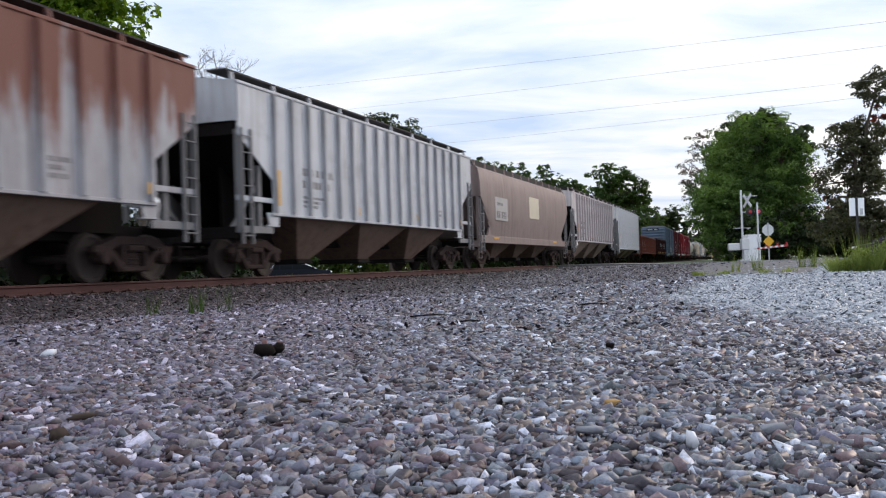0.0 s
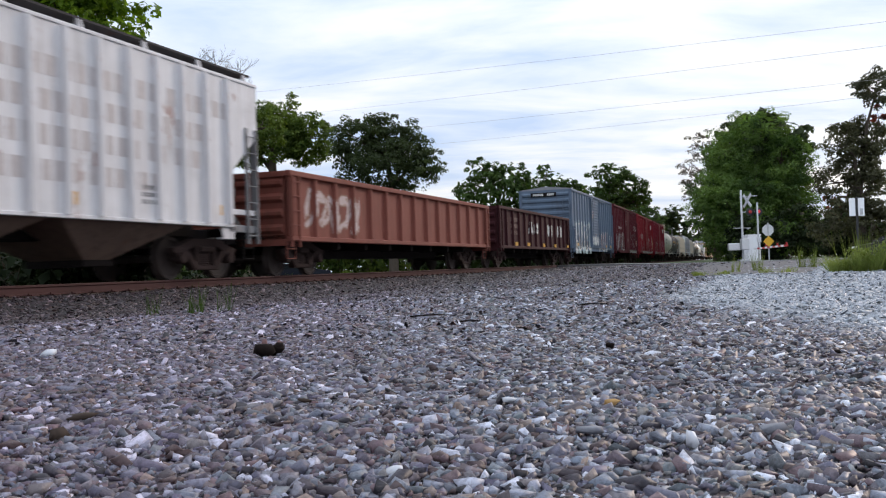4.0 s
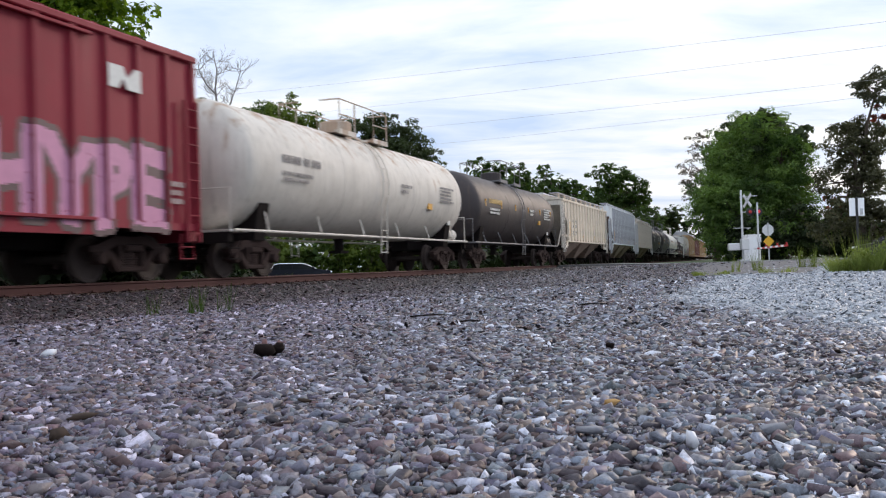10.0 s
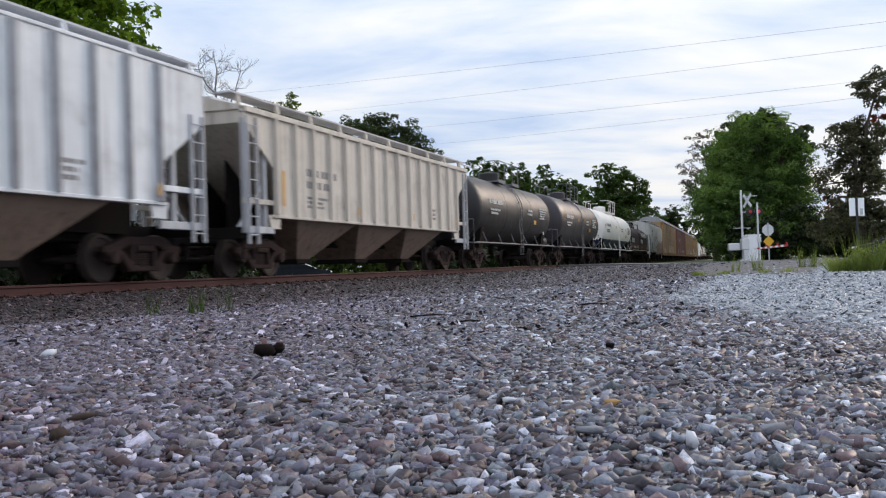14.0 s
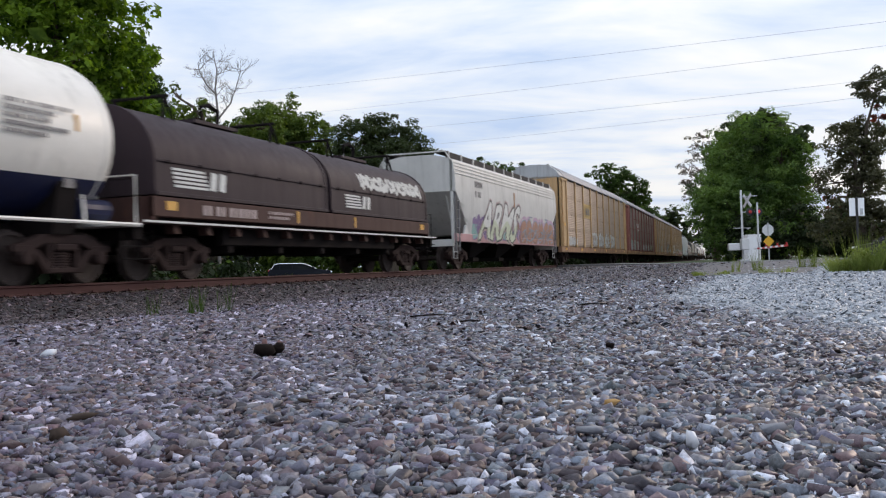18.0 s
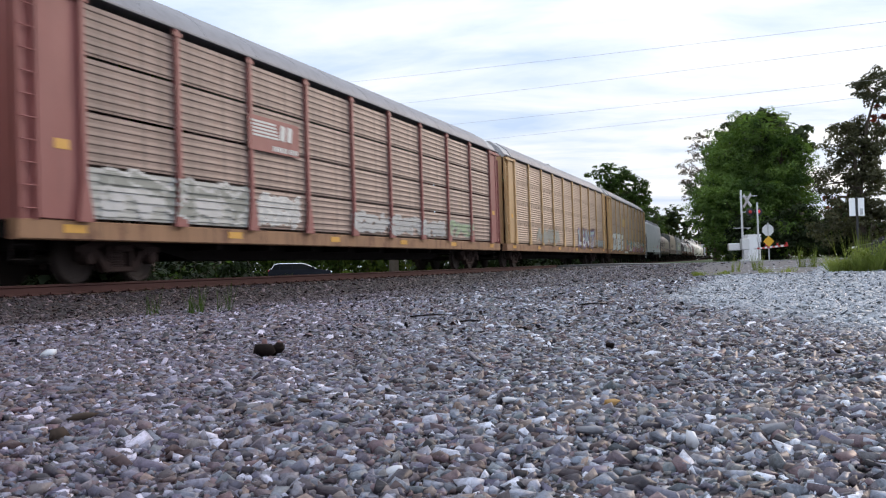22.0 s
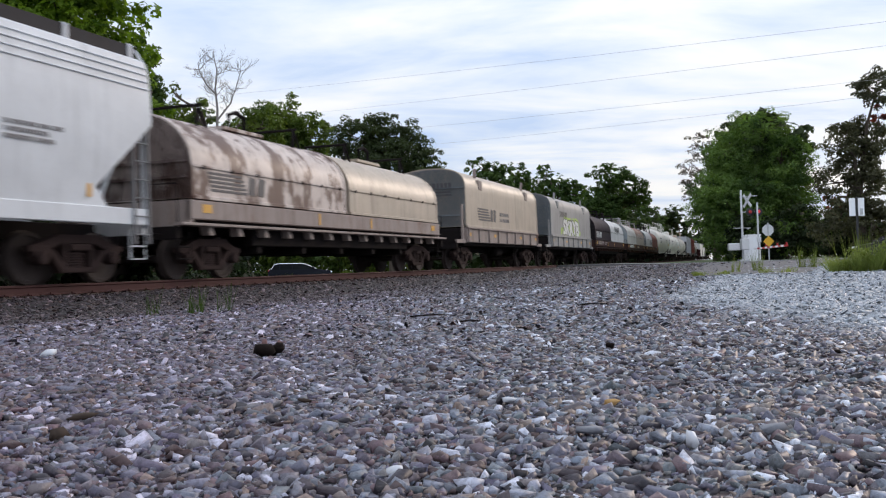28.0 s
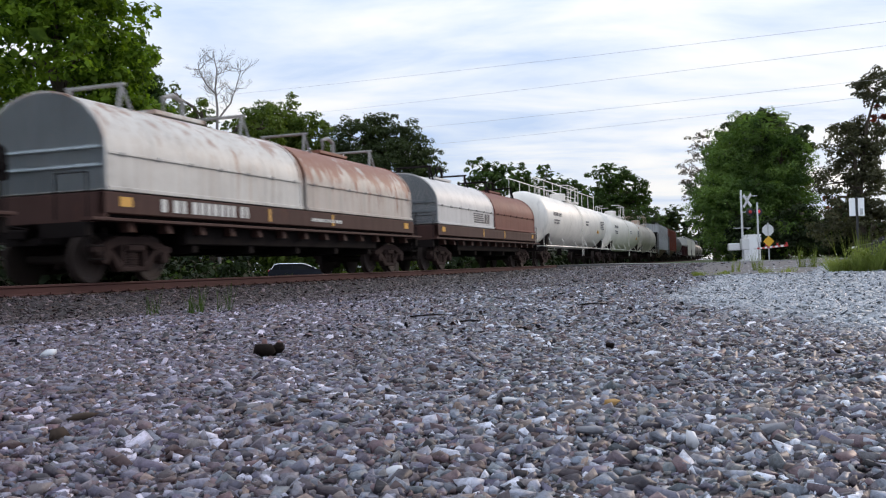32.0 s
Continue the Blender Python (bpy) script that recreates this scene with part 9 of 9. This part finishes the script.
    rail_emblem(c, 2.2, 2.42, 2.4, 0.42, -1.41, MAT_EMBLEM)
    c, d = coil_car(568.77, 583.8, [(P_STREAKHOOD, "rust-streaked white hood", P_PALEEND), (P_RUSTTOP, "rusty brown and white hood", None)], P_COILDECK, "coil car with two rust-streaked white hoods", stake_mat=P_GREYHOOD)
    bars(c, -6.0, 1.33, 3.2, 0.42, 1, -1.465, MAT_LETTER_W, seed=12)
    bars(c, 0.3, 1.38, 1.8, 0.14, 1, -1.465, MAT_LETTER_W, seed=13)
    c, d = coil_car(586.46, 600.94, [(P_WHITEHOOD, "white hood", P_GREYEND), (P_REDHOOD, "rust-red hood", None)], P_COILDECK, "coil car with one white and one rust-red hood")
    rail_emblem(c, -3.0, 1.85, 2.2, 0.42, -1.425, MAT_EMBLEM)
    # white tank cars and the far end of the train
    c, d = tank_car(602.8, 624.0, [P_WHITETANK], "long white tank car with railings along its top", 1.50, rail_mat=P_WHITETANK, long_rails=True)
    tank_marks(c, 21.0, d, 6)
    c, d = tank_car(625.6, 647.5, [P_WHITETANK], "long white tank car with top platform", 1.50, rail_mat=P_WHITETANK)
    tank_marks(c, 21.9, d, 7)
    tank_car(649.1, 666.5, [P_CREAM], "pale tank car with top platform", 1.50, rail_mat=P_CREAM)
    covered_hopper(668.2, 685.2, P_GREY, "pale grey covered hopper car with ribbed sides", bay_mat=P_BAY)
    covered_hopper(686.8, 703.8, P_RUSTBROWN, "rusty brown covered hopper car with ribbed sides", bay_mat=P_BAY)
    tank_car(705.2, 721.0, [P_BLACKTANK], "black tank car with top platform", 1.5)
    gondola(722.6, 738.6, P_MAROON, "dark maroon gondola car with ribbed sides")
    smooth_hopper(740.2, 757.6, P_LIGHTGREY, "light grey covered hopper car with plain sides")
    smooth_hopper(759.0, 776.4, P_LIGHTGREY, "light grey covered hopper car with plain sides")
    tank_car(778.0, 793.8, [P_DARKTANK], "dark grey tank car with top platform", 1.5)
    tank_car(795.2, 811.0, [P_BLACKTANK], "black tank car with top platform", 1.5)
    tank_car(812.4, 828.2, [P_BLACKTANK], "black tank car with top platform", 1.5)


def words(car, text, x, z, size, y, mat, spread=1.0):
    """Readable lettering in the built-in typeface, standing on the side."""
    cu = bpy.data.curves.new("lettering", "FONT")
    cu.body, cu.size, cu.extrude, cu.space_character = text, size * 1.35, 0.003, spread
    cu.resolution_u, cu.offset = 3, 0.02 * size if spread == 1.0 else 0.045
    tmp = bpy.data.objects.new("lettering_curve", cu)
    me = bpy.data.meshes.new_from_object(tmp)
    bpy.data.objects.remove(tmp)
    me.materials.clear()
    me.materials.append(mat)
    return part("lettering", me, None, car, "painted lettering", at=pose(x, y, z, 90, 0, 0))


def tank_marks(car, L, depth, seed, strip=None):
    """Lettering bars, placards and reflective strips on the curve of a tank."""
    r = random.Random(seed)
    for x, z, w, h, rows, sp in ((-L / 2 + 2.2, 2.75, 2.1, 0.32, 1, 4), (-L / 2 + 2.2, 2.3, 1.5, 0.3, 2, 3), (L / 2 - 3.4, 2.4, 1.5, 0.6, 5, 1), (1.4, 2.5, 0.9, 0.35, 2, 2)):
        bars(car, x, z, w, h, rows, depth(x, z + h / 2) - 0.03, MAT_FIELD if seed == 2 and rows == 1 else MAT_LETTER_D if seed not in (2, 3, 4) else MAT_LETTER_W, seed=seed, split=sp)
    if strip:
        for k in range(6):
            x = -L / 2 + 1.6 + k * (L - 3.4) / 5
            part("reflector", Shape().box(x, x + 0.07, depth(x, 2.7) - 0.012, depth(x, 2.7) + 0.02, 2.6, 2.88), strip, car, "yellow reflective strip")
    part("placard", Shape().box(L / 2 - 4.5, L / 2 - 4.1, depth(0, 2.2) - 0.035, depth(0, 2.2) + 0.02, 2.1, 2.3), MAT_REFLECT, car, "yellow placard")
    part("placard_frame", Shape().box(L / 2 - 1.86, L / 2 - 1.6, depth(0, 1.75) - 0.03, depth(0, 1.75) + 0.05, 1.65, 1.91), MAT_LETTER_W if seed != 5 else MAT_LETTER_D, car, "small placard in a frame")


build_train()


def motions():
    """The train comes along the track towards the camera and past it."""
    for car, mid in CARS:
        rows = []
        for k in range(0, 65):
            t = k * 0.5
            p, h = track_point(mid - run(t))
            rows.append((t, pose(p.x, p.y, RAIL_Z, 0, 0, 90 - math.degrees(h))))
        walk(car, rows)
    # the wheels roll while their car is near enough for it to show
    middle = dict((c, m) for c, m in CARS)
    for wheel, car in WHEELS:
        mid = middle[car]
        t0 = next((k / 30 for k in range(0, 961) if mid - run(k / 30) < 32), None)
        if t0 is None:
            continue
        t1 = next((k / 30 for k in range(0, 961) if mid - run(k / 30) < -6), 32.0)
        if t1 - t0 < 0.1:
            continue
        x, _, z = wheel.location
        rows, k0, k1 = [], round(t0 * 30), round(t1 * 30)
        for k in sorted({0, 960} | set(range(k0, k1 + 1))):
            t = min(max(k, k0), k1) / 30
            rows.append((k / 30, pose(x, 0, z) @ Matrix.Rotation(-(run(t) - run(t0)) / 0.457, 4, "Y")))
        walk(wheel, rows)


motions()
